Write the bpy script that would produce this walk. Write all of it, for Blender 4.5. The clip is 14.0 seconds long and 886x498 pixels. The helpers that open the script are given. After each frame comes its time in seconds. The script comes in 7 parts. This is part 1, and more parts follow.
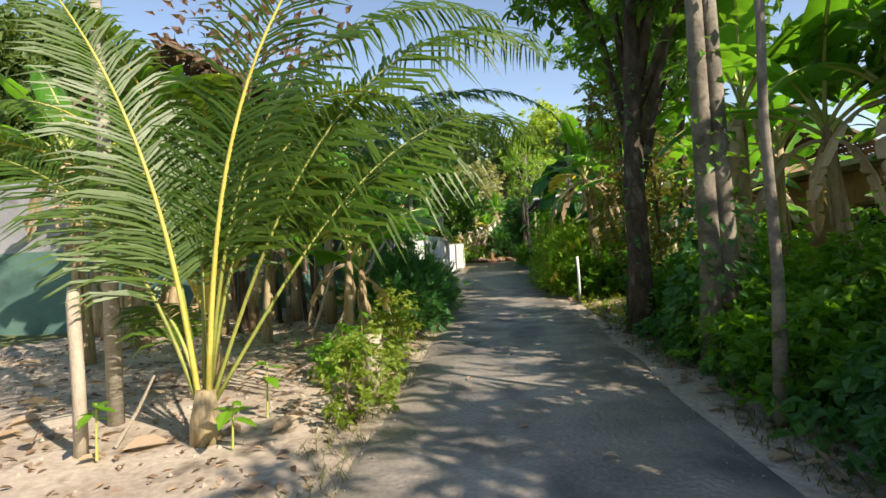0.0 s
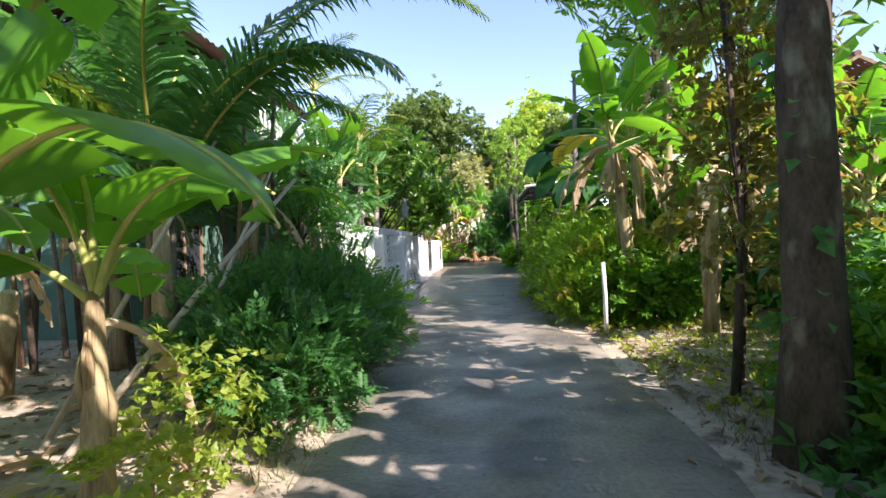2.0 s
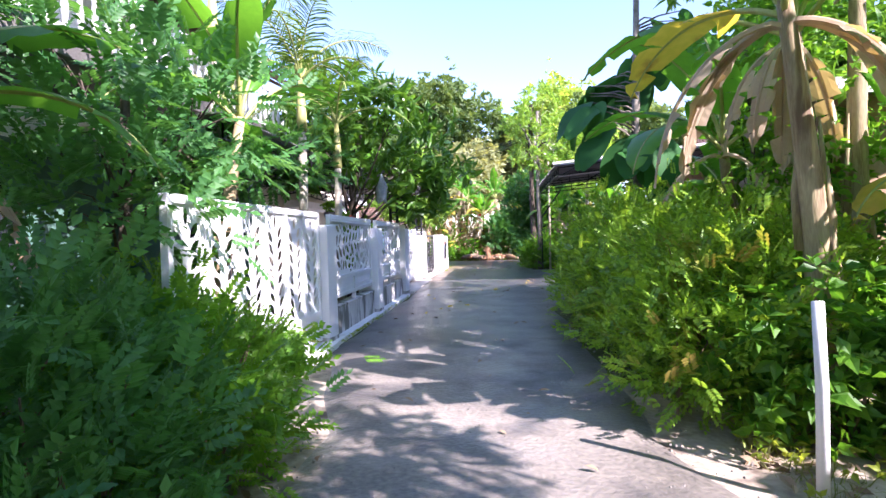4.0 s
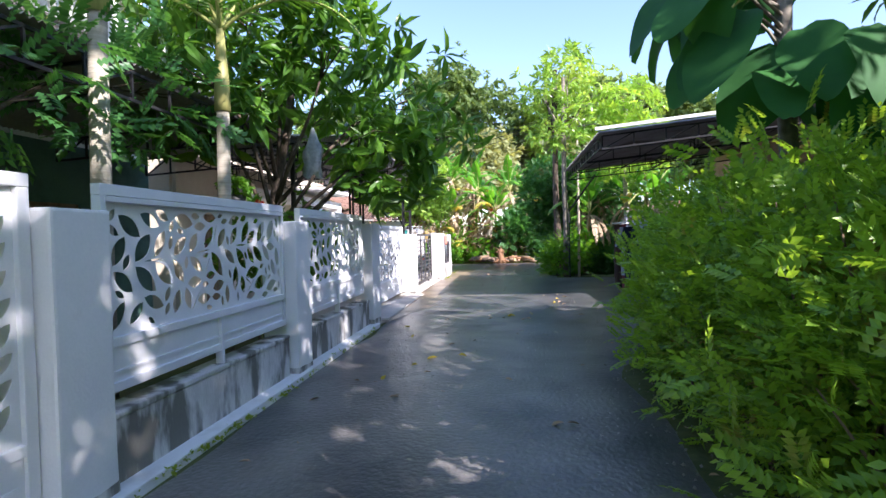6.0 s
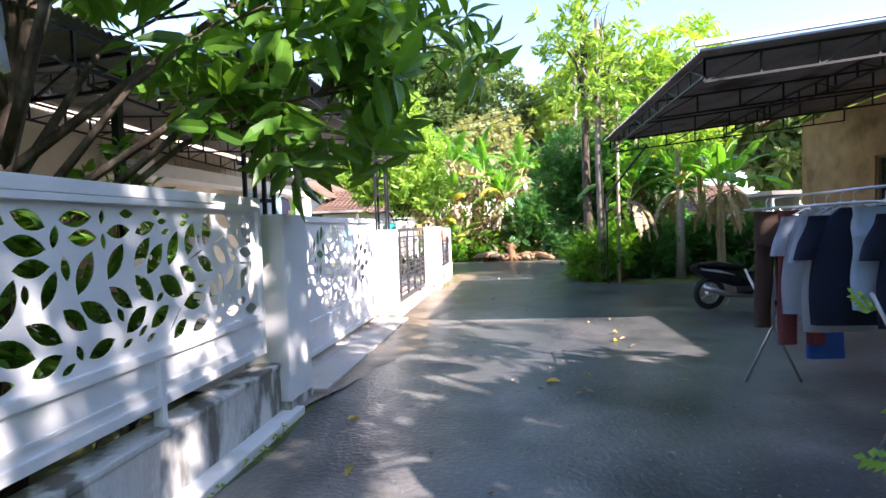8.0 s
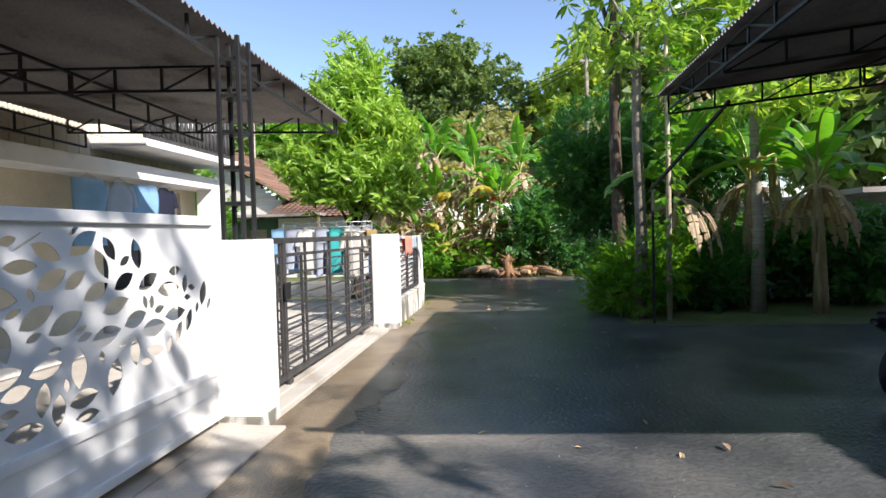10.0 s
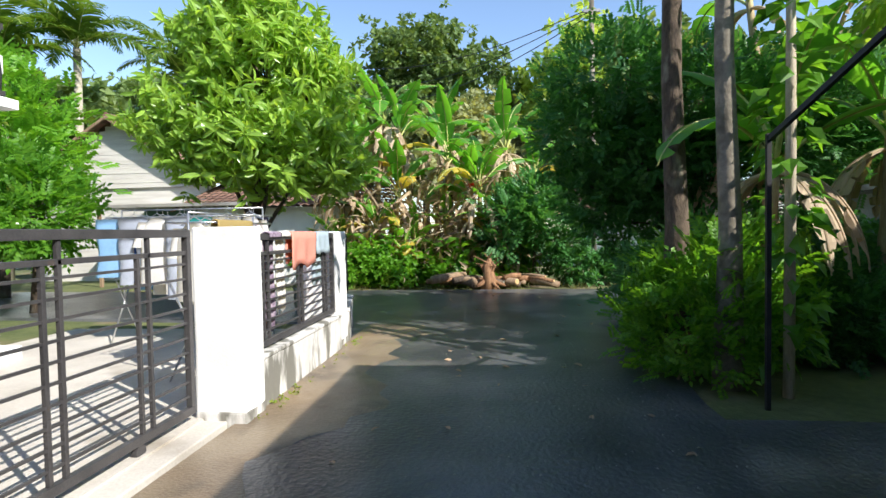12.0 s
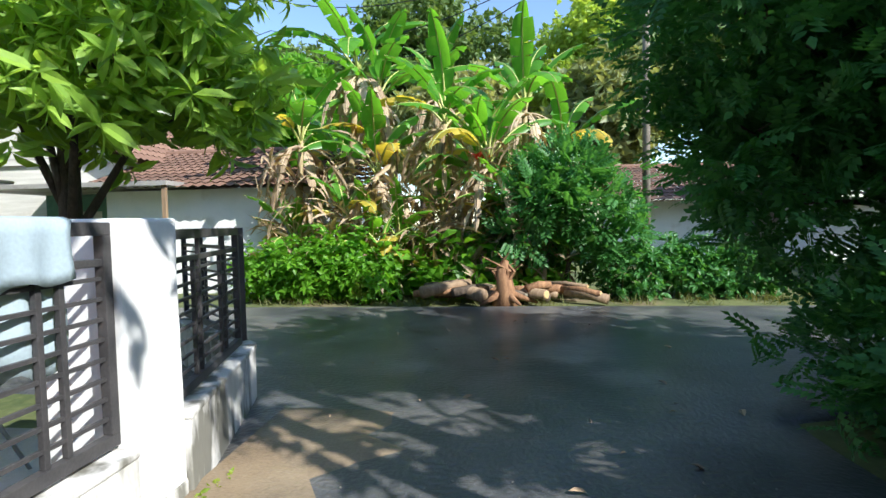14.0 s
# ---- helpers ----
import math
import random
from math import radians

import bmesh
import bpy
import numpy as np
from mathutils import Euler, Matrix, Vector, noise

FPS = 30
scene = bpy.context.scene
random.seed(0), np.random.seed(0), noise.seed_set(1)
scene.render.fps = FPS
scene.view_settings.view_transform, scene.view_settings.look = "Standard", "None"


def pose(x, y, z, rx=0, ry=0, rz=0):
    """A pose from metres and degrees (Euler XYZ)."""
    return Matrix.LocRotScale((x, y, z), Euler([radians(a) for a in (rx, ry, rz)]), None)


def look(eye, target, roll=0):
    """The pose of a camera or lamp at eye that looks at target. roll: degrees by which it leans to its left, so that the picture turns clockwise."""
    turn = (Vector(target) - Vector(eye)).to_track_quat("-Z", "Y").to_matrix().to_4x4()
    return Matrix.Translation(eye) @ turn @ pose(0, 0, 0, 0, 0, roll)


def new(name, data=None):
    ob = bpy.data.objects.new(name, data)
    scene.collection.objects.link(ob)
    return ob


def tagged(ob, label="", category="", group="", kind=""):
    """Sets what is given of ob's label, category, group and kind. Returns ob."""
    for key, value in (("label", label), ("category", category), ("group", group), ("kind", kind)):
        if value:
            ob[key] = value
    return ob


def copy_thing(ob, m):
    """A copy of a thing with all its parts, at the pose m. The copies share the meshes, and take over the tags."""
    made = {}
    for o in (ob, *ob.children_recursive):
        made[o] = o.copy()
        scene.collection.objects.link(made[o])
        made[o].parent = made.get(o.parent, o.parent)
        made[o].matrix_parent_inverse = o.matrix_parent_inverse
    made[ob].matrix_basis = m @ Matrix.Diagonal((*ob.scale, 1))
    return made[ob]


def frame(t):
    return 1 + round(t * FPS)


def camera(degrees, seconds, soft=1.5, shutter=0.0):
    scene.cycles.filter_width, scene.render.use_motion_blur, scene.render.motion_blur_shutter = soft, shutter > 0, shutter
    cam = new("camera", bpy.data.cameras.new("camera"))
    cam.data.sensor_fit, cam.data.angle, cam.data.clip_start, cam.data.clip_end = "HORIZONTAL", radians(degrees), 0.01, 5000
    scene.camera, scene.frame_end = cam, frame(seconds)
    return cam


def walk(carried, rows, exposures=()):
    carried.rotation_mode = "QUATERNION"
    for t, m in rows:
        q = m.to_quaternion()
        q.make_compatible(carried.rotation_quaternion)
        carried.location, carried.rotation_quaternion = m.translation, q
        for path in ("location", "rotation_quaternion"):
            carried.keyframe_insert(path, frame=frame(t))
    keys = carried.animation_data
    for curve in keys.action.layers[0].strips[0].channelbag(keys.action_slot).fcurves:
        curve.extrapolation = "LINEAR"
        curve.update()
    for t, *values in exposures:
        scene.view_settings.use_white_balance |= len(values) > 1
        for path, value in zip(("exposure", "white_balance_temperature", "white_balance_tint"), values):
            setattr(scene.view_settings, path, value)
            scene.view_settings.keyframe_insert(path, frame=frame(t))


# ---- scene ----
cam = camera(80.5, 14.0)
METRES, EYE, TILT, LEAN, TURN = 33.0, 1.5, -1.2, 0.0, 5.7
ROWS = [
    (0.0, 0.0, 0.0, 0.0, 0.05, 0.9, 2.95),
    (0.5, 0.0033, 0.0377, 0.0003, -0.26, 0.65, 2.94),
    (1.0, 0.0069, 0.0763, 0.0002, -0.58, 0.46, 2.5),
    (1.5, 0.013, 0.1148, 0.0008, -1.08, 0.48, 2.3),
    (2.0, 0.0202, 0.1529, 0.002, -1.54, 0.52, 2.09),
    (2.5, 0.0261, 0.191, 0.0022, -1.63, 0.17, 2.07),
    (3.0, 0.0308, 0.2299, 0.0042, -1.22, 0.09, 1.99),
    (5.5, 0.0484, 0.4094, 0.0078, 1.57, -0.27, 1.05),
    (6.0, 0.0514, 0.4464, 0.0094, 1.61, -0.21, 1.31),
    (6.5, 0.0538, 0.4815, 0.012, 1.59, -0.35, 1.54),
    (7.0, 0.0535, 0.5131, 0.014, 1.78, -0.62, 1.62),
    (7.5, 0.0538, 0.5449, 0.0144, 2.11, -0.79, 1.66),
    (8.0, 0.0539, 0.5792, 0.0146, 2.08, -1.17, 1.78),
    (10.5, 0.0725, 0.7576, 0.0177, 1.55, -0.32, 1.29),
    (11.0, 0.0785, 0.7918, 0.0177, 0.61, -0.53, 1.31),
    (11.5, 0.0823, 0.8286, 0.0185, 0.22, -0.55, 1.13),
    (12.0, 0.0857, 0.8603, 0.0188, 0.35, -0.65, 1.01),
    (12.5, 0.0872, 0.8941, 0.0189, 0.43, -0.94, 0.93),
    (13.0, 0.0874, 0.9307, 0.0197, 0.59, -1.32, 0.95),
    (13.5, 0.0877, 0.9614, 0.0203, 0.55, -1.49, 1.06),
    (14.0, 0.088, 0.9943, 0.021, 0.36, -1.65, 1.15),
]
EXPOSURES = [(0.0, 0.67, 6900, 15), (1.0, 0.86, 7400, 16), (1.5, 1.08, 7100, 16), (2.5, 1.6, 5750, 34), (3.0, 1.8, 5650, 36), (5.5, 1.57, 5850, 28), (6.0, 1.42, 5800, 25), (7.0, 1.62, 6000, 27), (8.0, 1.82, 6150, 25), (10.5, 0.66, 6200, 14), (11.5, 0.82, 6100, 13), (12.5, 0.74, 6000, 10), (13.3, 0.66, 5800, 9), (14.0, 0.9, 5800, 9)]
walk(cam, [(t, pose(0, 0, EYE, TILT, LEAN, TURN) @ pose(METRES * x, METRES * y, METRES * z, 90 + pitch, roll, yaw)) for t, x, y, z, yaw, pitch, roll in ROWS], EXPOSURES)

# ---- world, sun ----
SUN = Vector((0.83 * 0.788, -0.56 * 0.788, 0.616))
world = bpy.data.worlds.new("sky")
scene.world = world
world.use_nodes = True
wn = world.node_tree
sky = wn.nodes.new("ShaderNodeTexSky")
sky.sky_type = "NISHITA"
sky.sun_disc = False
sky.dust_density, sky.ozone_density = 0.3, 0.7
sky.sun_elevation, sky.sun_rotation = radians(38), radians(124)
wn.nodes["Background"].inputs[1].default_value = 0.14
wn.links.new(sky.outputs[0], wn.nodes["Background"].inputs[0])
sun = new("sun", bpy.data.lights.new("sun", "SUN"))
sun.data.energy, sun.data.angle, sun.data.color = 5.0, radians(0.53), (1.0, 0.93, 0.8)
sun.matrix_world = look(SUN * 60, (0, 0, 0))


# ---- materials ----
def mat(name, c1, c2, scale=4.0, rough=0.75, bump=0.3, fine=40.0, metal=0.0, trans=0.0, island=0.0, stain=None, stain_scale=1.5, stain_at=0.55, stretch=(1, 1, 1), spec=0.4, rough_var=0.0):
    """Two-scale noise between c1 and c2, optional stains, bump and translucency."""
    m = bpy.data.materials.new(name)
    m.use_nodes = True
    nt = m.node_tree
    bsdf = nt.nodes["Principled BSDF"]
    add, link = nt.nodes.new, nt.links.new
    co = add("ShaderNodeTexCoord")
    mp = add("ShaderNodeMapping")
    mp.inputs["Scale"].default_value = stretch
    link(co.outputs["Object"], mp.inputs[0])
    n1 = add("ShaderNodeTexNoise")
    n1.inputs["Scale"].default_value, n1.inputs["Detail"].default_value = scale, 4
    n2 = add("ShaderNodeTexNoise")
    n2.inputs["Scale"].default_value, n2.inputs["Detail"].default_value = fine, 3
    for n in (n1, n2):
        link(mp.outputs[0], n.inputs["Vector"])
    avg = add("ShaderNodeMath")
    avg.operation = "MULTIPLY_ADD"
    link(n2.outputs[0], avg.inputs[0])
    avg.inputs[1].default_value = 0.5
    link(n1.outputs[0], avg.inputs[2])
    fac = add("ShaderNodeMapRange")
    fac.inputs[1].default_value, fac.inputs[2].default_value = 0.5, 1.0
    link(avg.outputs[0], fac.inputs[0])
    last = fac.outputs[0]
    if island:
        geo = add("ShaderNodeNewGeometry")
        inf = add("ShaderNodeObjectInfo")
        mix1 = add("ShaderNodeMath")
        mix1.operation = "MULTIPLY_ADD"
        link(geo.outputs["Random Per Island"], mix1.inputs[0])
        mix1.inputs[1].default_value = island
        sub = add("ShaderNodeMath")
        sub.operation = "MULTIPLY_ADD"
        link(last, sub.inputs[0])
        sub.inputs[1].default_value = 1 - island
        link(inf.outputs["Random"], sub.inputs[2])
        half = add("ShaderNodeMath")
        half.operation = "MULTIPLY"
        link(sub.outputs[0], half.inputs[0])
        half.inputs[1].default_value = 0.55
        link(half.outputs[0], mix1.inputs[2])
        last = mix1.outputs[0]
    col = add("ShaderNodeMix")
    col.data_type = "RGBA"
    col.inputs[6].default_value, col.inputs[7].default_value = (*c1, 1), (*c2, 1)
    link(last, col.inputs[0])
    out = col.outputs[2]
    if stain:
        n3 = add("ShaderNodeTexNoise")
        n3.inputs["Scale"].default_value, n3.inputs["Detail"].default_value = stain_scale, 6
        link(mp.outputs[0], n3.inputs["Vector"])
        r = add("ShaderNodeMapRange")
        r.inputs[1].default_value, r.inputs[2].default_value, r.inputs[4].default_value = stain_at, stain_at + 0.12, 0.85
        link(n3.outputs[0], r.inputs[0])
        c2n = add("ShaderNodeMix")
        c2n.data_type = "RGBA"
        link(r.outputs[0], c2n.inputs[0])
        link(out, c2n.inputs[6])
        c2n.inputs[7].default_value = (*stain, 1)
        out = c2n.outputs[2]
    link(out, bsdf.inputs["Base Color"])
    bsdf.inputs["Roughness"].default_value = rough
    bsdf.inputs["Metallic"].default_value = metal
    if rough_var:
        n4 = add("ShaderNodeTexNoise")
        n4.inputs["Scale"].default_value, n4.inputs["Detail"].default_value = 1.7, 6
        link(mp.outputs[0], n4.inputs["Vector"])
        rv = add("ShaderNodeMapRange")
        rv.inputs[1].default_value, rv.inputs[2].default_value = 0.42, 0.62
        rv.inputs[3].default_value, rv.inputs[4].default_value = rough - rough_var, rough
        link(n4.outputs[0], rv.inputs[0])
        link(rv.outputs[0], bsdf.inputs["Roughness"])
    bsdf.inputs["Specular IOR Level"].default_value = spec
    if bump:
        b = add("ShaderNodeBump")
        b.inputs["Strength"].default_value, b.inputs["Distance"].default_value = bump, 0.02
        link(avg.outputs[0], b.inputs["Height"])
        link(b.outputs[0], bsdf.inputs["Normal"])
    if trans:
        tr = add("ShaderNodeBsdfTranslucent")
        boost = add("ShaderNodeMix")
        boost.data_type = "RGBA"
        boost.blend_type = "MULTIPLY"
        boost.inputs[0].default_value = 1.0
        link(out, boost.inputs[6])
        boost.inputs[7].default_value = (2.6, 2.3, 1.0, 1)
        link(boost.outputs[2], tr.inputs[0])
        ms = add("ShaderNodeMixShader")
        ms.inputs[0].default_value = trans
        link(bsdf.outputs[0], ms.inputs[1])
        link(tr.outputs[0], ms.inputs[2])
        link(ms.outputs[0], nt.nodes["Material Output"].inputs[0])
    return m


SOIL = mat("soil", (0.26, 0.2, 0.145), (0.6, 0.51, 0.4), 1.3, 0.95, 0.9, 18, stain=(0.1, 0.07, 0.05), stain_scale=2.6)
ROAD = mat("worn_road", (0.13, 0.12, 0.105), (0.38, 0.33, 0.27), 1.1, 0.66, 1.0, 24, rough_var=0.36, stain=(0.1, 0.095, 0.09), stain_scale=0.9, stain_at=0.52)
APRON = mat("apron_concrete", (0.17, 0.15, 0.125), (0.28, 0.25, 0.2), 0.8, 0.85, 0.3, 60, stain=(0.12, 0.10, 0.08), stain_scale=1.1)


def wet_sky_tint_towards(m, y0, y1, dark=0.6, rough=0.34):
    """Wet, darker, glossier patches setting in between y0 and y1, with painted-in sky blue."""
    nt = m.node_tree
    add, link = nt.nodes.new, nt.links.new
    bsdf = nt.nodes["Principled BSDF"]
    co, sep = add("ShaderNodeTexCoord"), add("ShaderNodeSeparateXYZ")
    link(co.outputs["Object"], sep.inputs[0])
    ramp = add("ShaderNodeMapRange")
    ramp.inputs[1].default_value, ramp.inputs[2].default_value, ramp.inputs[3].default_value, ramp.inputs[4].default_value = y0, y1, -0.35, 0.22
    link(sep.outputs[1], ramp.inputs[0])
    n = add("ShaderNodeTexNoise")
    n.inputs["Scale"].default_value, n.inputs["Detail"].default_value = 0.7, 5
    link(co.outputs["Object"], n.inputs["Vector"])
    s = add("ShaderNodeMath")
    link(n.outputs[0], s.inputs[0])
    link(ramp.outputs[0], s.inputs[1])
    wet = add("ShaderNodeMapRange")
    wet.inputs[1].default_value, wet.inputs[2].default_value = 0.42, 0.72
    link(s.outputs[0], wet.inputs[0])
    old = bsdf.inputs["Base Color"].links[0].from_socket
    mul = add("ShaderNodeMix")
    mul.data_type, mul.blend_type = "RGBA", "MULTIPLY"
    link(wet.outputs[0], mul.inputs[0])
    link(old, mul.inputs[6])
    # less red, more blue: the sky's reflection goes into the colour
    mul.inputs[7].default_value = (dark * 0.93, dark, dark * 1.12, 1)
    link(mul.outputs[2], bsdf.inputs["Base Color"])
    oldr = bsdf.inputs["Roughness"].links[0].from_socket
    mr = add("ShaderNodeMix")
    link(wet.outputs[0], mr.inputs[0])
    link(oldr, mr.inputs[2])
    mr.inputs[3].default_value = rough
    link(mr.outputs[0], bsdf.inputs["Roughness"])


wet_sky_tint_towards(ROAD, 13.0, 18.0)
# wet again, with deep forecourt shade put into the road colour
wet_sky_tint_towards(ROAD, 20.0, 25.0, 0.62, 0.3)
SILT = mat("damp_silt", (0.2, 0.135, 0.08), (0.38, 0.28, 0.17), 1.6, 0.7, 0.6, 45, rough_var=0.4, stain=(0.09, 0.065, 0.045), stain_scale=1.4)
wet_sky_tint_towards(SILT, 13.0, 18.0, 0.78, 0.36)
MEADOW = mat("weedy_ground", (0.05, 0.075, 0.022), (0.16, 0.17, 0.06), 0.9, 0.95, 0.9, 14, stain=(0.22, 0.16, 0.1), stain_scale=0.5, stain_at=0.56)
YARD = mat("yard_concrete", (0.42, 0.38, 0.33), (0.6, 0.56, 0.5), 1.2, 0.8, 0.2, 50, stain=(0.27, 0.23, 0.18), stain_scale=0.9, stain_at=0.58)
GRASSY = mat("short_grass", (0.05, 0.07, 0.02), (0.16, 0.17, 0.06), 6, 0.8, 0.2, 60, trans=0.3, island=0.5)
PAINT = mat("white_paint_wall", (0.74, 0.74, 0.73), (0.84, 0.83, 0.81), 2.5, 0.7, 0.15, 60, stain=(0.62, 0.60, 0.55), stain_scale=2.2, stain_at=0.6)
STAINED = mat("stained_wall", (0.52, 0.5, 0.47), (0.76, 0.74, 0.71), 3, 0.85, 0.2, 50, stain=(0.10, 0.095, 0.07), stain_scale=3.2, stain_at=0.46, stretch=(1.5, 1.5, 0.5))
WHITE_METAL = mat("white_painted_metal", (0.72, 0.73, 0.74), (0.8, 0.8, 0.8), 3, 0.42, 0.05, 60, stain=(0.62, 0.64, 0.58), stain_scale=3, stain_at=0.64)
DARK_METAL = mat("dark_painted_metal", (0.035, 0.034, 0.036), (0.075, 0.07, 0.07), 5, 0.45, 0.1, 80, stain=(0.12, 0.07, 0.045), stain_scale=6, stain_at=0.66)
BLACK_METAL = mat("black_truss_metal", (0.012, 0.012, 0.014), (0.03, 0.03, 0.032), 5, 0.5, 0.1, 60)
SHEET = mat("corrugated_sheet", (0.26, 0.24, 0.23), (0.46, 0.43, 0.41), 1.2, 0.5, 0.1, 30, metal=0.3, stain=(0.12, 0.09, 0.07), stain_scale=1.1)
CREAM_WALL = mat("cream_plaster", (0.6, 0.53, 0.4), (0.74, 0.67, 0.53), 2, 0.8, 0.15, 40, stain=(0.45, 0.38, 0.27), stain_scale=1.2, stain_at=0.62)
TAN_WALL = mat("tan_brick_plaster", (0.36, 0.22, 0.13), (0.52, 0.36, 0.23), 2.5, 0.9, 0.4, 30, stain=(0.24, 0.16, 0.11), stain_scale=1.6)
GREEN_WALL = mat("green_plaster", (0.07, 0.16, 0.13), (0.13, 0.24, 0.19), 1.5, 0.85, 0.2, 40, stain=(0.05, 0.09, 0.07), stain_scale=1)
GREY_WALL = mat("grey_plaster", (0.25, 0.25, 0.26), (0.4, 0.4, 0.41), 1.5, 0.85, 0.2, 40, stain=(0.14, 0.13, 0.13), stain_scale=0.9)
DARK_WALL = mat("dark_plaster", (0.09, 0.085, 0.08), (0.17, 0.155, 0.14), 1.5, 0.9, 0.2, 40)
SIDING = mat("pale_boards", (0.5, 0.47, 0.43), (0.68, 0.65, 0.6), 3, 0.8, 0.2, 40, stretch=(0.3, 0.3, 3))
TILE = mat("clay_roof_tile", (0.12, 0.065, 0.045), (0.25, 0.145, 0.1), 3, 0.85, 0.4, 20, island=0.6, stain=(0.11, 0.07, 0.05), stain_scale=0.8)
WOOD = mat("weathered_wood", (0.17, 0.11, 0.065), (0.34, 0.24, 0.15), 3, 0.85, 0.5, 30, stretch=(4, 4, 0.6))
CUTWOOD = mat("cut_wood", (0.42, 0.27, 0.12), (0.6, 0.42, 0.2), 5, 0.8, 0.3, 40)
ROOTWOOD = mat("split_root_wood", (0.13, 0.06, 0.03), (0.36, 0.2, 0.1), 5, 0.85, 0.6, 30, stretch=(3, 3, 0.7))
STICK = mat("dry_stick", (0.36, 0.3, 0.22), (0.56, 0.48, 0.37), 5, 0.85, 0.4, 40, stretch=(3, 3, 0.7))
BARK = mat("dark_bark", (0.035, 0.027, 0.02), (0.15, 0.11, 0.08), 4, 0.95, 1.0, 22, stretch=(2, 2, 0.9), stain=(0.26, 0.24, 0.18), stain_scale=2.6, stain_at=0.57)
BARK_PALE = mat("mottled_pale_bark", (0.13, 0.11, 0.085), (0.32, 0.28, 0.22), 4, 0.9, 0.7, 25, stain=(0.09, 0.08, 0.055), stain_scale=3.2, stain_at=0.52)
PALM_TRUNK = mat("ringed_palm_trunk", (0.27, 0.24, 0.18), (0.46, 0.42, 0.33), 3, 0.85, 0.6, 20, stretch=(0.4, 0.4, 7))
CROWNSHAFT = mat("palm_crownshaft", (0.3, 0.32, 0.1), (0.52, 0.45, 0.17), 3, 0.5, 0.1, 20, stretch=(3, 3, 0.4))
RACHIS_GREEN = mat("green_rachis", (0.16, 0.2, 0.03), (0.3, 0.3, 0.07), 3, 0.5, 0.1, 30)
BROWNLEAF = mat("brown_tree_leaf", (0.05, 0.035, 0.025), (0.2, 0.12, 0.08), 2, 0.5, 0.05, 20, trans=0.25, island=0.7)
STEM = mat("banana_stem", (0.2, 0.13, 0.065), (0.52, 0.43, 0.24), 2.5, 0.7, 0.4, 25, stretch=(4, 4, 0.5), stain=(0.13, 0.07, 0.035), stain_scale=2.2, stain_at=0.56)
PETIOLE = mat("banana_petiole", (0.3, 0.36, 0.09), (0.52, 0.5, 0.17), 3, 0.5, 0.05, 30)
BANANA = mat("banana_leaf", (0.05, 0.17, 0.016), (0.12, 0.32, 0.03), 3.5, 0.36, 0.15, 14, trans=0.42, island=0.35, stain=(0.32, 0.25, 0.04), stain_scale=1.6, stain_at=0.72)
BANANA_YELLOW = mat("yellowing_banana_leaf", (0.4, 0.34, 0.04), (0.55, 0.42, 0.08), 4, 0.45, 0.15, 14, trans=0.4, stain=(0.26, 0.14, 0.05), stain_scale=3, stain_at=0.6)
DRYLEAF = mat("dry_banana_leaf", (0.26, 0.18, 0.11), (0.55, 0.44, 0.31), 5, 0.85, 0.4, 25, trans=0.15, island=0.5)
COCO = mat("coconut_leaflet", (0.03, 0.08, 0.011), (0.1, 0.175, 0.022), 2, 0.4, 0.05, 20, trans=0.4, island=0.6)
COCO_YELLOW = mat("coconut_rachis", (0.42, 0.36, 0.06), (0.62, 0.52, 0.12), 3, 0.45, 0.1, 30)
MANGO = mat("glossy_tree_leaf", (0.03, 0.09, 0.013), (0.11, 0.25, 0.025), 3, 0.34, 0.05, 20, trans=0.34, island=0.75)
CACAO = mat("large_glossy_leaf", (0.05, 0.14, 0.025), (0.3, 0.46, 0.07), 2, 0.3, 0.05, 20, trans=0.36, island=0.75)
BUSH = mat("fresh_bush_leaf", (0.035, 0.13, 0.012), (0.14, 0.31, 0.022), 1.2, 0.45, 0.05, 20, trans=0.4, island=0.7, stain=(0.25, 0.17, 0.05), stain_scale=1.3, stain_at=0.64)
HEDGE = mat("hedge_leaf", (0.02, 0.1, 0.014), (0.22, 0.38, 0.03), 1.2, 0.42, 0.05, 20, trans=0.32, island=0.9, stain=(0.28, 0.19, 0.05), stain_scale=1.5, stain_at=0.57)
OLIVE = mat("olive_sapling_leaf", (0.05, 0.055, 0.015), (0.2, 0.2, 0.05), 2, 0.5, 0.05, 20, trans=0.35, island=0.8)
TEAK = mat("broad_dark_leaf", (0.015, 0.075, 0.022), (0.045, 0.17, 0.035), 2, 0.62, 0.2, 12, trans=0.25, island=0.4, spec=0.2)
# darker, bluer than BUSH: also puts shade and sky light into the leaf colour
BUSH_DARK = mat("dark_bush_leaf", (0.018, 0.085, 0.022), (0.085, 0.235, 0.06), 1.2, 0.45, 0.05, 20, trans=0.35, island=0.6)
WEED = mat("weed_leaf", (0.08, 0.17, 0.02), (0.27, 0.34, 0.05), 2, 0.5, 0.05, 20, trans=0.4, island=0.6)
FARLEAF = mat("far_tree_leaf", (0.055, 0.11, 0.025), (0.17, 0.24, 0.075), 0.35, 0.55, 0, 6, trans=0.3, island=0.6)
LIMELEAF = mat("lime_tree_leaf", (0.14, 0.24, 0.03), (0.3, 0.4, 0.08), 0.5, 0.5, 0, 6, trans=0.4, island=0.6)
PALELEAF = mat("pale_tree_leaf", (0.12, 0.16, 0.06), (0.3, 0.32, 0.15), 0.5, 0.5, 0, 6, trans=0.3, island=0.6)
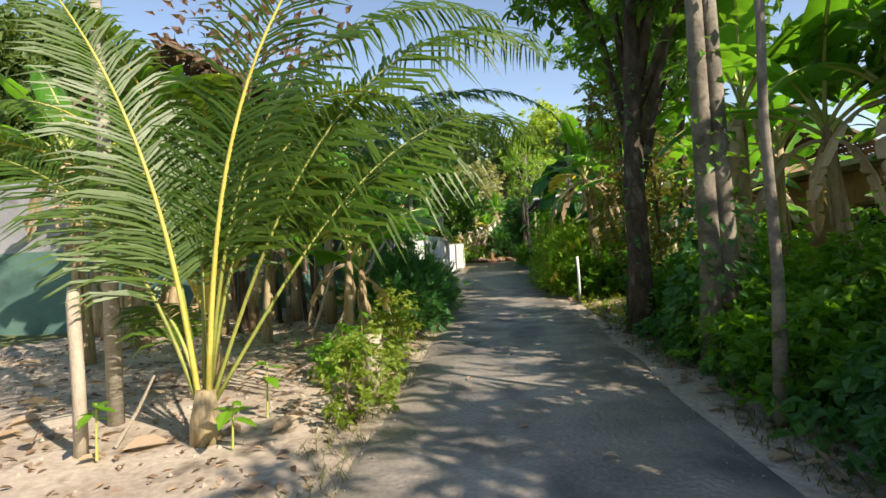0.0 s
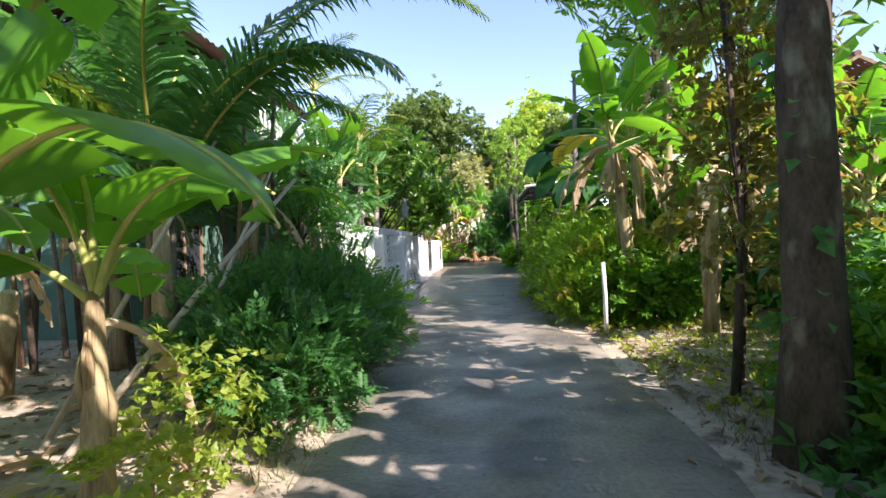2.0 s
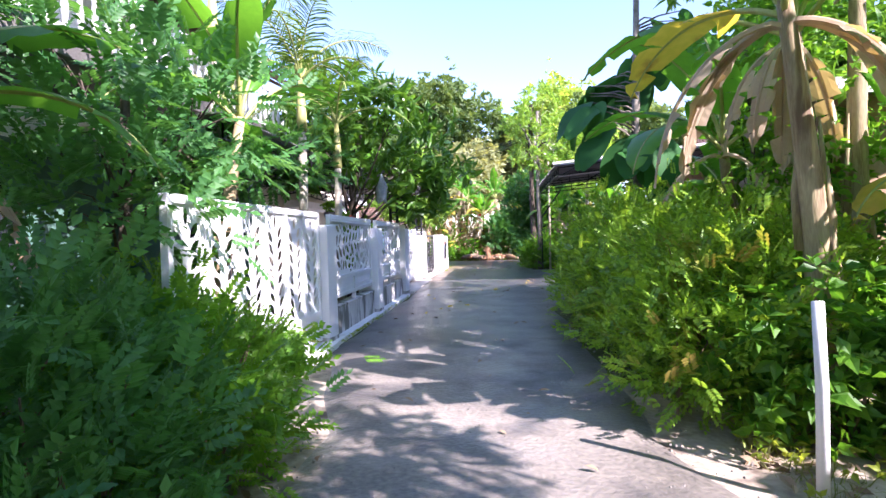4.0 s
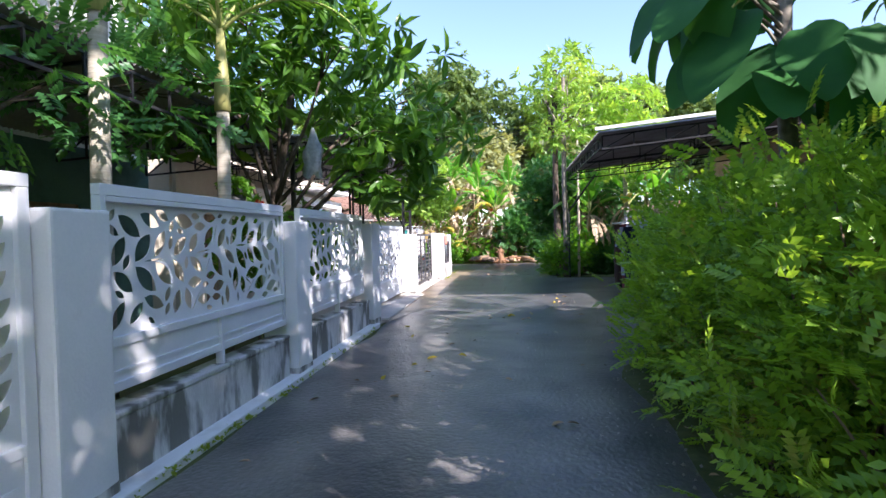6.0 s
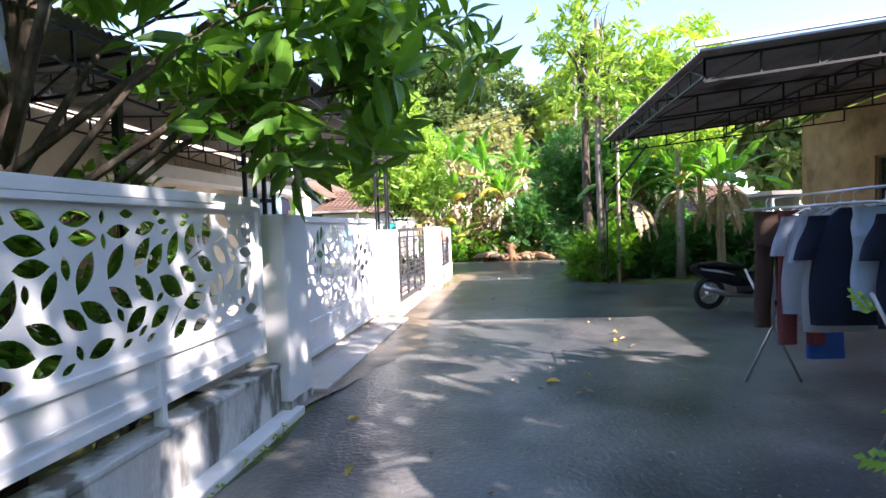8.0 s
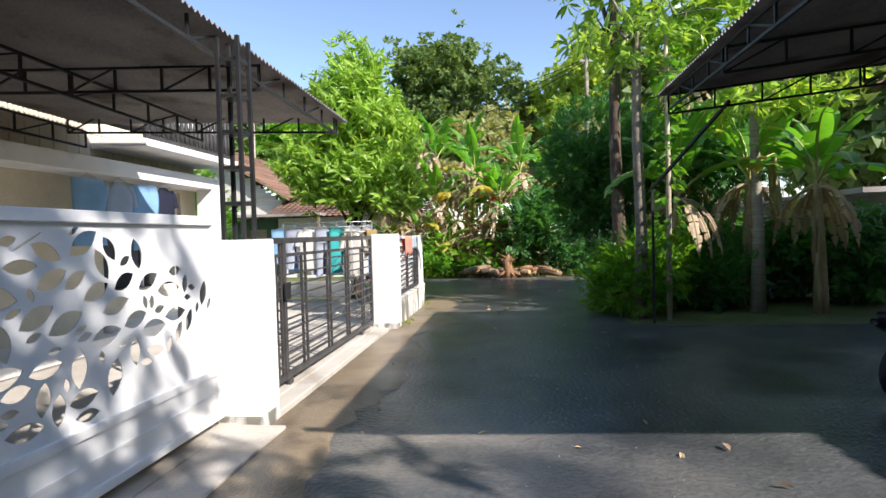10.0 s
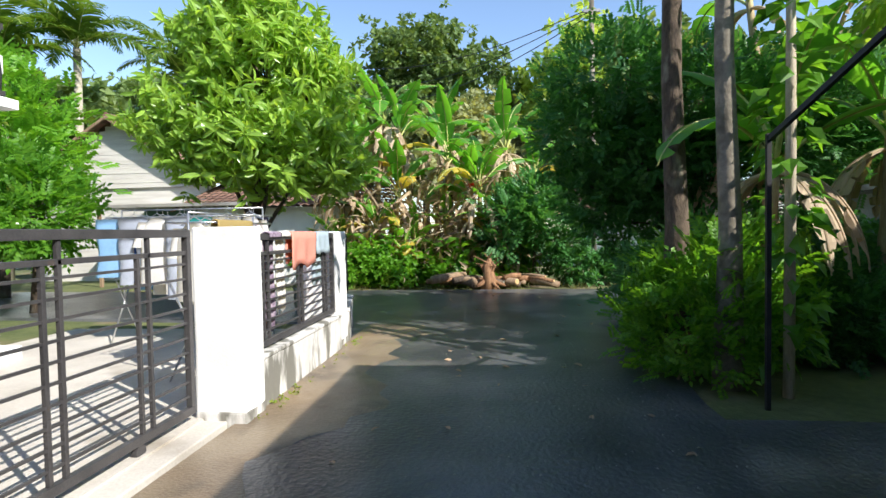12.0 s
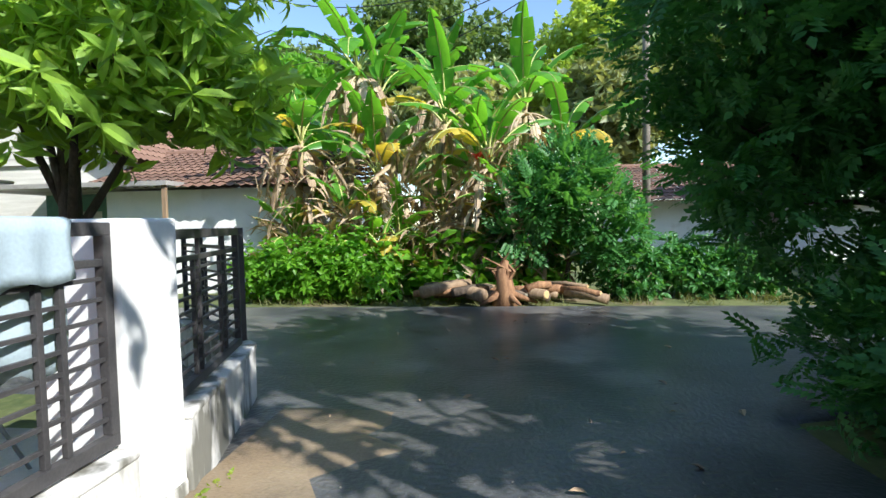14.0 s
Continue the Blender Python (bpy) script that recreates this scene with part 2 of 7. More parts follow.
LITTER = mat("fallen_leaves", (0.1, 0.055, 0.03), (0.42, 0.3, 0.19), 1.2, 0.9, 0.2, 20, island=0.8)
PEBBLE = mat("pebble", (0.1, 0.09, 0.08), (0.26, 0.24, 0.21), 3, 0.9, 0.3, 30, island=0.7)
RUBBER = mat("black_rubber", (0.012, 0.012, 0.013), (0.03, 0.03, 0.03), 6, 0.75, 0.2, 60)
PLASTIC = mat("black_plastic", (0.012, 0.013, 0.016), (0.025, 0.026, 0.03), 4, 0.3, 0.03, 60)
STEEL = mat("bare_steel", (0.45, 0.45, 0.46), (0.62, 0.62, 0.62), 6, 0.35, 0.05, 60, metal=0.9)
GLASS = mat("dark_window_glass", (0.02, 0.025, 0.03), (0.04, 0.045, 0.05), 1, 0.08, 0.0, 10, spec=0.6)
FLOWER = mat("red_flower", (0.5, 0.03, 0.02), (0.7, 0.08, 0.04), 6, 0.5, 0.1, 30, trans=0.3)
BAG = mat("clear_plastic_bag", (0.2, 0.23, 0.26), (0.42, 0.45, 0.5), 9, 0.2, 0.6, 30, trans=0.3)


def cloth(name, c):
    return mat(name, tuple(v * 0.75 for v in c), c, 3, 0.9, 0.2, 60, trans=0.15)


# ---- mesh helpers ----
rng = np.random.default_rng(7)


def mesh(name, verts, faces, mats, parent=None, label="", smooth=False, idx=None):
    """One mesh object from arrays, under parent if given."""
    me = bpy.data.meshes.new(name)
    me.from_pydata([tuple(v) for v in verts] if not isinstance(verts, np.ndarray) else verts.tolist(), [], faces if not isinstance(faces, np.ndarray) else faces.tolist())
    for m in (mats if isinstance(mats, (list, tuple)) else [mats]):
        me.materials.append(m)
    if idx is not None:
        me.polygons.foreach_set("material_index", np.asarray(idx, dtype=np.int32))
    if smooth:
        me.polygons.foreach_set("use_smooth", np.ones(len(me.polygons), dtype=bool))
    me.update()
    ob = new(name, me)
    if parent is not None:
        ob.parent = parent
    if label:
        ob["label"] = label
    return ob


def thing(name, label, category, at=(0, 0, 0), rz=0.0, group="", kind=""):
    ob = new(name)
    ob.empty_display_size = 0.2
    ob.matrix_basis = pose(*at, 0, 0, rz)
    return tagged(ob, label, category, group, kind)


def box(name, lo, hi, m, parent=None, label="", bevel=0.0, wobble=0.0, seed=0):
    """A bevelled box between two corners."""
    bm = bmesh.new()
    bmesh.ops.create_cube(bm, size=1)
    lo, hi = Vector(lo), Vector(hi)
    for v in bm.verts:
        v.co = Vector([lo[i] + (hi[i] - lo[i]) * (v.co[i] + 0.5) for i in range(3)])
    if wobble:
        longest = max(hi[i] - lo[i] for i in range(3))
        bmesh.ops.subdivide_edges(bm, edges=[e for e in bm.edges if e.calc_length() > longest * 0.4], cuts=4, use_grid_fill=True)
    if bevel:
        bmesh.ops.bevel(bm, geom=[e for e in bm.edges if len(e.link_faces) == 2 and e.calc_face_angle() > 0.8], offset=bevel, segments=2, affect="EDGES", profile=0.6)
    if wobble:
        for v in bm.verts:
            v.co += noise.noise_vector(v.co * 3.1 + Vector((seed, 0, 0))) * wobble
    me = bpy.data.meshes.new(name)
    bm.to_mesh(me)
    bm.free()
    me.materials.append(m)
    ob = new(name, me)
    if parent is not None:
        ob.parent = parent
    if label:
        ob["label"] = label
    return ob


def tube(pts, radii, sides=6, cap=True):
    """Vertices and faces of a tapered tube along pts."""
    pts = [Vector(p) for p in pts]
    n = len(pts)
    if not isinstance(radii, (list, tuple)):
        radii = [radii] * n
    V, F = [], []
    ref = None
    for i, p in enumerate(pts):
        t = (pts[min(i + 1, n - 1)] - pts[max(i - 1, 0)]).normalized()
        if ref is None:
            ref = t.orthogonal().normalized()
        ref = (ref - t * ref.dot(t)).normalized()
        b = t.cross(ref)
        for k in range(sides):
            a = 2 * math.pi * k / sides
            V.append(p + (ref * math.cos(a) + b * math.sin(a)) * radii[i])
    for i in range(n - 1):
        for k in range(sides):
            k2 = (k + 1) % sides
            F.append((i * sides + k, i * sides + k2, (i + 1) * sides + k2, (i + 1) * sides + k))
    if cap:
        F.append(tuple(range(sides))[::-1])
        F.append(tuple((n - 1) * sides + k for k in range(sides)))
    return V, F


def bar(name, a, b, r, m, parent=None, sides=4, label=""):
    """A straight round or square bar."""
    V, F = tube([a, b], r, sides)
    return mesh(name, V, F, m, parent, label, smooth=sides > 5)


def join(chunks):
    V, F = [], []
    for v, f in chunks:
        o = len(V)
        V += list(v)
        F += [tuple(i + o for i in q) for q in f]
    return V, F


def arc(p0, az, e0, e1, length, n=12, power=1.2, bend=0.0):
    """A rising and drooping path: points and tangents. Angles in degrees."""
    pts, tan = [Vector(p0)], []
    for i in range(n + 1):
        s = i / n
        e = radians(e0 + (e1 - e0) * s ** power)
        a = radians(az + bend * s)
        t = Vector((math.cos(a) * math.cos(e), math.sin(a) * math.cos(e), math.sin(e)))
        tan.append(t)
        if i < n:
            pts.append(pts[-1] + t * length / n)
    return pts, tan


# leaf templates: axis along +y, normal +z, unit length
def kite(width=0.5, fold=0.12, droop=0.1):
    V = np.array([(0, 0, 0), (-width / 2, 0.45, fold), (0, 0.5, 0), (width / 2, 0.45, fold), (0, 1, -droop)], float)
    return V, [(0, 2, 1), (0, 3, 2), (2, 4, 1), (2, 3, 4)]


def lance(width=0.3, fold=0.06, droop=0.25):
    V, F = [(0, 0, 0)], []
    for s, w in ((0.3, 0.85), (0.65, 0.9)):
        V += [(-width / 2 * w, s, fold - droop * s * s), (0, s, -droop * s * s), (width / 2 * w, s, fold - droop * s * s)]
    V.append((0, 1, -droop))
    F = [(0, 2, 1), (0, 3, 2), (1, 2, 5, 4), (2, 3, 6, 5), (4, 5, 7), (5, 6, 7)]
    return np.array(V, float), F


def frame_from(d, up):
    d = d / np.linalg.norm(d, axis=1, keepdims=True)
    x = np.cross(d, up)
    x /= np.linalg.norm(x, axis=1, keepdims=True) + 1e-9
    z = np.cross(x, d)
    return np.stack([x, d, z], axis=2)


def scatter(tv, tf, R, P, S):
    """Copies of a template turned by R, scaled by S, at P, as arrays."""
    n, k = len(P), len(tv)
    V = np.einsum("nij,kj->nki", R, tv) * S[:, None, None] + P[:, None, :]
    V = V.reshape(n * k, 3)
    out = []
    for f in tf:
        out.append(np.arange(n)[:, None] * k + np.array(f)[None, :])
    F = []
    for f in out:
        F += f.tolist()
    return V, F


def whorl(count, template, spread=0.75, seed=0):
    """A twig end with leaves around it, as one template."""
    r = np.random.default_rng(seed)
    tv, tf = template
    a = np.arange(count) * 2.4 + r.uniform(0, 0.5, count)
    d = np.stack([np.cos(a) * spread, r.uniform(-0.1, 0.9, count), np.sin(a) * spread], axis=1)
    up = np.tile(np.array([[0, 0.3, 1.0]]), (count, 1)) + r.normal(0, 0.3, (count, 3))
    R = frame_from(d, up)
    P = np.stack([np.zeros(count), r.uniform(-0.4, 0.1, count), np.zeros(count)], axis=1)
    return scatter(tv, tf, R, P, r.uniform(0.7, 1.1, count))


def sprig(pairs, template):
    """A compound leaf: leaflets in pairs along a stalk, unit length."""
    tv, tf = template
    P, D = [], []
    for i in range(pairs):
        y = 0.15 + 0.8 * i / pairs
        for s in (-1, 1):
            P.append((0, y, -0.15 * y * y))
            D.append((s, 0.55, -0.1))
    P.append((0, 0.93, -0.14))
    D.append((0, 1, -0.2))
    P, D = np.array(P, float), np.array(D, float)
    R = frame_from(D, np.tile(np.array([[0.0, 0, 1]]), (len(P), 1)))
    return scatter(tv, tf, R, P, np.full(len(P), 0.34))


def cloud(ells, n, template, size, seed, shell=(0.55, 1.05), up=0.35, hang=0.0, flat=1.0):
    """Leaves on a union of ellipsoids (cx, cy, cz, rx, ry, rz)."""
    r = np.random.default_rng(seed)
    E = np.array(ells, float)
    w = (E[:, 3] * E[:, 4] + E[:, 4] * E[:, 5] + E[:, 3] * E[:, 5])
    pick = r.choice(len(E), n, p=w / w.sum())
    u = r.normal(0, 1, (n, 3))
    u /= np.linalg.norm(u, axis=1, keepdims=True)
    rad = r.uniform(shell[0], shell[1], n) ** 0.6 * (1 + 0.45 * r.uniform(0, 1, n) ** 5)
    lump = 1 + 0.3 * np.sin(u[:, 0] * 6 + pick) * np.cos(u[:, 1] * 5 + u[:, 2] * 7 + pick * 2) + 0.1 * np.sin(u[:, 2] * 13 + u[:, 0] * 11 + pick)
    P = E[pick, :3] + u * E[pick, 3:] * (rad * lump)[:, None]
    D = u + r.normal(0, 0.55, (n, 3)) + np.array([0, 0, up - hang])
    U = np.tile(np.array([[0.0, 0, flat]]), (n, 1)) + r.normal(0, 0.45, (n, 3)) + u * 0.4
    keep = P[:, 2] > 0.02
    P, D, U = P[keep], D[keep], U[keep]
    return scatter(*template, frame_from(D, U), P, r.uniform(size[0], size[1], len(P)))


KITE = kite()
BROAD = kite(0.62, 0.1, 0.2)
LANCE = lance()
MANGO_WHORL = whorl(9, lance(0.3, 0.05, 0.35), 0.8, 1)
FAR_CLUMP = whorl(7, kite(0.6, 0.1, 0.2), 0.9, 2)
SPRIG = sprig(5, kite(0.55, 0.05, 0.1))
SMALL = whorl(6, kite(0.5, 0.08, 0.15), 0.7, 3)


def tree(name, label, at, trunk, r0, ells, n, template, size, leafmat, seed, category="tree", barkmat=None, hang=0.0, limbs=True, group="", shell=(0.55, 1.05), kind="", fork=0.3):
    """A trunk with limbs to the clumps of the crown. trunk: points above the base; ells local to the base."""
    t = thing(name, label, category, at, group=group, kind=kind)
    r = random.Random(seed)
    pts = [Vector(p) for p in trunk]
    k = len(pts)
    chunks = [tube(pts, [r0 * (1.25 if i == 0 else 1 - 0.55 * i / k) for i in range(k)], 9)]
    if limbs:
        for e in ells:
            c = Vector(e[:3])
            f = min(max((c.z - pts[0].z) / max(pts[-1].z - pts[0].z, 0.1) * 0.55, fork), 0.98)
            j = f * (k - 1)
            s = pts[int(j)].lerp(pts[min(int(j) + 1, k - 1)], j - int(j))
            mid = s.lerp(c, 0.5) + Vector((r.uniform(-0.15, 0.15), r.uniform(-0.15, 0.15), 0.12 * (c - s).length))
            chunks.append(tube([s, mid, c], [r0 * 0.42, r0 * 0.26, r0 * 0.1], 5))
            for _ in range(4):
                tip = c + Vector((r.uniform(-1, 1) * e[3], r.uniform(-1, 1) * e[4], r.uniform(-0.6, 0.9) * e[5])) * 0.75
                chunks.append(tube([mid.lerp(c, 0.6), c.lerp(tip, 0.5) + Vector((0, 0, 0.05)), tip], [r0 * 0.16, r0 * 0.1, r0 * 0.04], 4))
    mesh("trunk", *join(chunks), barkmat or BARK, t, smooth=True)
    mesh("crown", *cloud(ells, n, template, size, seed, shell=shell, hang=hang), leafmat, t)
    return t


def bush(name, label, at, ells, n, template, size, leafmat, seed, stems=7, category="bush", group=""):
    t = thing(name, label, category, at, group=group)
    r = random.Random(seed)
    chunks = []
    for e in ells:
        for _ in range(max(2, stems // 2)):
            top = Vector(e[:3]) + Vector((r.uniform(-0.7, 0.7) * e[3], r.uniform(-0.7, 0.7) * e[4], r.uniform(0, 0.8) * e[5]))
            foot = Vector((e[0] + r.uniform(-0.3, 0.3) * e[3], e[1] + r.uniform(-0.3, 0.3) * e[4], -0.03))
            chunks.append(tube([foot, foot.lerp(top, 0.5) + Vector((r.uniform(-0.08, 0.08), r.uniform(-0.08, 0.08), 0)), top], [0.016, 0.011, 0.004], 4))
    mesh("stem_tangle", *join(chunks), WOOD, t)["kind"] = "stuff"
    mesh("foliage", *cloud(ells, n, template, size, seed, up=0.5), leafmat, t)
    return t


# ---- bananas and palms ----
def banana_leaf(az, e0, e1, length, width, seed, start, ragged=0.6, power=1.2):
    r = random.Random(seed)
    n = 18
    pts, tan = arc(start, az, e0, e1, length, n, power, r.uniform(-18, 18))
    side = Vector((-math.sin(radians(az)), math.cos(radians(az)), 0))
    V, F, I = [], [], []
    tv, tf = tube(pts, [0.026 * (1 - 0.8 * i / n) + 0.003 for i in range(n + 1)], 5)
    V += tv
    F += tf
    I += [1] * len(tf)
    first = 4

    def prof(s):
        return max(0.0, math.sin(math.pi * min(1.0, s * 0.97 + 0.03)) ** 0.55 * (1 - 0.25 * s))
    for sg in (1, -1):
        i = first
        while i < n:
            k = r.randint(2, 4) if r.random() < ragged else r.randint(5, 9)
            j1 = min(i + k, n)
            d = r.uniform(0.05, 0.35) + (r.uniform(0, 0.8) if r.random() < ragged * 0.5 else 0)
            o = len(V)
            for j in range(i, j1 + 1):
                s = (j - first) / (n - first)
                w = width * 0.5 * prof(s)
                up = tan[j].cross(side)
                if up.z < 0:
                    up = -up
                up.normalize()
                pinch = ((j - i) / max(1, j1 - i) - 0.5) * -0.05 * k / 3
                fwd = tan[j] * (pinch + 0.12 * w)
                l1 = (side * sg * math.cos(d * 0.4) - up * math.sin(d * 0.4)) * (w * 0.5) + up * 0.06 * w
                l2 = l1 + (side * sg * math.cos(d * 1.5) - up * math.sin(d * 1.5)) * (w * 0.5)
                rip = up * r.uniform(-0.02, 0.02)
                V += [pts[j], pts[j] + l1 + fwd * 0.5, pts[j] + l2 + fwd + rip]
            for j in range(j1 - i):
                a, b = o + 3 * j, o + 3 * (j + 1)
                for c in (0, 1):
                    q = (a + c, a + c + 1, b + c + 1, b + c)
                    F.append(q if sg < 0 else q[::-1])
                    I.append(0)
            i = j1
    return V, F, I


def banana(label, at, height, leaves, seed, leaflen=1.7, width=0.52, lean=(0, 0), dead=3, yellow=0, group="banana plants", r0=0.09, emin=35, azs=None, torn=0.6):
    """A banana plant: sheathed stem, arching leaves, hanging dry leaves."""
    r = random.Random(seed)
    t = thing("banana_plant", label, "banana plant", at, group=group)
    top = Vector((lean[0], lean[1], height))
    k = 7
    pts = [Vector((lean[0] * (i / k) ** 1.5, lean[1] * (i / k) ** 1.5, height * i / k - (0.05 if i == 0 else 0))) for i in range(k + 1)]
    chunks = [tube(pts, [r0 * (1.25 - 0.7 * i / k) for i in range(k + 1)], 10)]
    for i in range(4):
        a = r.uniform(0, 6.28)
        z0 = height * r.uniform(0.1, 0.6)
        p = top * (z0 / height)
        rr = r0 * (1.2 - 0.7 * z0 / height)
        q = Vector((math.cos(a), math.sin(a), 0))
        chunks.append(tube([p + q * rr * 0.8, p + q * (rr + 0.015) + Vector((0, 0, height * 0.14)), p + q * (rr * 0.9) + Vector((0, 0, height * 0.26))], [rr * 0.5, rr * 0.35, 0.008], 5))
    mesh("stem", *join(chunks), STEM, t, smooth=True)
    for i in range(leaves):
        az = i * 137.5 + r.uniform(-25, 25) + seed * 40
        if azs:
            az = azs[i % len(azs)] + r.uniform(-8, 8)
        f = i / max(1, leaves - 1)
        e0 = emin + (88 - emin) * f + r.uniform(-6, 6)
        e1 = -62 + 95 * f + r.uniform(-20, 15)
        L = leaflen * r.uniform(0.8, 1.1)
        v, fc, ix = banana_leaf(az, e0, e1, L, width * r.uniform(0.85, 1.1), seed * 31 + i, top - Vector((0, 0, 0.12 * (1 - f))), torn)
        leafm = BANANA_YELLOW if i < yellow else BANANA
        mesh("leaf", v, fc, [leafm, PETIOLE], t, "yellowing leaf" if i < yellow else "", smooth=True, idx=ix)
    for i in range(dead):
        az = r.uniform(0, 360)
        v, fc, ix = banana_leaf(az, r.uniform(10, 30), -88, leaflen * r.uniform(0.55, 0.8), width * 0.45, seed * 57 + i, top - Vector((0, 0, 0.2)), 1.0, 0.45)
        mesh("dry_leaf", v, fc, [DRYLEAF, DRYLEAF], t, "withered brown hanging leaf", idx=ix)
    return t


def frond(parent, start, az, e0, e1, length, seed, leaflet=0.62, pairs=55, power=1.3, droop=0.5, bend=0.0, rach=0.02, leafmat=None, rachmat=None, first=0.22, name="frond", angle=0.75, roll=None, wide=1.0):
    """A feather frond: rachis with its leaflets under it."""
    r = random.Random(seed)
    n = 20
    pts, tan = arc(start, az, e0, e1, length, n, power, bend)
    R = mesh(name, *tube(pts, [rach * (1.15 - i / n) + 0.004 for i in range(n + 1)], 6), rachmat or COCO_YELLOW, parent, smooth=True)
    roll = radians(r.uniform(-20, 20) if roll is None else roll)
    V, F = [], []
    for i in range(pairs):
        s = first + (1 - first) * (i + r.uniform(-0.3, 0.3)) / pairs
        s = min(max(s, 0.02), 0.995)
        j = min(int(s * n), n - 1)
        p = pts[j].lerp(pts[j + 1], s * n - j)
        t = tan[j]
        a = radians(az + bend * s)
        side = Vector((-math.sin(a), math.cos(a), 0))
        up = t.cross(side)
        if up.z < 0:
            up = -up
        side, up = side * math.cos(roll) + up * math.sin(roll), up * math.cos(roll) - side * math.sin(roll)
        L = leaflet * math.sin(math.pi * min(0.98, 0.18 + 0.8 * s)) ** 0.7 * r.uniform(0.75, 1.15)
        for sg in (1, -1):
            fw = angle * (0.6 + 0.8 * s) + r.uniform(-0.2, 0.2)
            d = (side * sg + t * fw + up * r.uniform(0.05, 0.25)).normalized()
            wv = t * r.uniform(0.015, 0.024) * wide
            o = len(V)
            q = p
            dd = d.copy()
            V += [q - wv * 0.5, q + wv * 0.5]
            for m_, (st, w) in enumerate(((0.3, 1.0), (0.4, 0.8))):
                q = q + dd * L * st
                V += [q - wv * w * 0.5 + Vector((0, 0, -0.004)), q + wv * w * 0.5]
                dd = (dd - Vector((0, 0, droop * (0.55 + 0.5 * m_) * r.uniform(0.7, 1.25)))).normalized()
            V.append(q + dd * L * 0.3)
            F += [(o, o + 1, o + 3, o + 2), (o + 2, o + 3, o + 5, o + 4), (o + 4, o + 5, o + 6)]
    mesh("feathering", V, F, leafmat or COCO, R)["kind"] = "stuff"
    return R


# ---- ground and road ----
def sheet(name, xs, ys, height, m, label, category, kind="structure"):
    """A ground sheet over a grid with a height function."""
    V = [(x, y, height(x, y)) for y in ys for x in xs]
    nx = len(xs)
    F = [(j * nx + i, j * nx + i + 1, (j + 1) * nx + i + 1, (j + 1) * nx + i) for j in range(len(ys) - 1) for i in range(nx - 1)]
    return tagged(mesh(name, V, F, m, smooth=True), label, category, kind=kind)


def soil_height(x, y):
    rough = noise.noise(Vector((x * 0.9, y * 0.9, 0))) * 0.04 + noise.noise(Vector((x * 3.3, y * 3.3, 5))) * 0.022
    near = -20 < x < 20 and -12 < y < 60
    on_road = (-1.3 < x < 2.0 and y < 43) or (-2.6 < x < 8 and 14 < y < 43) or (35 < y < 43)
    yard = x < -2.0 and 13.5 < y < 39
    if on_road or yard:
        return -0.035
    return (-0.035 + max(-0.03, rough)) if near else -0.05


gx = [-900, -300, -90, -40] + [round(-20 + 0.4 * i, 3) for i in range(101)] + [40, 90, 300, 900]
gy = [-900, -300, -90, -30] + [round(-12 + 0.4 * i, 3) for i in range(181)] + [90, 300, 900]
ground = sheet("ground", gx, gy, soil_height, SOIL, "bare brown earth with fallen leaves, weedy grass further off", "ground")
ground.data.materials.append(MEADOW)
for f in ground.data.polygons:
    c = f.center
    if not (-9.5 < c.x + 0.7 * math.sin(c.y) < 6.5 and -2 < c.y < 16 + 0.6 * math.sin(3 * c.x)):
        f.material_index = 1


def road_left(y):
    return (-1.15 if y < 14 else -1.15 - min(1.0, (y - 14) / 3.0) * 0.95) + 0.09 * noise.noise(Vector((0, y * 0.9, 3)))


def road_right(y):
    return 1.75 + 0.14 * noise.noise(Vector((7, y * 0.7, 3))) - 0.25 * min(1.0, max(0.0, y - 13)) * min(1.0, max(0.0, 21.5 - y)) + 0.2 * min(1.0, max(0.0, (y - 21.0) * 2))


V, F = [], []
ys = [round(-8 + 0.25 * i, 3) for i in range(int((42.4 + 8) / 0.25) + 1)]
N = 13
for y in ys:
    a, b = road_left(y), road_right(y)
    if y > 37.2:
        k = min(1.0, (y - 37.2) / 0.8)
        a, b = a - 14 * k, b + 12 * k
    elif y > 35.7:
        a -= 0.5 * (y - 35.7)
    for i in range(N):
        x = a + (b - a) * i / (N - 1)
        edge = 0.05 if i in (0, N - 1) else 0.0
        V.append((x, y, 0.012 * noise.noise(Vector((x * 0.8, y * 0.5, 1))) - edge))
for j in range(len(ys) - 1):
    for i in range(N - 1):
        o = j * N + i
        F.append((o, o + 1, o + N + 1, o + N))
tagged(mesh("road", V, F, ROAD, smooth=True), "narrow worn lane of grey asphalt with sandy dirt", "road", kind="structure")
sheet("apron", [1.4 + 0.4 * i for i in range(15)], [21.6 + 0.45 * i for i in range(26)], lambda x, y: 0.003 + 0.006 * noise.noise(Vector((x, y, 2))) - (0.014 if x < 1.5 else 0.04 if y < 21.7 else 0), ROAD, "dusty concrete forecourt beside the lane", "forecourt")
V, F = [], []
for j in range(61):
    y = 23.6 + 13.4 * j / 60
    w = 0.74 + 0.4 * noise.noise(Vector((0, y * 0.8, 9))) + 0.25 * noise.noise(Vector((3, y * 3.1, 9))) + (0.12 if y > 32 else 0)
    w *= 0.1 + 0.9 * min(1.0, (y - 23.6) / 2.5)
    for i in range(7):
        u = i / 6
        x = -2.14 + w * u * (1 + 0.25 * noise.noise(Vector((i, y * 2, 4))))
        V.append((x, y, 0.021 - 0.012 * u * u + 0.012 * noise.noise(Vector((x * 0.8, y * 0.5, 1))) - (0.012 if i == 6 else 0)))
for j in range(60):
    for i in range(6):
        o = j * 7 + i
        F.append((o, o + 1, o + 8, o + 7))
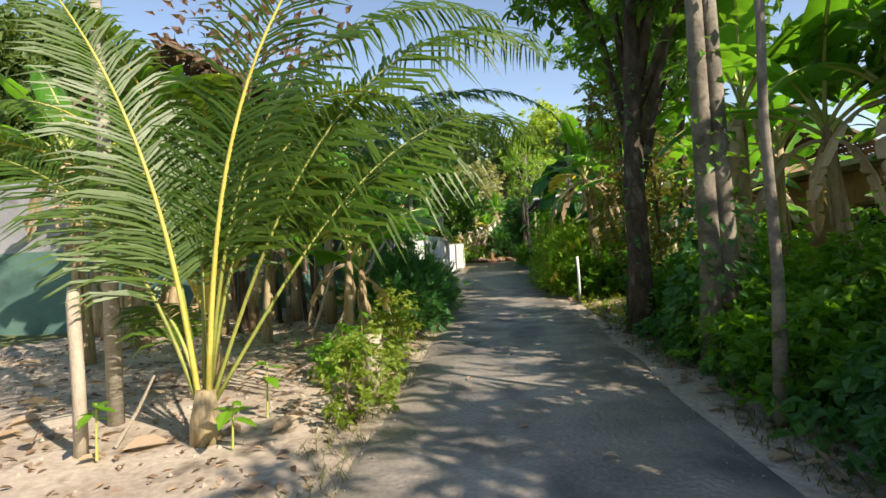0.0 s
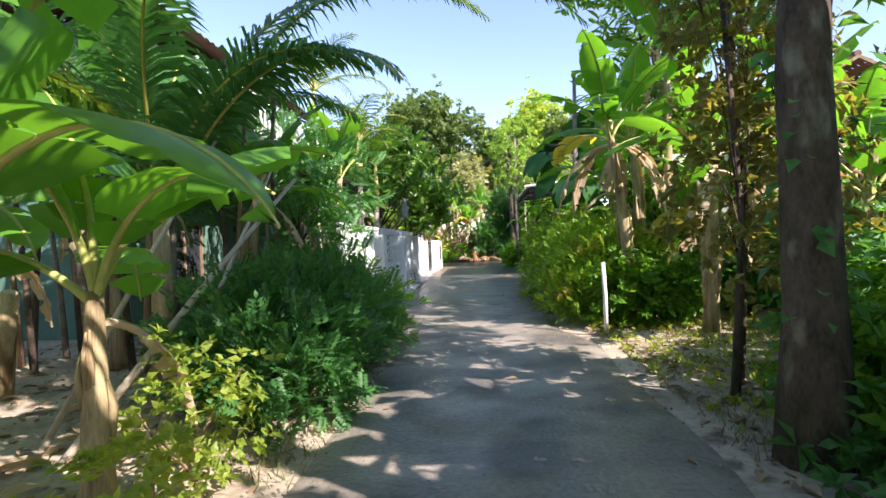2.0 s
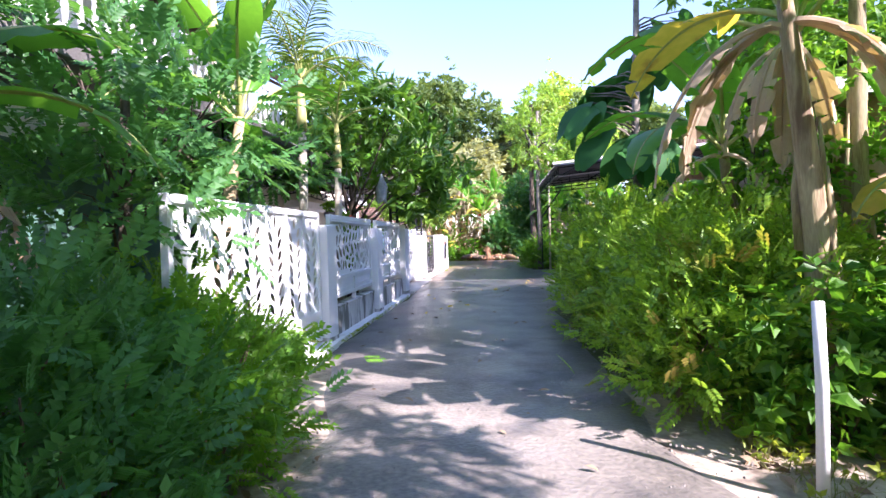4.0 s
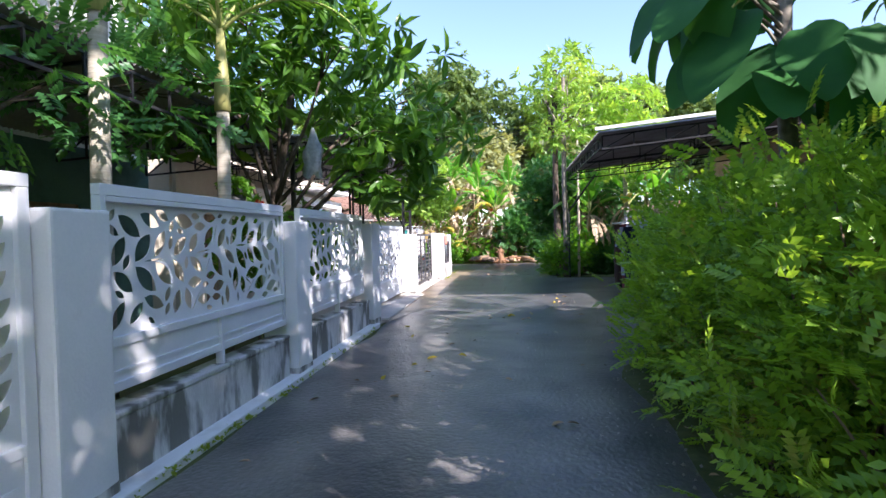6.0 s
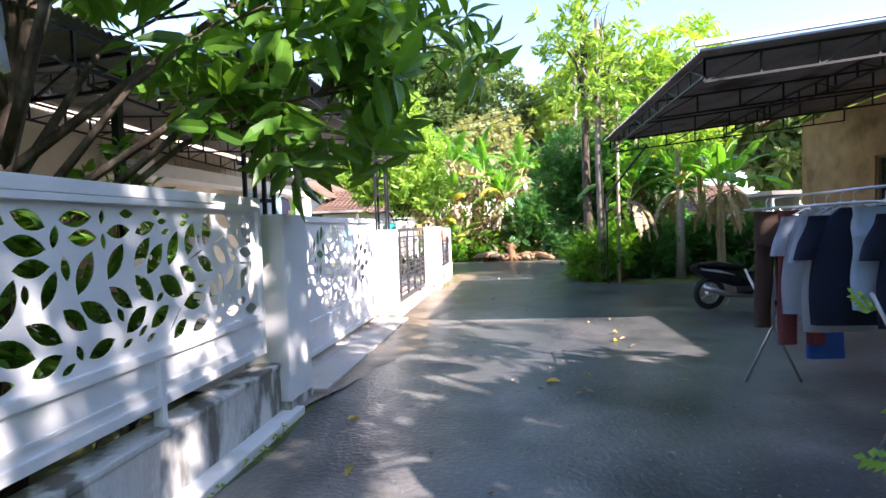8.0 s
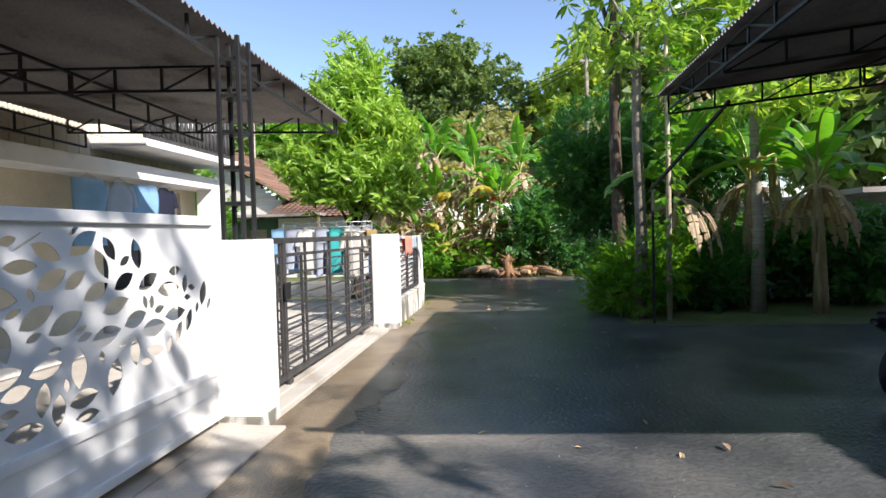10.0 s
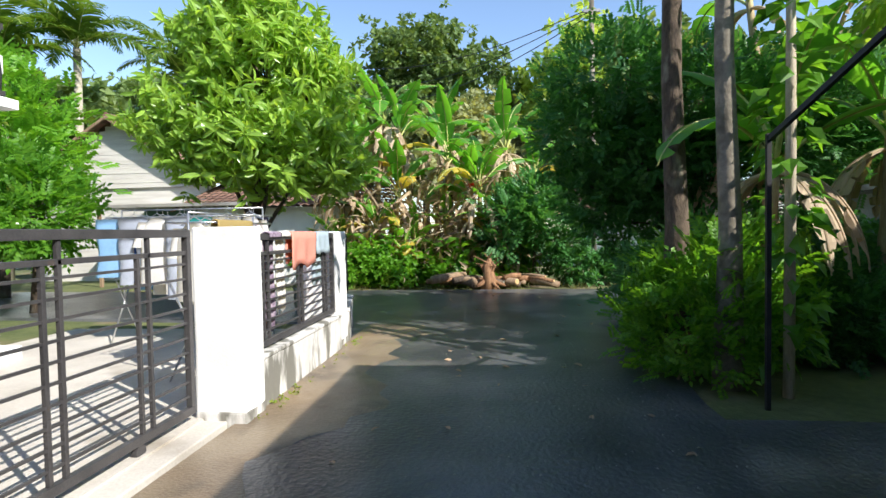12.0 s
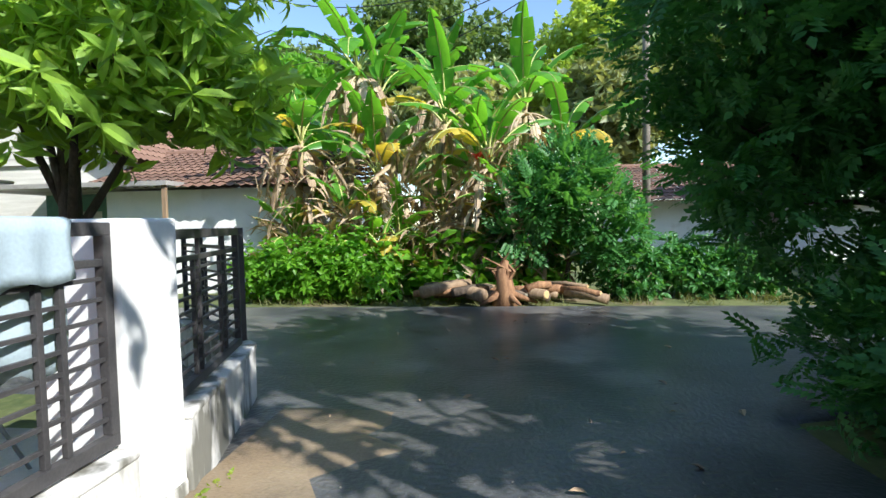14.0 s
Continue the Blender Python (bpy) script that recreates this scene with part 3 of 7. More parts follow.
tagged(mesh("silt_strip", V, F, SILT, smooth=True), "damp brown silt along the foot of the wall", "dirt", kind="structure")
sheet("yard", [-6.9 + 0.5 * i for i in range(10)], [23.9 + 0.5 * i for i in range(26)], lambda x, y: 0.05 + 0.004 * noise.noise(Vector((x, y, 2))), YARD, "pale sunlit concrete yard behind the gate", "yard")
box("yard_edge", (-2.52, 23.9, -0.06), (-2.4, 36.0, 0.052), YARD)
tagged(bpy.data.objects["yard_edge"], "pale concrete edge of the yard", "edge", kind="structure")


# ---- fence along the lane ----
def slab(name, lo, hi, m, label, category="kerb"):
    return tagged(box(name, lo, hi, m, bevel=0.012, wobble=0.006), label, category, kind="structure")


slab("kerb_a", (-2.32, 17.2, -0.06), (-2.02, 23.6, 0.035), PAINT, "narrow stained concrete kerb under the white fence")
slab("ramp_a", (-2.62, 14.0, -0.06), (-1.98, 17.25, 0.05), PAINT, "white painted concrete ramp before a gate", "ramp")
slab("ramp_b", (-2.62, 24.05, -0.06), (-1.98, 28.0, 0.045), YARD, "pale tiled ramp before the leaf-pattern gate", "ramp")
slab("ramp_c", (-2.62, 28.35, -0.06), (-2.2, 32.55, 0.035), YARD, "pale wet concrete threshold under the dark gate", "ramp")


def pillar(at, sx, sy, h, label, m=PAINT, cap=True, seed=0):
    t = thing("gate_pillar", label, "pillar", at, group="gate pillars")
    box("shaft", (-sx / 2, -sy / 2, -0.05), (sx / 2, sy / 2, h), m, t, bevel=0.018, wobble=0.008, seed=seed)
    box("plinth", (-sx / 2 - 0.004, -sy / 2 - 0.004, -0.05), (sx / 2 + 0.004, sy / 2 + 0.004, 0.11), STAINED, t, "dirty stained foot", bevel=0.02, wobble=0.01, seed=seed)
    return t


pillar((-2.31, 17.43, 0), 0.42, 0.4, 1.7, "white painted gate pillar with a dirty foot", seed=1)
pillar((-2.28, 20.46, 0), 0.4, 0.4, 1.7, "white painted fence pillar in dappled light", seed=2)
pillar((-2.3, 23.72, 0), 0.42, 0.5, 1.74, "grey-white gate pillar under two dark posts", seed=3)
pillar((-2.55, 28.18, 0), 0.72, 0.34, 1.57, "wide white gate pillar, cracked at its foot", seed=4)
pillar((-2.25, 32.68, 0), 0.42, 0.36, 1.6, "bright white pillar at the dark gate's end", seed=5)
pillar((-2.36, 35.42, 0), 0.48, 0.44, 1.56, "white corner pillar with grey water stains", seed=6)


def low_wall(name, a, b, thick, h, label):
    """A stained low wall between two plan points."""
    a, b = Vector((*a, 0)), Vector((*b, 0))
    d = (b - a)
    ang = math.degrees(math.atan2(d.y, d.x))
    t = thing("low_wall", label, "wall", a, ang, kind="structure")
    box("wall_body", (0, -thick / 2, -0.06), (d.length, thick / 2, h - 0.03), STAINED, t, bevel=0.01, wobble=0.006)
    box("coping", (0, -thick / 2 - 0.012, h - 0.028), (d.length, thick / 2 + 0.012, h + 0.012), STAINED, t, bevel=0.012, wobble=0.005)
    return t


low_wall("wall", (-2.27, 17.67), (-2.27, 20.22), 0.2, 0.46, "low white wall streaked with black mould")
low_wall("wall", (-2.27, 20.66), (-2.27, 23.46), 0.2, 0.44, "low white wall streaked with green and black mould")
low_wall("wall", (-2.17, 32.87), (-2.17, 35.2), 0.2, 0.46, "low white wall with grey water streaks")
low_wall("wall", (-2.2, 35.64), (-2.62, 37.3), 0.2, 0.46, "mossy low wall turning the corner")
low_wall("wall", (-2.62, 37.3), (-4.0, 38.6), 0.2, 0.46, "mossy low wall along the side lane")


# ---- leaf-cut panels ----
def leaf_poly(c, ang, L, W, n=6):
    out = []
    for i in range(2 * n):
        s = i / n if i < n else (2 * n - i) / n
        w = W * 0.5 * math.sin(math.pi * s) ** 0.8 * (1 if i < n else -1)
        x = (s - 0.5) * L
        out.append((c[0] + x * math.cos(ang) - w * math.sin(ang), c[1] + x * math.sin(ang) + w * math.cos(ang)))
    return out


def leaf_pattern(w, h, seed, density=1.0, stems=((0.0, 0.15, 0.5, 0.9),)):
    """Leaf-shaped holes that do not touch, along curving stems."""
    r = random.Random(seed)
    holes, discs = [], []

    def put(c, ang, L, W):
        pts = [(c[0] + s * L * math.cos(ang), c[1] + s * L * math.sin(ang), W * 0.5 * k + 0.0035) for s, k in ((-0.45, 0.3), (-0.25, 0.85), (0, 1.0), (0.25, 0.85), (0.45, 0.3))]
        for x, y, q in pts:
            if x - q < 0.01 or x + q > w - 0.01 or y - q < 0.01 or y + q > h - 0.01:
                return False
            for X, Y, Q in discs:
                if (x - X) ** 2 + (y - Y) ** 2 < (q + Q) ** 2:
                    return False
        discs.extend(pts)
        holes.append(leaf_poly(c, ang, L, W))
        return True
    for x0, y0, ang, ln in stems:
        x, y, a = x0 * w, y0 * h, ang
        step = 0.1
        k = 0
        while 0 < x < w + 0.01 and 0 < y < h + 0.01 and k < ln / step:
            if k % 3 == 1:
                put((x, y), a, 0.2, 0.014)
            for sg in (1, -1):
                L = r.uniform(0.18, 0.27)
                b = a + sg * r.uniform(0.7, 1.0)
                put((x + math.cos(b) * (L * 0.5 + 0.022), y + math.sin(b) * (L * 0.5 + 0.022)), b, L, L * r.uniform(0.4, 0.5))
            x += math.cos(a) * step
            y += math.sin(a) * step
            a += r.uniform(-0.12, 0.12)
            k += 1
    for k in range(int(4200 * density)):
        L = r.uniform(0.17, 0.25) if k < 1200 * density else r.uniform(0.08, 0.17)
        x, y = r.uniform(0, w), r.uniform(0, h)
        flow = 0.45 + 0.5 * math.sin(1.7 * x + seed) + 0.35 * math.cos(3.1 * y + seed)
        put((x, y), flow + r.choice((-0.75, 0.75)) + r.uniform(-0.15, 0.15), L, L * r.uniform(0.42, 0.52))
    return holes


def cut_panel(name, w, h, holes, parent, x, y0, z0, thick=0.006, label=""):
    """A sheet with real holes, standing in the yz plane."""
    cu = bpy.data.curves.new(name, "CURVE")
    cu.dimensions, cu.fill_mode, cu.extrude = "2D", "BOTH", thick / 2
    for poly in [[(0, 0), (w, 0), (w, h), (0, h)]] + holes:
        sp = cu.splines.new("POLY")
        sp.points.add(len(poly) - 1)
        sp.use_cyclic_u = True
        for p, (a, b) in zip(sp.points, poly):
            p.co = (a, b, 0, 1)
    tmp = bpy.data.objects.new(name, cu)
    scene.collection.objects.link(tmp)
    dg = bpy.context.evaluated_depsgraph_get()
    me = bpy.data.meshes.new_from_object(tmp.evaluated_get(dg))
    bpy.data.objects.remove(tmp)
    bpy.data.curves.remove(cu)
    me.transform(Matrix(((0, 0, 1, x), (1, 0, 0, y0), (0, 1, 0, z0), (0, 0, 0, 1))))
    me.materials.clear()
    me.materials.append(WHITE_METAL)
    ob = new(name, me)
    ob.parent = parent
    if label:
        ob["label"] = label
    return ob


def fence_panel(y0, y1, seed, stems):
    t = thing("leaf_fence", "white metal fence panel with cut-out leaf branches above a low wall", "fence", (-2.24, y0, 0.56), group="leaf fence panels")
    L, H = y1 - y0, 1.31
    box("top_rail", (-0.035, 0, H - 0.07), (0.035, L, H), WHITE_METAL, t, bevel=0.006)
    box("top_lip", (-0.02, 0.03, H - 0.11), (0.045, L - 0.03, H - 0.075), WHITE_METAL, t, bevel=0.004)
    box("mid_rail", (-0.03, 0.04, 0.3), (0.035, L - 0.04, 0.36), WHITE_METAL, t, bevel=0.006)
    box("bottom_rail", (-0.035, 0, 0.02), (0.035, L, 0.08), WHITE_METAL, t, bevel=0.006)
    for y in (0, L - 0.05):
        box("stile", (-0.033, y, 0.08), (0.033, y + 0.05, H - 0.07), WHITE_METAL, t, bevel=0.006)
    box("kick_plate", (-0.012, 0.05, 0.08), (0.012, L - 0.05, 0.3), WHITE_METAL, t)
    box("kick_bead", (0.012, 0.05, 0.13), (0.022, L - 0.05, 0.15), WHITE_METAL, t)
    box("foot", (-0.02, L * 0.5 - 0.02, -0.1), (0.045, L * 0.5 + 0.02, 0.3), WHITE_METAL, t, bevel=0.005)
    w, h = L - 0.1, H - 0.11 - 0.36
    cut_panel("leaf_sheet", w, h, leaf_pattern(w, h, seed, 1.0, stems), t, 0.0, 0.05, 0.36)
    return t


fence_panel(17.69, 20.24, 11, ((0.02, 0.5, 0.15, 2.2), (0.35, 0.05, 0.9, 1.0), (0.4, 0.95, -0.6, 1.2), (0.7, 0.1, 0.7, 0.9)))
fence_panel(20.69, 23.3, 12, ((0.02, 0.2, 0.4, 1.3), (0.4, 0.5, 0.0, 1.4), (0.55, 0.08, 0.8, 0.9), (0.95, 0.5, 3.0, 0.8)))


def leaf_gate(label, x, y0, y1, z0, z1, panels, seed):
    """A gate with narrow leaf-cut sheets between posts."""
    t = thing("leaf_gate", label, "gate", (x, y0, 0), group="leaf gates")
    L = y1 - y0
    box("top_rail", (-0.035, 0, z1 - 0.07), (0.035, L, z1), WHITE_METAL, t, bevel=0.006)
    box("bottom_rail", (-0.035, 0, z0), (0.035, L, z0 + 0.06), WHITE_METAL, t, bevel=0.006)
    box("lock_rail", (-0.03, 0.05, z0 + 0.36), (0.03, L - 0.05, z0 + 0.42), WHITE_METAL, t, bevel=0.005)
    box("kick_plate", (-0.012, 0.05, z0 + 0.06), (0.012, L - 0.05, z0 + 0.36), WHITE_METAL, t)
    box("kick_bead", (0.012, 0.1, z0 + 0.2), (0.022, L - 0.1, z0 + 0.22), WHITE_METAL, t)
    edges = [L * i / panels for i in range(panels + 1)]
    for i, e in enumerate(edges):
        a = min(max(e - 0.035, 0), L - 0.07)
        box("stile", (-0.033, a, z0 + 0.06), (0.033, a + 0.07, z1 - 0.07), WHITE_METAL, t, bevel=0.006)
    for i in range(panels):
        a, b = edges[i] + 0.035, edges[i + 1] - 0.035
        w, h = b - a, z1 - 0.07 - z0 - 0.42
        if panels > 1:
            rr = random.Random(seed + i)
            holes = []
            k = 0
            while 0.12 + k * 0.134 < h - 0.2:
                zc = 0.12 + k * 0.134
                for sg in (-1, 1):
                    holes.append(leaf_poly((w / 2 + sg * 0.118 + rr.uniform(-0.01, 0.01), zc + 0.03 * sg), 1.57 - sg * rr.uniform(0.65, 0.9), rr.uniform(0.17, 0.19), rr.uniform(0.072, 0.084)))
                k += 1
            holes.append(leaf_poly((w / 2, h - 0.1), 1.5, 0.16, 0.07))
        else:
            holes = [p for p in leaf_pattern(w, h, seed, 0.7, ((0.2, 0.5, 0.3, 2.0), (0.3, 0.3, 0.5, 1.5)))
                     if abs(sum(q[0] for q in p) / len(p) - w * 0.55) / (w * 0.5) + abs(sum(q[1] for q in p) / len(p) - h * 0.5) / (h * 0.62) < 1]
        cut_panel("leaf_sheet", w, h, holes, t, 0.0, a, z0 + 0.42)
    return t


leaf_gate("white metal gate with upright cut-out leaf sprays", -2.24, 13.8, 17.22, 0.08, 1.87, 6, 40)
leaf_gate("white metal sliding gate with a field of cut-out leaves", -2.52, 24.0, 27.95, 0.12, 1.76, 1, 60)


# ---- dark barred gate and railing ----
def barred(name, label, category, y0, y1, z0, z1, rows, pairs, x, rz=0.0):
    t = thing(name, label, category, (x, y0, 0), rz)
    L = y1 - y0
    b = 0.014
    for z in (z0 + 0.03, z1 - 0.03):
        box("rail", (-0.025, 0, z - 0.03), (0.025, L, z + 0.03), DARK_METAL, t, bevel=0.005)
    box("under_rail", (-b, 0, z1 - 0.2), (b, L, z1 - 0.165), DARK_METAL, t, bevel=0.004)
    for y in (0, L - 0.05):
        box("post", (-0.025, y, z0 + 0.06), (0.025, y + 0.05, z1 - 0.06), DARK_METAL, t, bevel=0.005)
    for i, y in enumerate(pairs):
        for k in (-0.055, 0.055):
            box("upright", (-b, y + k - b, z0 + 0.06), (b, y + k + b, z1 - (0.06 if k > 0 else 0.2)), DARK_METAL, t, bevel=0.004)
    for i in range(rows):
        z = z0 + 0.1 + (z1 - 0.3 - z0) * (i + 0.4) / rows
        box("crossbar", (-0.009, 0.05, z - 0.009), (0.009, L - 0.05, z + 0.009), DARK_METAL, t)
    return t


gate = barred("sliding_gate", "dark grey barred sliding gate, closed, on wheels", "gate", 28.4, 32.44, 0.12, 1.58, 10, [0.55, 1.2, 2.0, 2.75, 3.5], -2.45)
box("lock_post", (-0.028, 0.63, 0.12), (0.028, 0.69, 1.58), DARK_METAL, gate, bevel=0.006)
box("lock_case", (0.035, 0.6, 0.95), (0.06, 0.72, 1.12), BLACK_METAL, gate, "black lock case", bevel=0.008)
for y in (0.75, 3.4):
    wv = tube([(-0.02, y, 0.075), (0.02, y, 0.075)], 0.05, 12)
    mesh("wheel", *wv, DARK_METAL, gate, "small rusty gate wheel")
barred("railing", "dark grey barred railing on a low wall", "railing", 32.9, 35.18, 0.5, 1.54, 8, [0.3, 1.15, 1.95], -2.17)
barred("railing", "dark grey barred railing turning the corner", "railing", 35.68, 37.25, 0.5, 1.5, 8, [0.5, 1.1], -2.22, 14.2)
barred("railing", "dark grey barred railing along the side lane", "railing", 0, 1.85, 0.5, 1.5, 8, [0.5, 1.1], -2.62, 46.7).location = (-2.62, 37.32, 0)


# ---- houses ----
def wall_with_openings(name, origin, ax, length, height, openings, m, label, thick=0.18, parent=None):
    """A wall of boxes round its openings (a, b, z0, z1) along unit axis ax."""
    o, ax = Vector(origin), Vector(ax).normalized()
    ang = math.degrees(math.atan2(ax.y, ax.x))
    t = thing(name, label, "wall", o, ang, kind="structure") if parent is None else parent
    xs = sorted({0.0, length, *[q for a, b, _, _ in openings for q in (a, b)]})
    bm = bmesh.new()
    for x0, x1 in zip(xs, xs[1:]):
        spans = sorted((z0, z1) for a, b, z0, z1 in openings if a <= x0 + 1e-6 and b >= x1 - 1e-6)
        z = -0.05
        parts_ = []
        for z0, z1 in spans:
            parts_.append((z, z0))
            z = z1
        parts_.append((z, height))
        for z0, z1 in parts_:
            if z1 - z0 > 0.01:
                r = bmesh.ops.create_cube(bm, size=1)
                for v in r["verts"]:
                    v.co = Vector((x0 + (x1 - x0) * (v.co.x + 0.5), thick * v.co.y, z0 + (z1 - z0) * (v.co.z + 0.5)))
    me = bpy.data.meshes.new("wall_body")
    bm.to_mesh(me)
    bm.free()
    me.materials.append(m)
    ob = new("wall_body", me)
    ob.parent = t
    return t


def window(at, rz, w, h, frame_m, label, panes=2, curtain=None):
    """A framed window; its wall runs along local x."""
    t = thing("window", label, "window", at, rz, kind="structure")
    f = 0.05
    for n, lo, hi in (("sill", (-0.04, -0.1, -0.05), (w + 0.04, 0.06, 0)), ("head", (0, -0.05, h - f), (w, 0.05, h)), ("jamb", (0, -0.05, 0), (f, 0.05, h - f)), ("jamb", (w - f, -0.05, 0), (w, 0.05, h - f))):
        box(n, lo, hi, frame_m, t, bevel=0.005)
    for i in range(panes):
        a = f + (w - 2 * f) * i / panes
        b = f + (w - 2 * f) * (i + 1) / panes
        if i:
            box("mullion", (a - 0.02, -0.04, 0), (a + 0.02, 0.04, h - f), frame_m, t)
        box("pane", (a + 0.02, -0.006, 0.02), (b - 0.02, 0.006, h - f - 0.02), GLASS if curtain is None else curtain, t)
    return t


def house_body(name, label, lo, hi, m, openings_east=(), openings_south=(), openings_west=()):
    """Four walls and a flat top slab."""
    (x0, y0), (x1, y1, h) = lo, hi
    wall_with_openings("wall_south", (x0, y0, 0), (1, 0, 0), x1 - x0, h, openings_south, m, label)
    wall_with_openings("wall_east", (x1, y0, 0), (0, 1, 0), y1 - y0, h, openings_east, m, label)
    wall_with_openings("wall_west", (x0, y0, 0), (0, 1, 0), y1 - y0, h, openings_west, m, label)
    wall_with_openings("wall_north", (x0, y1, 0), (1, 0, 0), x1 - x0, h, (), m, label)


def gable_roof(label, x0, x1, y0, y1, eave, ridge, along="y", over=0.5, m=TILE):
    """A tiled roof with rows of real tiles, ridge along x or y."""
    t = thing("roof", label, "roof", (0, 0, 0), kind="structure")
    chunks = []
    rows, step = 12, 0.24
    if along == "y":
        mid, half, a0, a1 = (x0 + x1) / 2, (x1 - x0) / 2 + over, y0 - over, y1 + over
    else:
        mid, half, a0, a1 = (y0 + y1) / 2, (y1 - y0) / 2 + over, x0 - over, x1 + over
    rise = ridge - eave
    cols = int((a1 - a0) / step)
    for sg in (-1, 1):
        for r_ in range(rows):
            u0, u1 = half * r_ / rows, half * (r_ + 1.12) / rows
            z0, z1 = ridge - rise * u0 / half, ridge - rise * u1 / half + 0.03
            V, F = [], []
            for c in range(cols * 2 + 1):
                a = a0 + (a1 - a0) * c / (cols * 2)
                lift = 0.045 if c % 2 else 0.0
                for u, z in ((u0, z0), (u1, z1)):
                    p = (mid + sg * u, a) if along == "y" else (a, mid + sg * u)
                    V.append((*p, z + lift))
            for c in range(cols * 2):
                q = (2 * c, 2 * c + 1, 2 * c + 3, 2 * c + 2)
                F.append(q)
            chunks.append((V, F))
    mesh("tiles", *join(chunks), m, t)
    a, b = ((mid, a0, ridge + 0.02), (mid, a1, ridge + 0.02)) if along == "y" else ((a0, mid, ridge + 0.02), (a1, mid, ridge + 0.02))
    mesh("ridge_cap", *tube([a, b], 0.1, 8), m, t)
    for sg in (-1, 1):
        for e in (a0, a1):
            p, q = ((mid, e, ridge - 0.06), (mid + sg * half, e, eave - 0.06)) if along == "y" else ((e, mid, ridge - 0.06), (e, mid + sg * half, eave - 0.06))
            bar("bargeboard", p, q, 0.06, WOOD, t)
    return t


def baluster_rail(label, a, b, z, m, n, h=0.85):
    t = thing("balcony_railing", label, "railing", (0, 0, 0))
    a, b = Vector((*a, z)), Vector((*b, z))
    up = Vector((0, 0, h))
    bar("handrail", a + up, b + up, 0.05, m, t)
    bar("foot_rail", a + Vector((0, 0, 0.06)), b + Vector((0, 0, 0.06)), 0.04, m, t)
    for i in range(n):
        p = a.lerp(b, (i + 0.5) / n)
        V, F = tube([p + Vector((0, 0, 0.06)), p + Vector((0, 0, h * 0.35)), p + Vector((0, 0, h * 0.6)), p + up], [0.03, 0.045, 0.025, 0.03], 6)
        mesh("baluster", V, F, m, t, smooth=True)
    return t


def truss(t, a, b, depth, bays, m=BLACK_METAL, r=0.02):
    """A flat lattice beam: two chords, posts and diagonals."""
    a, b, dn = Vector(a), Vector(b), Vector((0, 0, -depth))
    bar("chord", a, b, r, m, t)
    bar("chord", a + dn, b + dn, r, m, t)
    for i in range(bays + 1):
        p = a.lerp(b, i / bays)
        bar("strut", p, p + dn, r * 0.8, m, t)
        if i < bays and i % 2 == 0:
            bar("brace", p + dn, a.lerp(b, (i + 1) / bays), r * 0.7, m, t)


def corrugated(name, x0, x1, y0, y1, zf, m, parent, across="x", step=0.076):
    """A corrugated sheet, waves running down its slope."""
    V, F = [], []
    lo, hi = (y0, y1) if across == "x" else (x0, x1)
    n = int((hi - lo) / step * 2)
    for i in range(n + 1):
        q = lo + (hi - lo) * i / n
        dz = 0.018 * (1 if i % 2 else -1)
        for e in ((x0, x1) if across == "x" else (y0, y1)):
            p = (e, q) if across == "x" else (q, e)
            V.append((*p, zf(*p) + dz))
    F = [(2 * i, 2 * i + 1, 2 * i + 3, 2 * i + 2) for i in range(n)]
    ob = mesh(name, V, F, m, parent)
    so = ob.modifiers.new("thick", "SOLIDIFY")
    so.thickness = 0.004
    return ob


# two-storey house behind the garden and the white fence
house_body("h1", "green and grey plastered two-storey house wall", (-11.2, 14.0), (-6.2, 23.4, 2.95), GREEN_WALL,
           openings_east=((1.2, 2.6, 0.9, 2.1), (4.0, 5.0, 0, 2.1), (6.4, 7.9, 0.9, 2.1)))
for y, w in ((15.2, 1.4), (20.4, 1.5)):
    window((-6.2, y, 0.9), 90, w, 1.2, WOOD, "dark window with a wooden frame", 2)
wall_with_openings("wall_upper_south", (-11.2, 14.0, 3.0), (1, 0, 0), 5.0, 2.6, (), DARK_WALL, "dark upper wall")
wall_with_openings("wall_upper_east", (-6.2, 14.1, 3.0), (0, 1, 0), 9.3, 2.6, ((1.2, 2.2, 0.75, 2.2), (5.2, 6.2, 0.75, 2.2)), PAINT, "white upper wall behind the balcony")
wall_with_openings("wall_upper_north", (-11.2, 23.4, 3.0), (1, 0, 0), 5.0, 2.6, (), GREY_WALL, "grey plastered upper wall")
for y in (15.3, 19.3):
    window((-6.2, y, 3.75), 90, 1.0, 1.45, PAINT, "white framed balcony door with dark panes", 2)
tagged(box("balcony_slab", (-6.1, 13.6, 3.6), (-4.45, 22.8, 3.9), DARK_WALL, bevel=0.01), "dark balcony slab", "balcony", kind="structure")
baluster_rail("white balcony balusters on a dark slab", (-4.55, 13.7), (-4.55, 22.7), 3.9, PAINT, 40)
gable_roof("red clay tile roof over the upper storey", -11.4, -5.6, 13.8, 23.6, 5.6, 7.4, "y")
wall_with_openings("wall_upper_west", (-11.2, 14.1, 3.0), (0, 1, 0), 9.3, 2.6, (), GREY_WALL, "grey plastered upper wall")
tagged(box("garden_wall_foot", (-11.7, 11.0, -0.06), (-8.9, 11.2, 1.84), GREEN_WALL, bevel=0.01, wobble=0.01), "faded green lower half of the garden wall", "wall", kind="structure")
tagged(box("garden_wall_top", (-11.7, 11.01, 1.842), (-8.9, 11.19, 3.5), GREY_WALL, bevel=0.01, wobble=0.01), "bare grey cracked upper half of the garden wall", "wall", kind="structure")
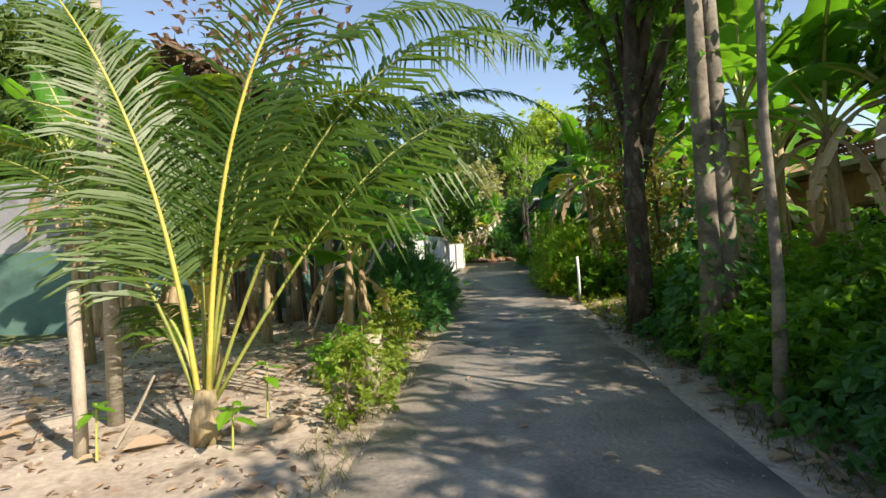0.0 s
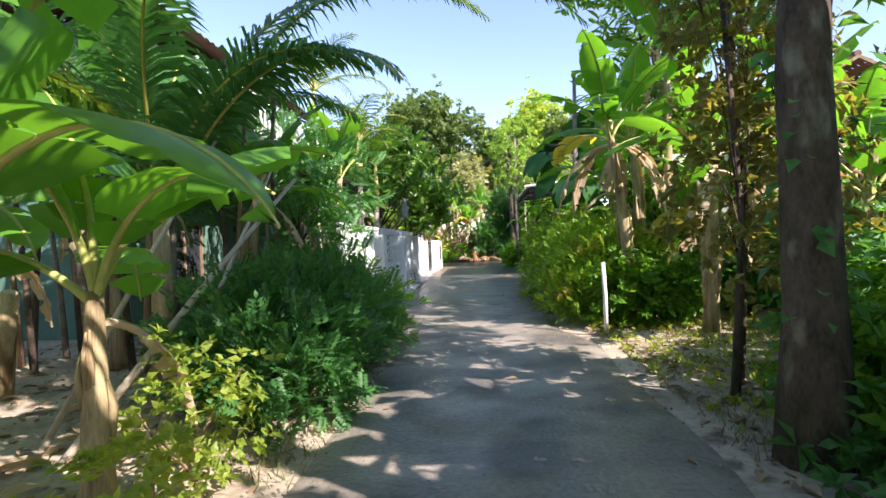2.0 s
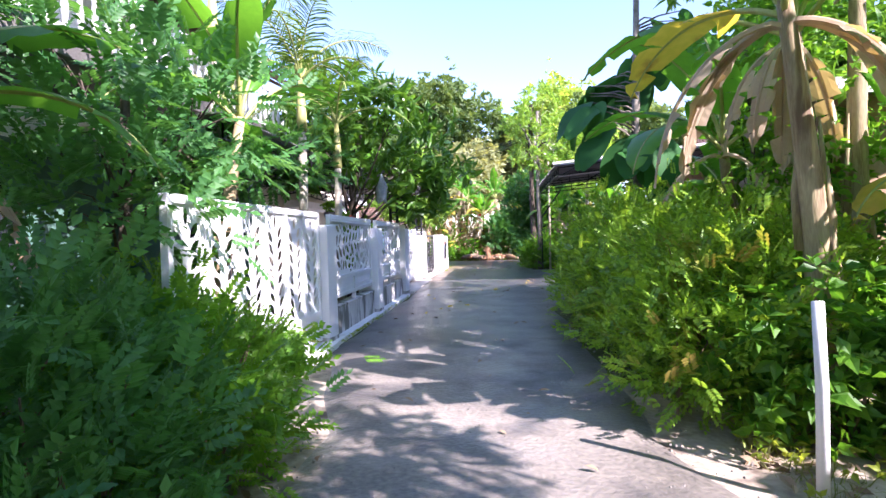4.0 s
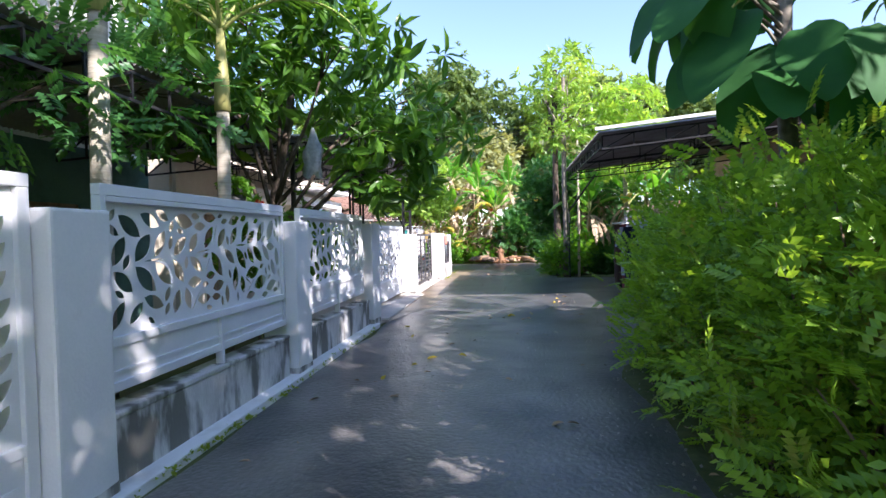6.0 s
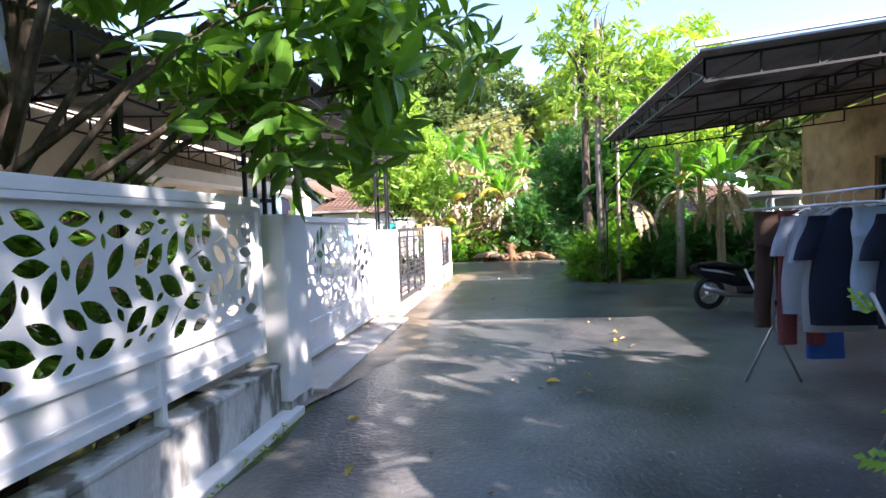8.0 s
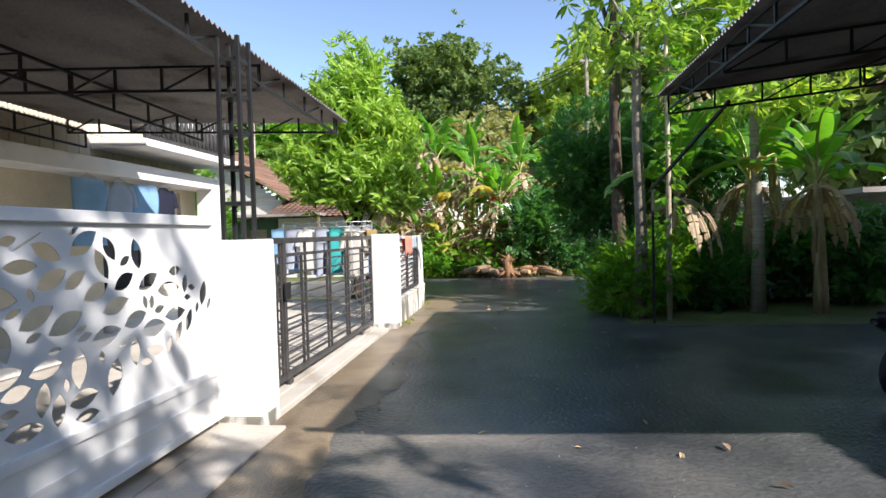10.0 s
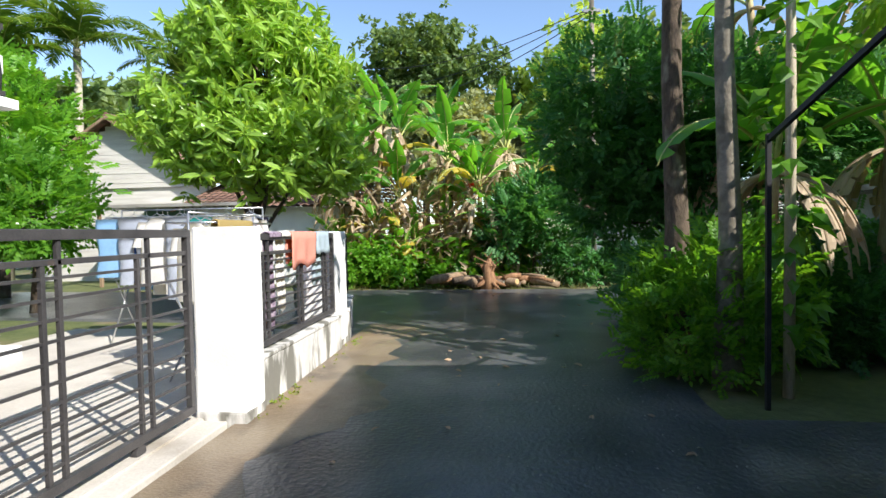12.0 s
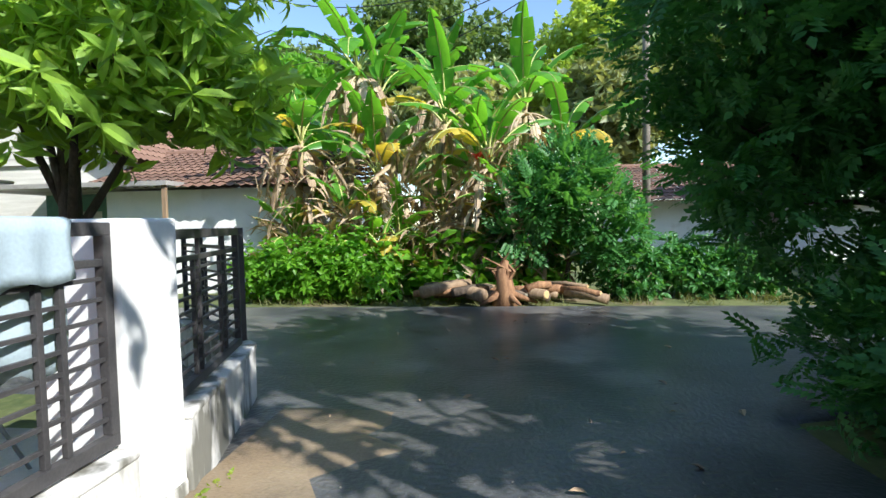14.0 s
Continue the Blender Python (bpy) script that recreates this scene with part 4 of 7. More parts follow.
carport = thing("carport", "dark carport roof on black lattice beams behind the fence", "carport", (0, 0, 0))
corrugated("roof_sheet", -6.0, -3.2, 16.5, 23.3, lambda x, y: 3.0 + 0.06 * (x + 6), SHEET, carport)
for y in (16.6, 19.0, 21.4, 23.2):
    truss(carport, (-6.0, y, 2.95), (-3.25, y, 3.1), 0.28, 6)
truss(carport, (-3.25, 16.6, 3.1), (-3.25, 23.2, 3.1), 0.26, 12)
for y in (16.7, 23.1):
    bar("post", (-3.3, y, -0.05), (-3.3, y, 2.85), 0.045, BLACK_METAL, carport)

# white house with the yard
house_body("h2", "cream tiled wall of the white house", (-13.0, 25.2), (-6.9, 34.4, 3.55), CREAM_WALL, openings_east=((1.0, 2.2, 0, 2.15), (3.3, 4.8, 0.9, 2.3), (6.6, 8.7, 0.75, 2.55)))
for y, w, z, h in ((28.5, 1.5, 0.9, 1.4), (31.8, 2.1, 0.75, 1.8)):
    window((-6.95, y, z), 90, w, h, PAINT, "white framed window of the white house", 2)
tagged(box("door", (-6.98, 26.2, 0.03), (-6.93, 27.4, 2.15), WOOD, bevel=0.006), "brown wooden house door, closed", "door", kind="structure")
tagged(box("porch_beam", (-6.8, 27.0, 2.62), (-6.2, 34.4, 2.86), PAINT, bevel=0.01), "white projecting lintel over the windows", "beam", kind="structure")
clad = thing("wall_cladding", "cream tiles with a small diamond relief above the windows", "tiles", (-6.8, 27.0, 2.88), kind="structure")
tile_me = None
for j in range(3):
    for i in range(32):
        if tile_me is None:
            tl = box("tile", (0, 0, 0), (0.03, 0.215, 0.215), CREAM_WALL, clad, bevel=0.012)
            tile_me = tl.data
        else:
            tl = new("tile", tile_me)
            tl.parent = clad
        tl.location = (0, 0.01 + i * 0.23, 0.005 + j * 0.225)
tagged(box("porch_column", (-6.55, 34.05, 0.0), (-6.2, 34.4, 2.62), PAINT, bevel=0.015), "white square porch column", "column", kind="structure")
tagged(box("porch_step", (-6.9, 27.5, 0.0), (-5.9, 34.4, 0.22), PAINT, bevel=0.015), "white porch step", "step", kind="structure")
tagged(box("balcony_slab_2", (-12.5, 25.0, 3.75), (-6.6, 35.0, 4.0), PAINT, bevel=0.01), "white concrete upper slab", "slab", kind="structure")
baluster_rail("white upper railing with thin dark bars", (-6.75, 25.2), (-6.75, 34.9), 4.0, PAINT, 46, 0.8)
tagged(box("eave_slab", (-12.0, 31.6, 3.1), (-5.8, 34.4, 3.22), PAINT, bevel=0.01), "white flat eave slab at the back", "slab", kind="structure")
baluster_rail("thin dark railing along the edge of the back slab", (-5.9, 31.7), (-5.9, 34.3), 3.22, DARK_METAL, 20, 0.85)
baluster_rail("thin dark railing along the end of the back slab", (-9.0, 34.32), (-5.95, 34.32), 3.22, DARK_METAL, 26, 0.85)
wall_with_openings("wall_back", (-12.0, 34.4, 0), (0, 1, 0), 2.8, 3.3, (), CREAM_WALL, "cream back wall")
wall_with_openings("wall_upper_2", (-12.6, 25.2, 3.95), (0, 1, 0), 9.2, 2.4, (), PAINT, "white set-back upper wall")
canopy = thing("yard_canopy", "corrugated canopy on black lattice beams over the yard", "canopy", (0, 0, 0.16))
corrugated("roof_sheet", -6.7, -2.45, 24.2, 31.4, lambda x, y: 3.28 - 0.02 * (y - 24.2) - 0.05 * (x + 6.7) + 0.16, SHEET, canopy, across="x")
for y in (24.4, 26.7, 28.9, 31.1):
    truss(canopy, (-6.7, y, 3.33), (-2.55, y, 3.12), 0.24, 8)
for x in (-6.5, -4.6, -2.55):
    truss(canopy, (x, 24.3, 3.3), (x, 31.2, 3.12), 0.24, 12)
for y in (23.72, 28.18):
    for dx, dy in ((-0.09, -0.09), (0.09, -0.09), (0.09, 0.09), (-0.09, 0.09)):
        bar("post_leg", (-2.42 + dx, y + dy, 1.4), (-2.42 + dx, y + dy, 3.1), 0.022, BLACK_METAL, canopy)
    for i in range(5):
        z = 1.7 + i * 0.3
        box("post_batten", (-2.51, y - 0.09, z), (-2.33, y + 0.09, z + 0.03), BLACK_METAL, canopy)

# tiled house beyond the yard
house_body("h3", "pale boarded gable wall of the old house", (-17.0, 46.2), (-10.2, 54.0, 3.3), SIDING)
gable = thing("gable", "pale board gable under the tile roof", "gable", (0, 0, 0), kind="structure")
V, F = [], []
for i in range(14):
    z0, z1 = 3.3 + i * 0.17, 3.3 + i * 0.17 + 0.165
    hw = 3.4 * (1 - (z1 - 3.3) / 2.45)
    if hw > 0.05:
        b = box("board", (-13.6 - hw, 46.02 - 0.01 * (i % 2), z0), (-13.6 + hw, 46.08, z1), SIDING, gable)
gable_roof("weathered red tile roof of the old house", -17.0, -10.2, 46.2, 54.0, 3.3, 5.8, "y", 0.6)
tagged(box("lean_to", (-12.5, 43.6, 2.45), (-7.5, 46.3, 2.55), SHEET), "pale sheet roof of the lean-to", "roof", kind="structure")
wall_with_openings("wall_lean_to", (-12.4, 45.9, 0), (1, 0, 0), 4.8, 2.5, ((0.6, 1.6, 0, 2.0), (2.4, 3.6, 1.0, 2.0)), GREEN_WALL, "shaded green wall under the lean-to")
for x in (-12.4, -7.6):
    tagged(bar("lean_to_post", (x, 43.7, -0.05), (x, 43.7, 2.45), 0.06, WOOD), "wooden post of the lean-to", "post", kind="structure")
house_body("h4", "low pale wall of the house behind the banana grove", (-9.6, 44.6), (-4.6, 51.0, 2.4), PAINT)
gable_roof("brown tile roof behind the banana grove", -9.6, -4.6, 44.6, 51.0, 2.4, 3.7, "x", 0.6)

# house with the forecourt
house_body("h5", "tan plastered brick house wall beside the forecourt", (7.2, 21.0), (14.0, 33.6, 3.9), TAN_WALL, openings_west=((8.2, 9.9, 1.0, 2.75), (4.0, 5.0, 0, 2.1)), openings_south=((1.5, 3.0, 1.0, 2.3),))
window((7.2, 29.2, 1.0), 90, 1.7, 1.75, WOOD, "wooden framed window with dark panes", 3)
window((8.7, 21.0, 1.0), 0, 1.5, 1.3, WOOD, "wooden framed window with dark panes", 2)
gable_roof("red clay tile roof of the tan house", 7.0, 14.2, 20.8, 33.8, 4.0, 6.2, "y", 0.6)
fc = thing("forecourt_canopy", "dark corrugated canopy on lattice beams over the forecourt", "canopy", (0, 0, 0))


def fcz(x, y):
    return 3.42 + 0.09 * (x - 2.0)


corrugated("roof_sheet", 2.0, 7.1, 25.5, 31.9, lambda x, y: fcz(x, y) + 0.06, SHEET, fc, across="x")
for y in (25.7, 27.8, 29.8, 31.7):
    truss(fc, (2.1, y, fcz(2.1, y)), (7.0, y, fcz(7.0, y)), 0.26, 8)
truss(fc, (2.1, 25.7, fcz(2.1, 0)), (2.1, 31.7, fcz(2.1, 0)), 0.2, 12)
truss(fc, (4.6, 25.7, fcz(4.6, 0)), (4.6, 31.7, fcz(4.6, 0)), 0.2, 12)
for y in (31.7,):
    bar("post", (2.25, y + 1.5, -0.05), (2.25, y + 1.5, 2.3), 0.026, BLACK_METAL, fc)
    bar("raking_strut", (2.25, y + 1.5, 2.25), (2.9, y, fcz(2.9, y) - 0.2), 0.03, BLACK_METAL, fc)
tagged(box("fascia", (1.97, 25.44, 3.42), (7.15, 25.5, 3.48), WHITE_METAL), "white edge strip along the canopy", "trim")
bpy.data.objects["fascia"].rotation_euler = (0, -math.atan(0.09), 0)
bpy.data.objects["fascia"].location = (-0.03 + 0.3, 0, -0.18 + 0.1)
wall_with_openings("wall_grey_house", (9.4, 38.5, 0), (0, 1, 0), 7, 2.3, ((1.0, 2.6, 0.9, 1.9),), GREY_WALL, "grey-white wall of a house across the garden")
window((9.4, 39.5, 0.9), 90, 1.6, 1.0, PAINT, "white framed barred window", 3)
tagged(box("grey_house_roof", (8.4, 38.0, 2.32), (14.0, 46.0, 2.45), SHEET), "dark sheet roof across the garden", "roof", kind="structure")

# low outbuilding behind the lane bananas
house_body("h8", "weathered brown wall of a low outbuilding", (4.3, 16.7), (7.4, 19.3, 3.0), TAN_WALL, openings_south=((1.0, 1.9, 0, 2.05),))
shed_door = thing("door", "grey weathered plank door, closed", "door", (5.3, 16.68, 0), kind="structure")
for k in range(6):
    box("plank", (0.004 + 0.15 * k, -0.03, 0.02), (0.146 + 0.15 * k, 0.02, 2.04), GREY_WALL, shed_door, bevel=0.004)
shed_roof = thing("shed_roof", "pale corrugated sheet roof of the outbuilding", "roof", (0, 0, 0), kind="structure")
corrugated("roof_sheet", 4.0, 7.7, 16.3, 19.6, lambda x, y: 3.05 + 0.1 * (y - 16.3), SHEET, shed_roof, across="y")
tagged(box("shed_fascia", (3.98, 16.24, 2.94), (7.72, 16.28, 3.12), PAINT, bevel=0.004), "white board along the outbuilding's eave", "trim", kind="structure")

# house beside the start of the lane
house_body("h6", "shaded brown wall of a house behind the trees", (8.2, 7.5), (14.5, 17.5, 2.7), TAN_WALL, openings_west=((4.0, 5.2, 1.0, 2.0), (7.5, 8.4, 0, 2.0)))
window((8.2, 11.5, 1.0), 90, 1.2, 1.0, WOOD, "small window of the house behind the trees", 2)
tagged(box("sheet_roof", (7.2, 6.8, 2.72), (15.0, 18.2, 2.84), SHEET), "pale sheet metal roof behind the trees", "roof", kind="structure")
house_body("h7", "white wall of the house across the junction", (4.6, 52.0), (13.0, 58.0, 2.1), PAINT, openings_south=((2.6, 4.6, 0, 2.0),))
gable_roof("brown tile roof across the junction", 4.4, 13.2, 51.4, 58.4, 2.1, 3.6, "x", 0.7)


# ---- garden beside the start of the lane ----
coco = thing("young_coconut_palm", "young coconut palm with yellow-green fronds, rooted in bare earth", "palm", (-2.49, 4.15, 0))
mesh("base", *tube([(0, 0, -0.05), (0, 0, 0.15), (0.02, 0, 0.4)], [0.13, 0.12, 0.08], 10), STEM, coco, "fibrous brown base", smooth=True)
for i, (az, e0, e1, L, lf, bend, dr, pw, rl, wide, rm) in enumerate((
        (41.6, 56.4, -33, 6.2, 1.3, 15, 1.3, 1.9, 5, 1.9, RACHIS_GREEN),
        (58, 82, -30, 5.6, 1.2, -45, 1.2, 2.1, 10, 1.6, RACHIS_GREEN),
        (34, 70, -26, 6.4, 1.3, 12, 1.2, 1.9, 8, 1.9, RACHIS_GREEN),
        (22, 86, 38, 5.2, 0.95, 10, 0.5, 1.8, 55, 1.3, COCO_YELLOW),
        (75, 76, -30, 5.0, 0.95, -20, 0.9, 1.8, 0, 1.8, RACHIS_GREEN),
        (150, 78, -30, 4.8, 0.8, -25, 0.7, 1.9, -20, 1.2, RACHIS_GREEN),
        (174, 83, 50, 4.2, 0.8, 10, 0.45, 1.6, -40, 1.2, COCO_YELLOW),
        (170, 70, -14, 4.0, 0.75, 12, 0.6, 1.6, -30, 1.2, RACHIS_GREEN),
        (110, 80, 5, 4.2, 0.8, 20, 0.5, 1.7, 0, 1.2, RACHIS_GREEN),
        (140, 62, -60, 2.6, 0.55, 0, 0.8, 1.2, 0, 1.2, PETIOLE))):
    frond(coco, (0.03 * math.cos(radians(az)), 0.03 * math.sin(radians(az)), 0.2), az, e0, e1, L, 100 + i, lf, 72, pw, dr, bend, 0.02 if rm == COCO_YELLOW else 0.014, rachmat=rm, first=0.26, roll=rl, wide=wide)
def young_palm(label, at, n, seed, L, leaflet, h=0.3, az0=0, spread=360, m=None):
    """A coconut palm whose fronds rise from near the ground."""
    t = thing("young_coconut_palm", label, "palm", at, group="young palms")
    r = random.Random(seed)
    mesh("base", *tube([(0, 0, -0.05), (0, 0, h * 0.6), (0.02, 0, h + 0.2)], [0.14, 0.12, 0.08], 10), STEM, t, "fibrous brown base", smooth=True)
    for i in range(n):
        az = az0 + spread * (i + r.uniform(-0.2, 0.2)) / n
        f = (i * 0.618) % 1
        frond(t, (0, 0, h), az, 66 + 18 * f, -55 + 65 * f, L * r.uniform(0.85, 1.1), seed * 17 + i, leaflet, 78, 1.6, 0.8, r.uniform(-30, 30), 0.022, m or COCO, COCO_YELLOW, 0.2, wide=2.1)
    return t


young_palm("dark green coconut palm with long drooping fronds behind the bananas", (-3.7, 6.4, 0), 11, 41, 4.6, 0.8, 0.6)
yp = young_palm("coconut palm with hanging fronds before the green wall", (-3.6, 11.0, 0), 11, 43, 4.2, 0.75, 1.6, m=BUSH_DARK)
frond(yp, (0, 0, 1.6), 8, 68, -52, 7.0, 991, 1.0, 80, 1.6, 0.7, 0, 0.022, BUSH_DARK, RACHIS_GREEN, 0.3, roll=20, wide=2.0)
frond(yp, (0, 0, 1.6), 25, 74, -40, 6.4, 992, 1.0, 80, 1.7, 0.7, 0, 0.022, COCO, RACHIS_GREEN, 0.3, roll=20, wide=2.0)
tree("brown_leaved_tree", "tree with sparse brownish leaves behind the palm", (-5.2, 10.2, 0), [(0, 0, -0.05), (0.1, 0, 2.0), (0.2, 0, 4.0), (0.4, 0, 5.6)], 0.08,
     ((0.6, 0, 5.4, 1.2, 1.0, 0.7), (-0.8, 0, 5.2, 1.0, 0.9, 0.7), (0.0, 0.2, 6.2, 1.3, 1.0, 0.7), (1.4, 0.2, 6.0, 0.9, 0.9, 0.7)), 420, BROAD, (0.16, 0.28), BROWNLEAF, 441)
tt = thing("areca_palm", "tall slender areca palm with a pale ringed trunk", "palm", (-3.66, 4.62, 0))
mesh("trunk", *tube([(0, 0, -0.05), (0.03, 0, 2.5), (0.0, 0, 5.0), (0.06, 0, 7.5)], [0.075, 0.062, 0.056, 0.045], 9), PALM_TRUNK, tt, smooth=True)
mesh("crownshaft", *tube([(0.06, 0, 7.5), (0.06, 0, 7.9), (0.06, 0, 8.4)], [0.055, 0.05, 0.02], 9), CROWNSHAFT, tt, smooth=True)
for k in range(7):
    frond(tt, (0.06, 0, 8.3), k * 51, 55, -50, 1.8, 4500 + k, 0.5, 34, 1.1, 0.6, 0, 0.014, COCO, PETIOLE, 0.12)
banana("tall banana plant with dark upright leaves behind the palm", (-6.3, 8.7, 0), 3.0, 7, 27, 2.4, 0.75, (0.1, 0.1), 4, r0=0.11, emin=62)
banana("young banana plant with broad green leaves beside the lane", (-2.02, 6.85, 0), 1.5, 6, 3, 1.75, 0.8, (0.05, 0.1), 1, r0=0.075, emin=52, azs=(350, 100, 170, 250, 20, 130))
banana("young banana plant with a pale yellow stem top", (-2.06, 7.9, 0), 1.25, 6, 5, 1.7, 0.75, (-0.03, 0.08), 1, r0=0.08, emin=48, azs=(110, 200, 345, 20, 235, 150))
banana("banana plant with a slim stem in leaf litter", (-4.1, 8.93, 0), 1.75, 6, 8, 1.6, 0.55, (0.1, 0.1), 2, r0=0.08)
banana("banana plant with hanging dry leaves by the green wall", (-5.6, 9.9, 0), 2.4, 7, 12, 1.9, 0.6, (-0.1, 0.2), 4, r0=0.1)
banana("banana plant with hanging dry leaves by the green wall", (-4.6, 11.6, 0), 2.7, 7, 14, 2.0, 0.6, (0.1, 0.0), 5, r0=0.1)
banana("banana plant with hanging dry leaves by the green wall", (-7.2, 9.6, 0), 2.6, 7, 17, 2.0, 0.6, (0.0, 0.1), 5, r0=0.11)
banana("banana plant with hanging dry leaves by the green wall", (-3.3, 12.6, 0), 2.3, 7, 19, 1.9, 0.6, (0.2, 0.0), 3, r0=0.1)
banana("tall banana plant with large leaves over the bushes", (-3.1, 16.0, 0), 3.0, 8, 21, 2.0, 0.62, (0.3, 0.2), 0, r0=0.1)
banana("banana plant with hanging dry leaves by the green wall", (-9.0, 11.0, 0), 2.6, 7, 23, 2.0, 0.6, (0.0, 0.1), 4, r0=0.11)
banana("banana plant with hanging dry leaves by the green wall", (-6.3, 7.4, 0), 3.2, 8, 25, 2.2, 0.62, (-0.2, 0.1), 4, r0=0.11)

stake = thing("wooden_stake", "pale weathered wooden stake standing in the earth", "stake", (-3.39, 3.88, 0))
mesh("pole", *tube([(0, 0, -0.1), (0.01, 0, 0.5), (-0.01, 0.01, 1.2), (0.0, 0.01, 1.32)], [0.055, 0.05, 0.05, 0.042], 8), STICK, stake, smooth=True)
mesh("side_stick", *tube([(0.18, 0.15, -0.02), (0.35, 0.2, 0.25), (0.52, 0.2, 0.55)], [0.018, 0.015, 0.01], 6), STICK, stake)
for i in range(9):
    r_ = random.Random(i + 50)
    h = r_.uniform(0.75, 1.35)
    t = thing("cut_stump", "dry cut banana stump against the wall", "stump", (-8.4 + i * 0.42 + r_.uniform(-0.1, 0.1), 10.2 + r_.uniform(-0.4, 0.5), 0), group="cut stumps")
    lx, ly = r_.uniform(-0.3, 0.3), r_.uniform(-0.1, 0.3)
    mesh("stem", *tube([(0, 0, -0.05), (lx * 0.4, ly * 0.4, h * 0.5), (lx, ly, h)], [0.13, 0.11, 0.085], 9), STEM, t, smooth=True)
    mesh("cut_face", *tube([(lx, ly, h), (lx * 1.02, ly * 1.02, h + 0.012)], [0.07, 0.05], 8), STICK, t, "pale cut top")
stub = thing("short_post", "short weathered log post in weeds", "post", (-1.35, 5.35, 0))
mesh("log", *tube([(0, 0, -0.05), (0.02, 0, 0.35), (0.03, 0.02, 0.62)], [0.1, 0.095, 0.09], 9), STICK, stub, smooth=True)


def weeds(name, label, area, n, size, m, seed, template=SMALL, h=(0.05, 0.45), category="weeds"):
    """Loose low leaves on stalks over an area (x0, x1, y0, y1)."""
    r = np.random.default_rng(seed)
    P = np.stack([r.uniform(area[0], area[1], n), r.uniform(area[2], area[3], n), r.uniform(h[0], h[1], n) * r.uniform(0.3, 1, n)], axis=1)
    D = r.normal(0, 0.6, (n, 3)) + np.array([0, 0, 0.5])
    U = r.normal(0, 0.4, (n, 3)) + np.array([0, 0, 1.0])
    Vv, Ff = scatter(*template, frame_from(D, U), P, r.uniform(size[0], size[1], n))
    return tagged(mesh(name, Vv, Ff, m), label, category, kind="stuff")


bush("weed_clump", "sunlit yellow-green weeds at the lane's edge", (-1.3, 4.6, 0), ((0, 0, 0.35, 0.28, 0.35, 0.38), (0.05, 0.7, 0.3, 0.3, 0.4, 0.35), (-0.15, 1.3, 0.3, 0.35, 0.4, 0.35)), 260, SMALL, (0.05, 0.11), WEED, 201, 6, "weeds")
bush("weed_clump", "sunlit yellow-green weeds at the lane's edge", (-1.5, 7.3, 0), ((0, 0, 0.3, 0.3, 0.5, 0.33), (-0.2, 1.0, 0.4, 0.4, 0.5, 0.45)), 280, SMALL, (0.05, 0.11), WEED, 202, 6, "weeds")
bush("weed_clump", "leafy weeds under the banana plants", (-1.9, 6.2, 0), ((0, 0, 0.25, 0.35, 0.4, 0.28),), 160, SMALL, (0.06, 0.12), BUSH, 203, 6, "weeds")
for i, (x, y, h) in enumerate(((-3.15, 3.75, 0.42), (-2.15, 3.95, 0.35), (-2.2, 4.7, 0.5), (-1.75, 6.5, 0.75))):
    t = thing("broadleaf_seedling", "small broad-leaved green seedling in bare earth", "seedling", (x, y, 0), group="seedlings")
    mesh("stalk", *tube([(0, 0, -0.02), (0.02, 0, h)], [0.012, 0.007], 5), PETIOLE, t)
    r = np.random.default_rng(300 + i)
    k = 7
    a = np.arange(k) * 2.4
    Vv, Ff = scatter(*lance(0.5, 0.05, 0.35), frame_from(np.stack([np.cos(a), np.sin(a), r.uniform(-0.3, 0.5, k)], 1), np.tile(np.array([[0, 0, 1.0]]), (k, 1))), np.stack([np.zeros(k), np.zeros(k), h * r.uniform(0.6, 1, k)], 1), r.uniform(0.14, 0.24, k))
    mesh("leaves", Vv, Ff, BUSH, t)

# bushes on the garden side of the lane
for i, (y, h) in enumerate(((9.9, 0.95), (11.1, 1.1), (12.3, 1.2), (13.5, 0.95))):
    bush("roadside_bush", "dense dark green small-leaved bush along the lane", (-1.85 - 0.1 * (i % 2), y, 0),
         ((0, 0, h * 0.5, 0.72, 0.8, h * 0.52), (0.35, -0.3, h * 0.3, 0.5, 0.6, h * 0.35), (-0.5, 0.3, h * 0.6, 0.6, 0.7, h * 0.55)), 1500, SPRIG, (0.12, 0.24), BUSH_DARK if i < 3 else BUSH, 400 + i, 8, group="lane bushes")
for i, (a, b, r0) in enumerate((((-2.9, 8.6, 0), (-1.95, 11.0, 2.25), 0.035), ((-3.3, 8.9, 0), (-2.9, 11.2, 2.9), 0.03), ((-2.6, 9.3, 0), (-2.4, 11.6, 2.6), 0.028))):
    p, q = Vector(a), Vector(b)
    tagged(mesh("leaning_pole", *tube([p - Vector((0, 0, 0.05)), p.lerp(q, 0.5) + Vector((0.03, 0, 0.05)), q], [r0, r0 * 0.85, r0 * 0.6], 7), STICK, smooth=True), "bare grey stick leaning among the plants", "stick", "leaning sticks")
for i, (x, y, h, lean) in enumerate(((-4.6, 12.9, 3.6, -0.2), (-3.3, 14.6, 2.9, 0.1))):
    tree("garden_tree", "slender dark-leaved tree behind the roadside bushes", (x, y, 0), [(0, 0, -0.05), (lean * 0.3, 0.05, h * 0.3), (lean, 0.1, h * 0.65), (lean * 1.2, 0.1, h)], 0.07,
         ((lean, 0, h * 0.75, 0.9, 0.9, 0.8), (lean + 0.6, 0.4, h * 0.95, 0.8, 0.8, 0.7), (lean - 0.6, 0.3, h * 1.1, 0.9, 0.8, 0.8), (lean + 0.3, -0.5, h * 0.6, 0.7, 0.6, 0.5)), 520, SPRIG, (0.22, 0.4), BUSH_DARK, 420 + i, group="garden trees")

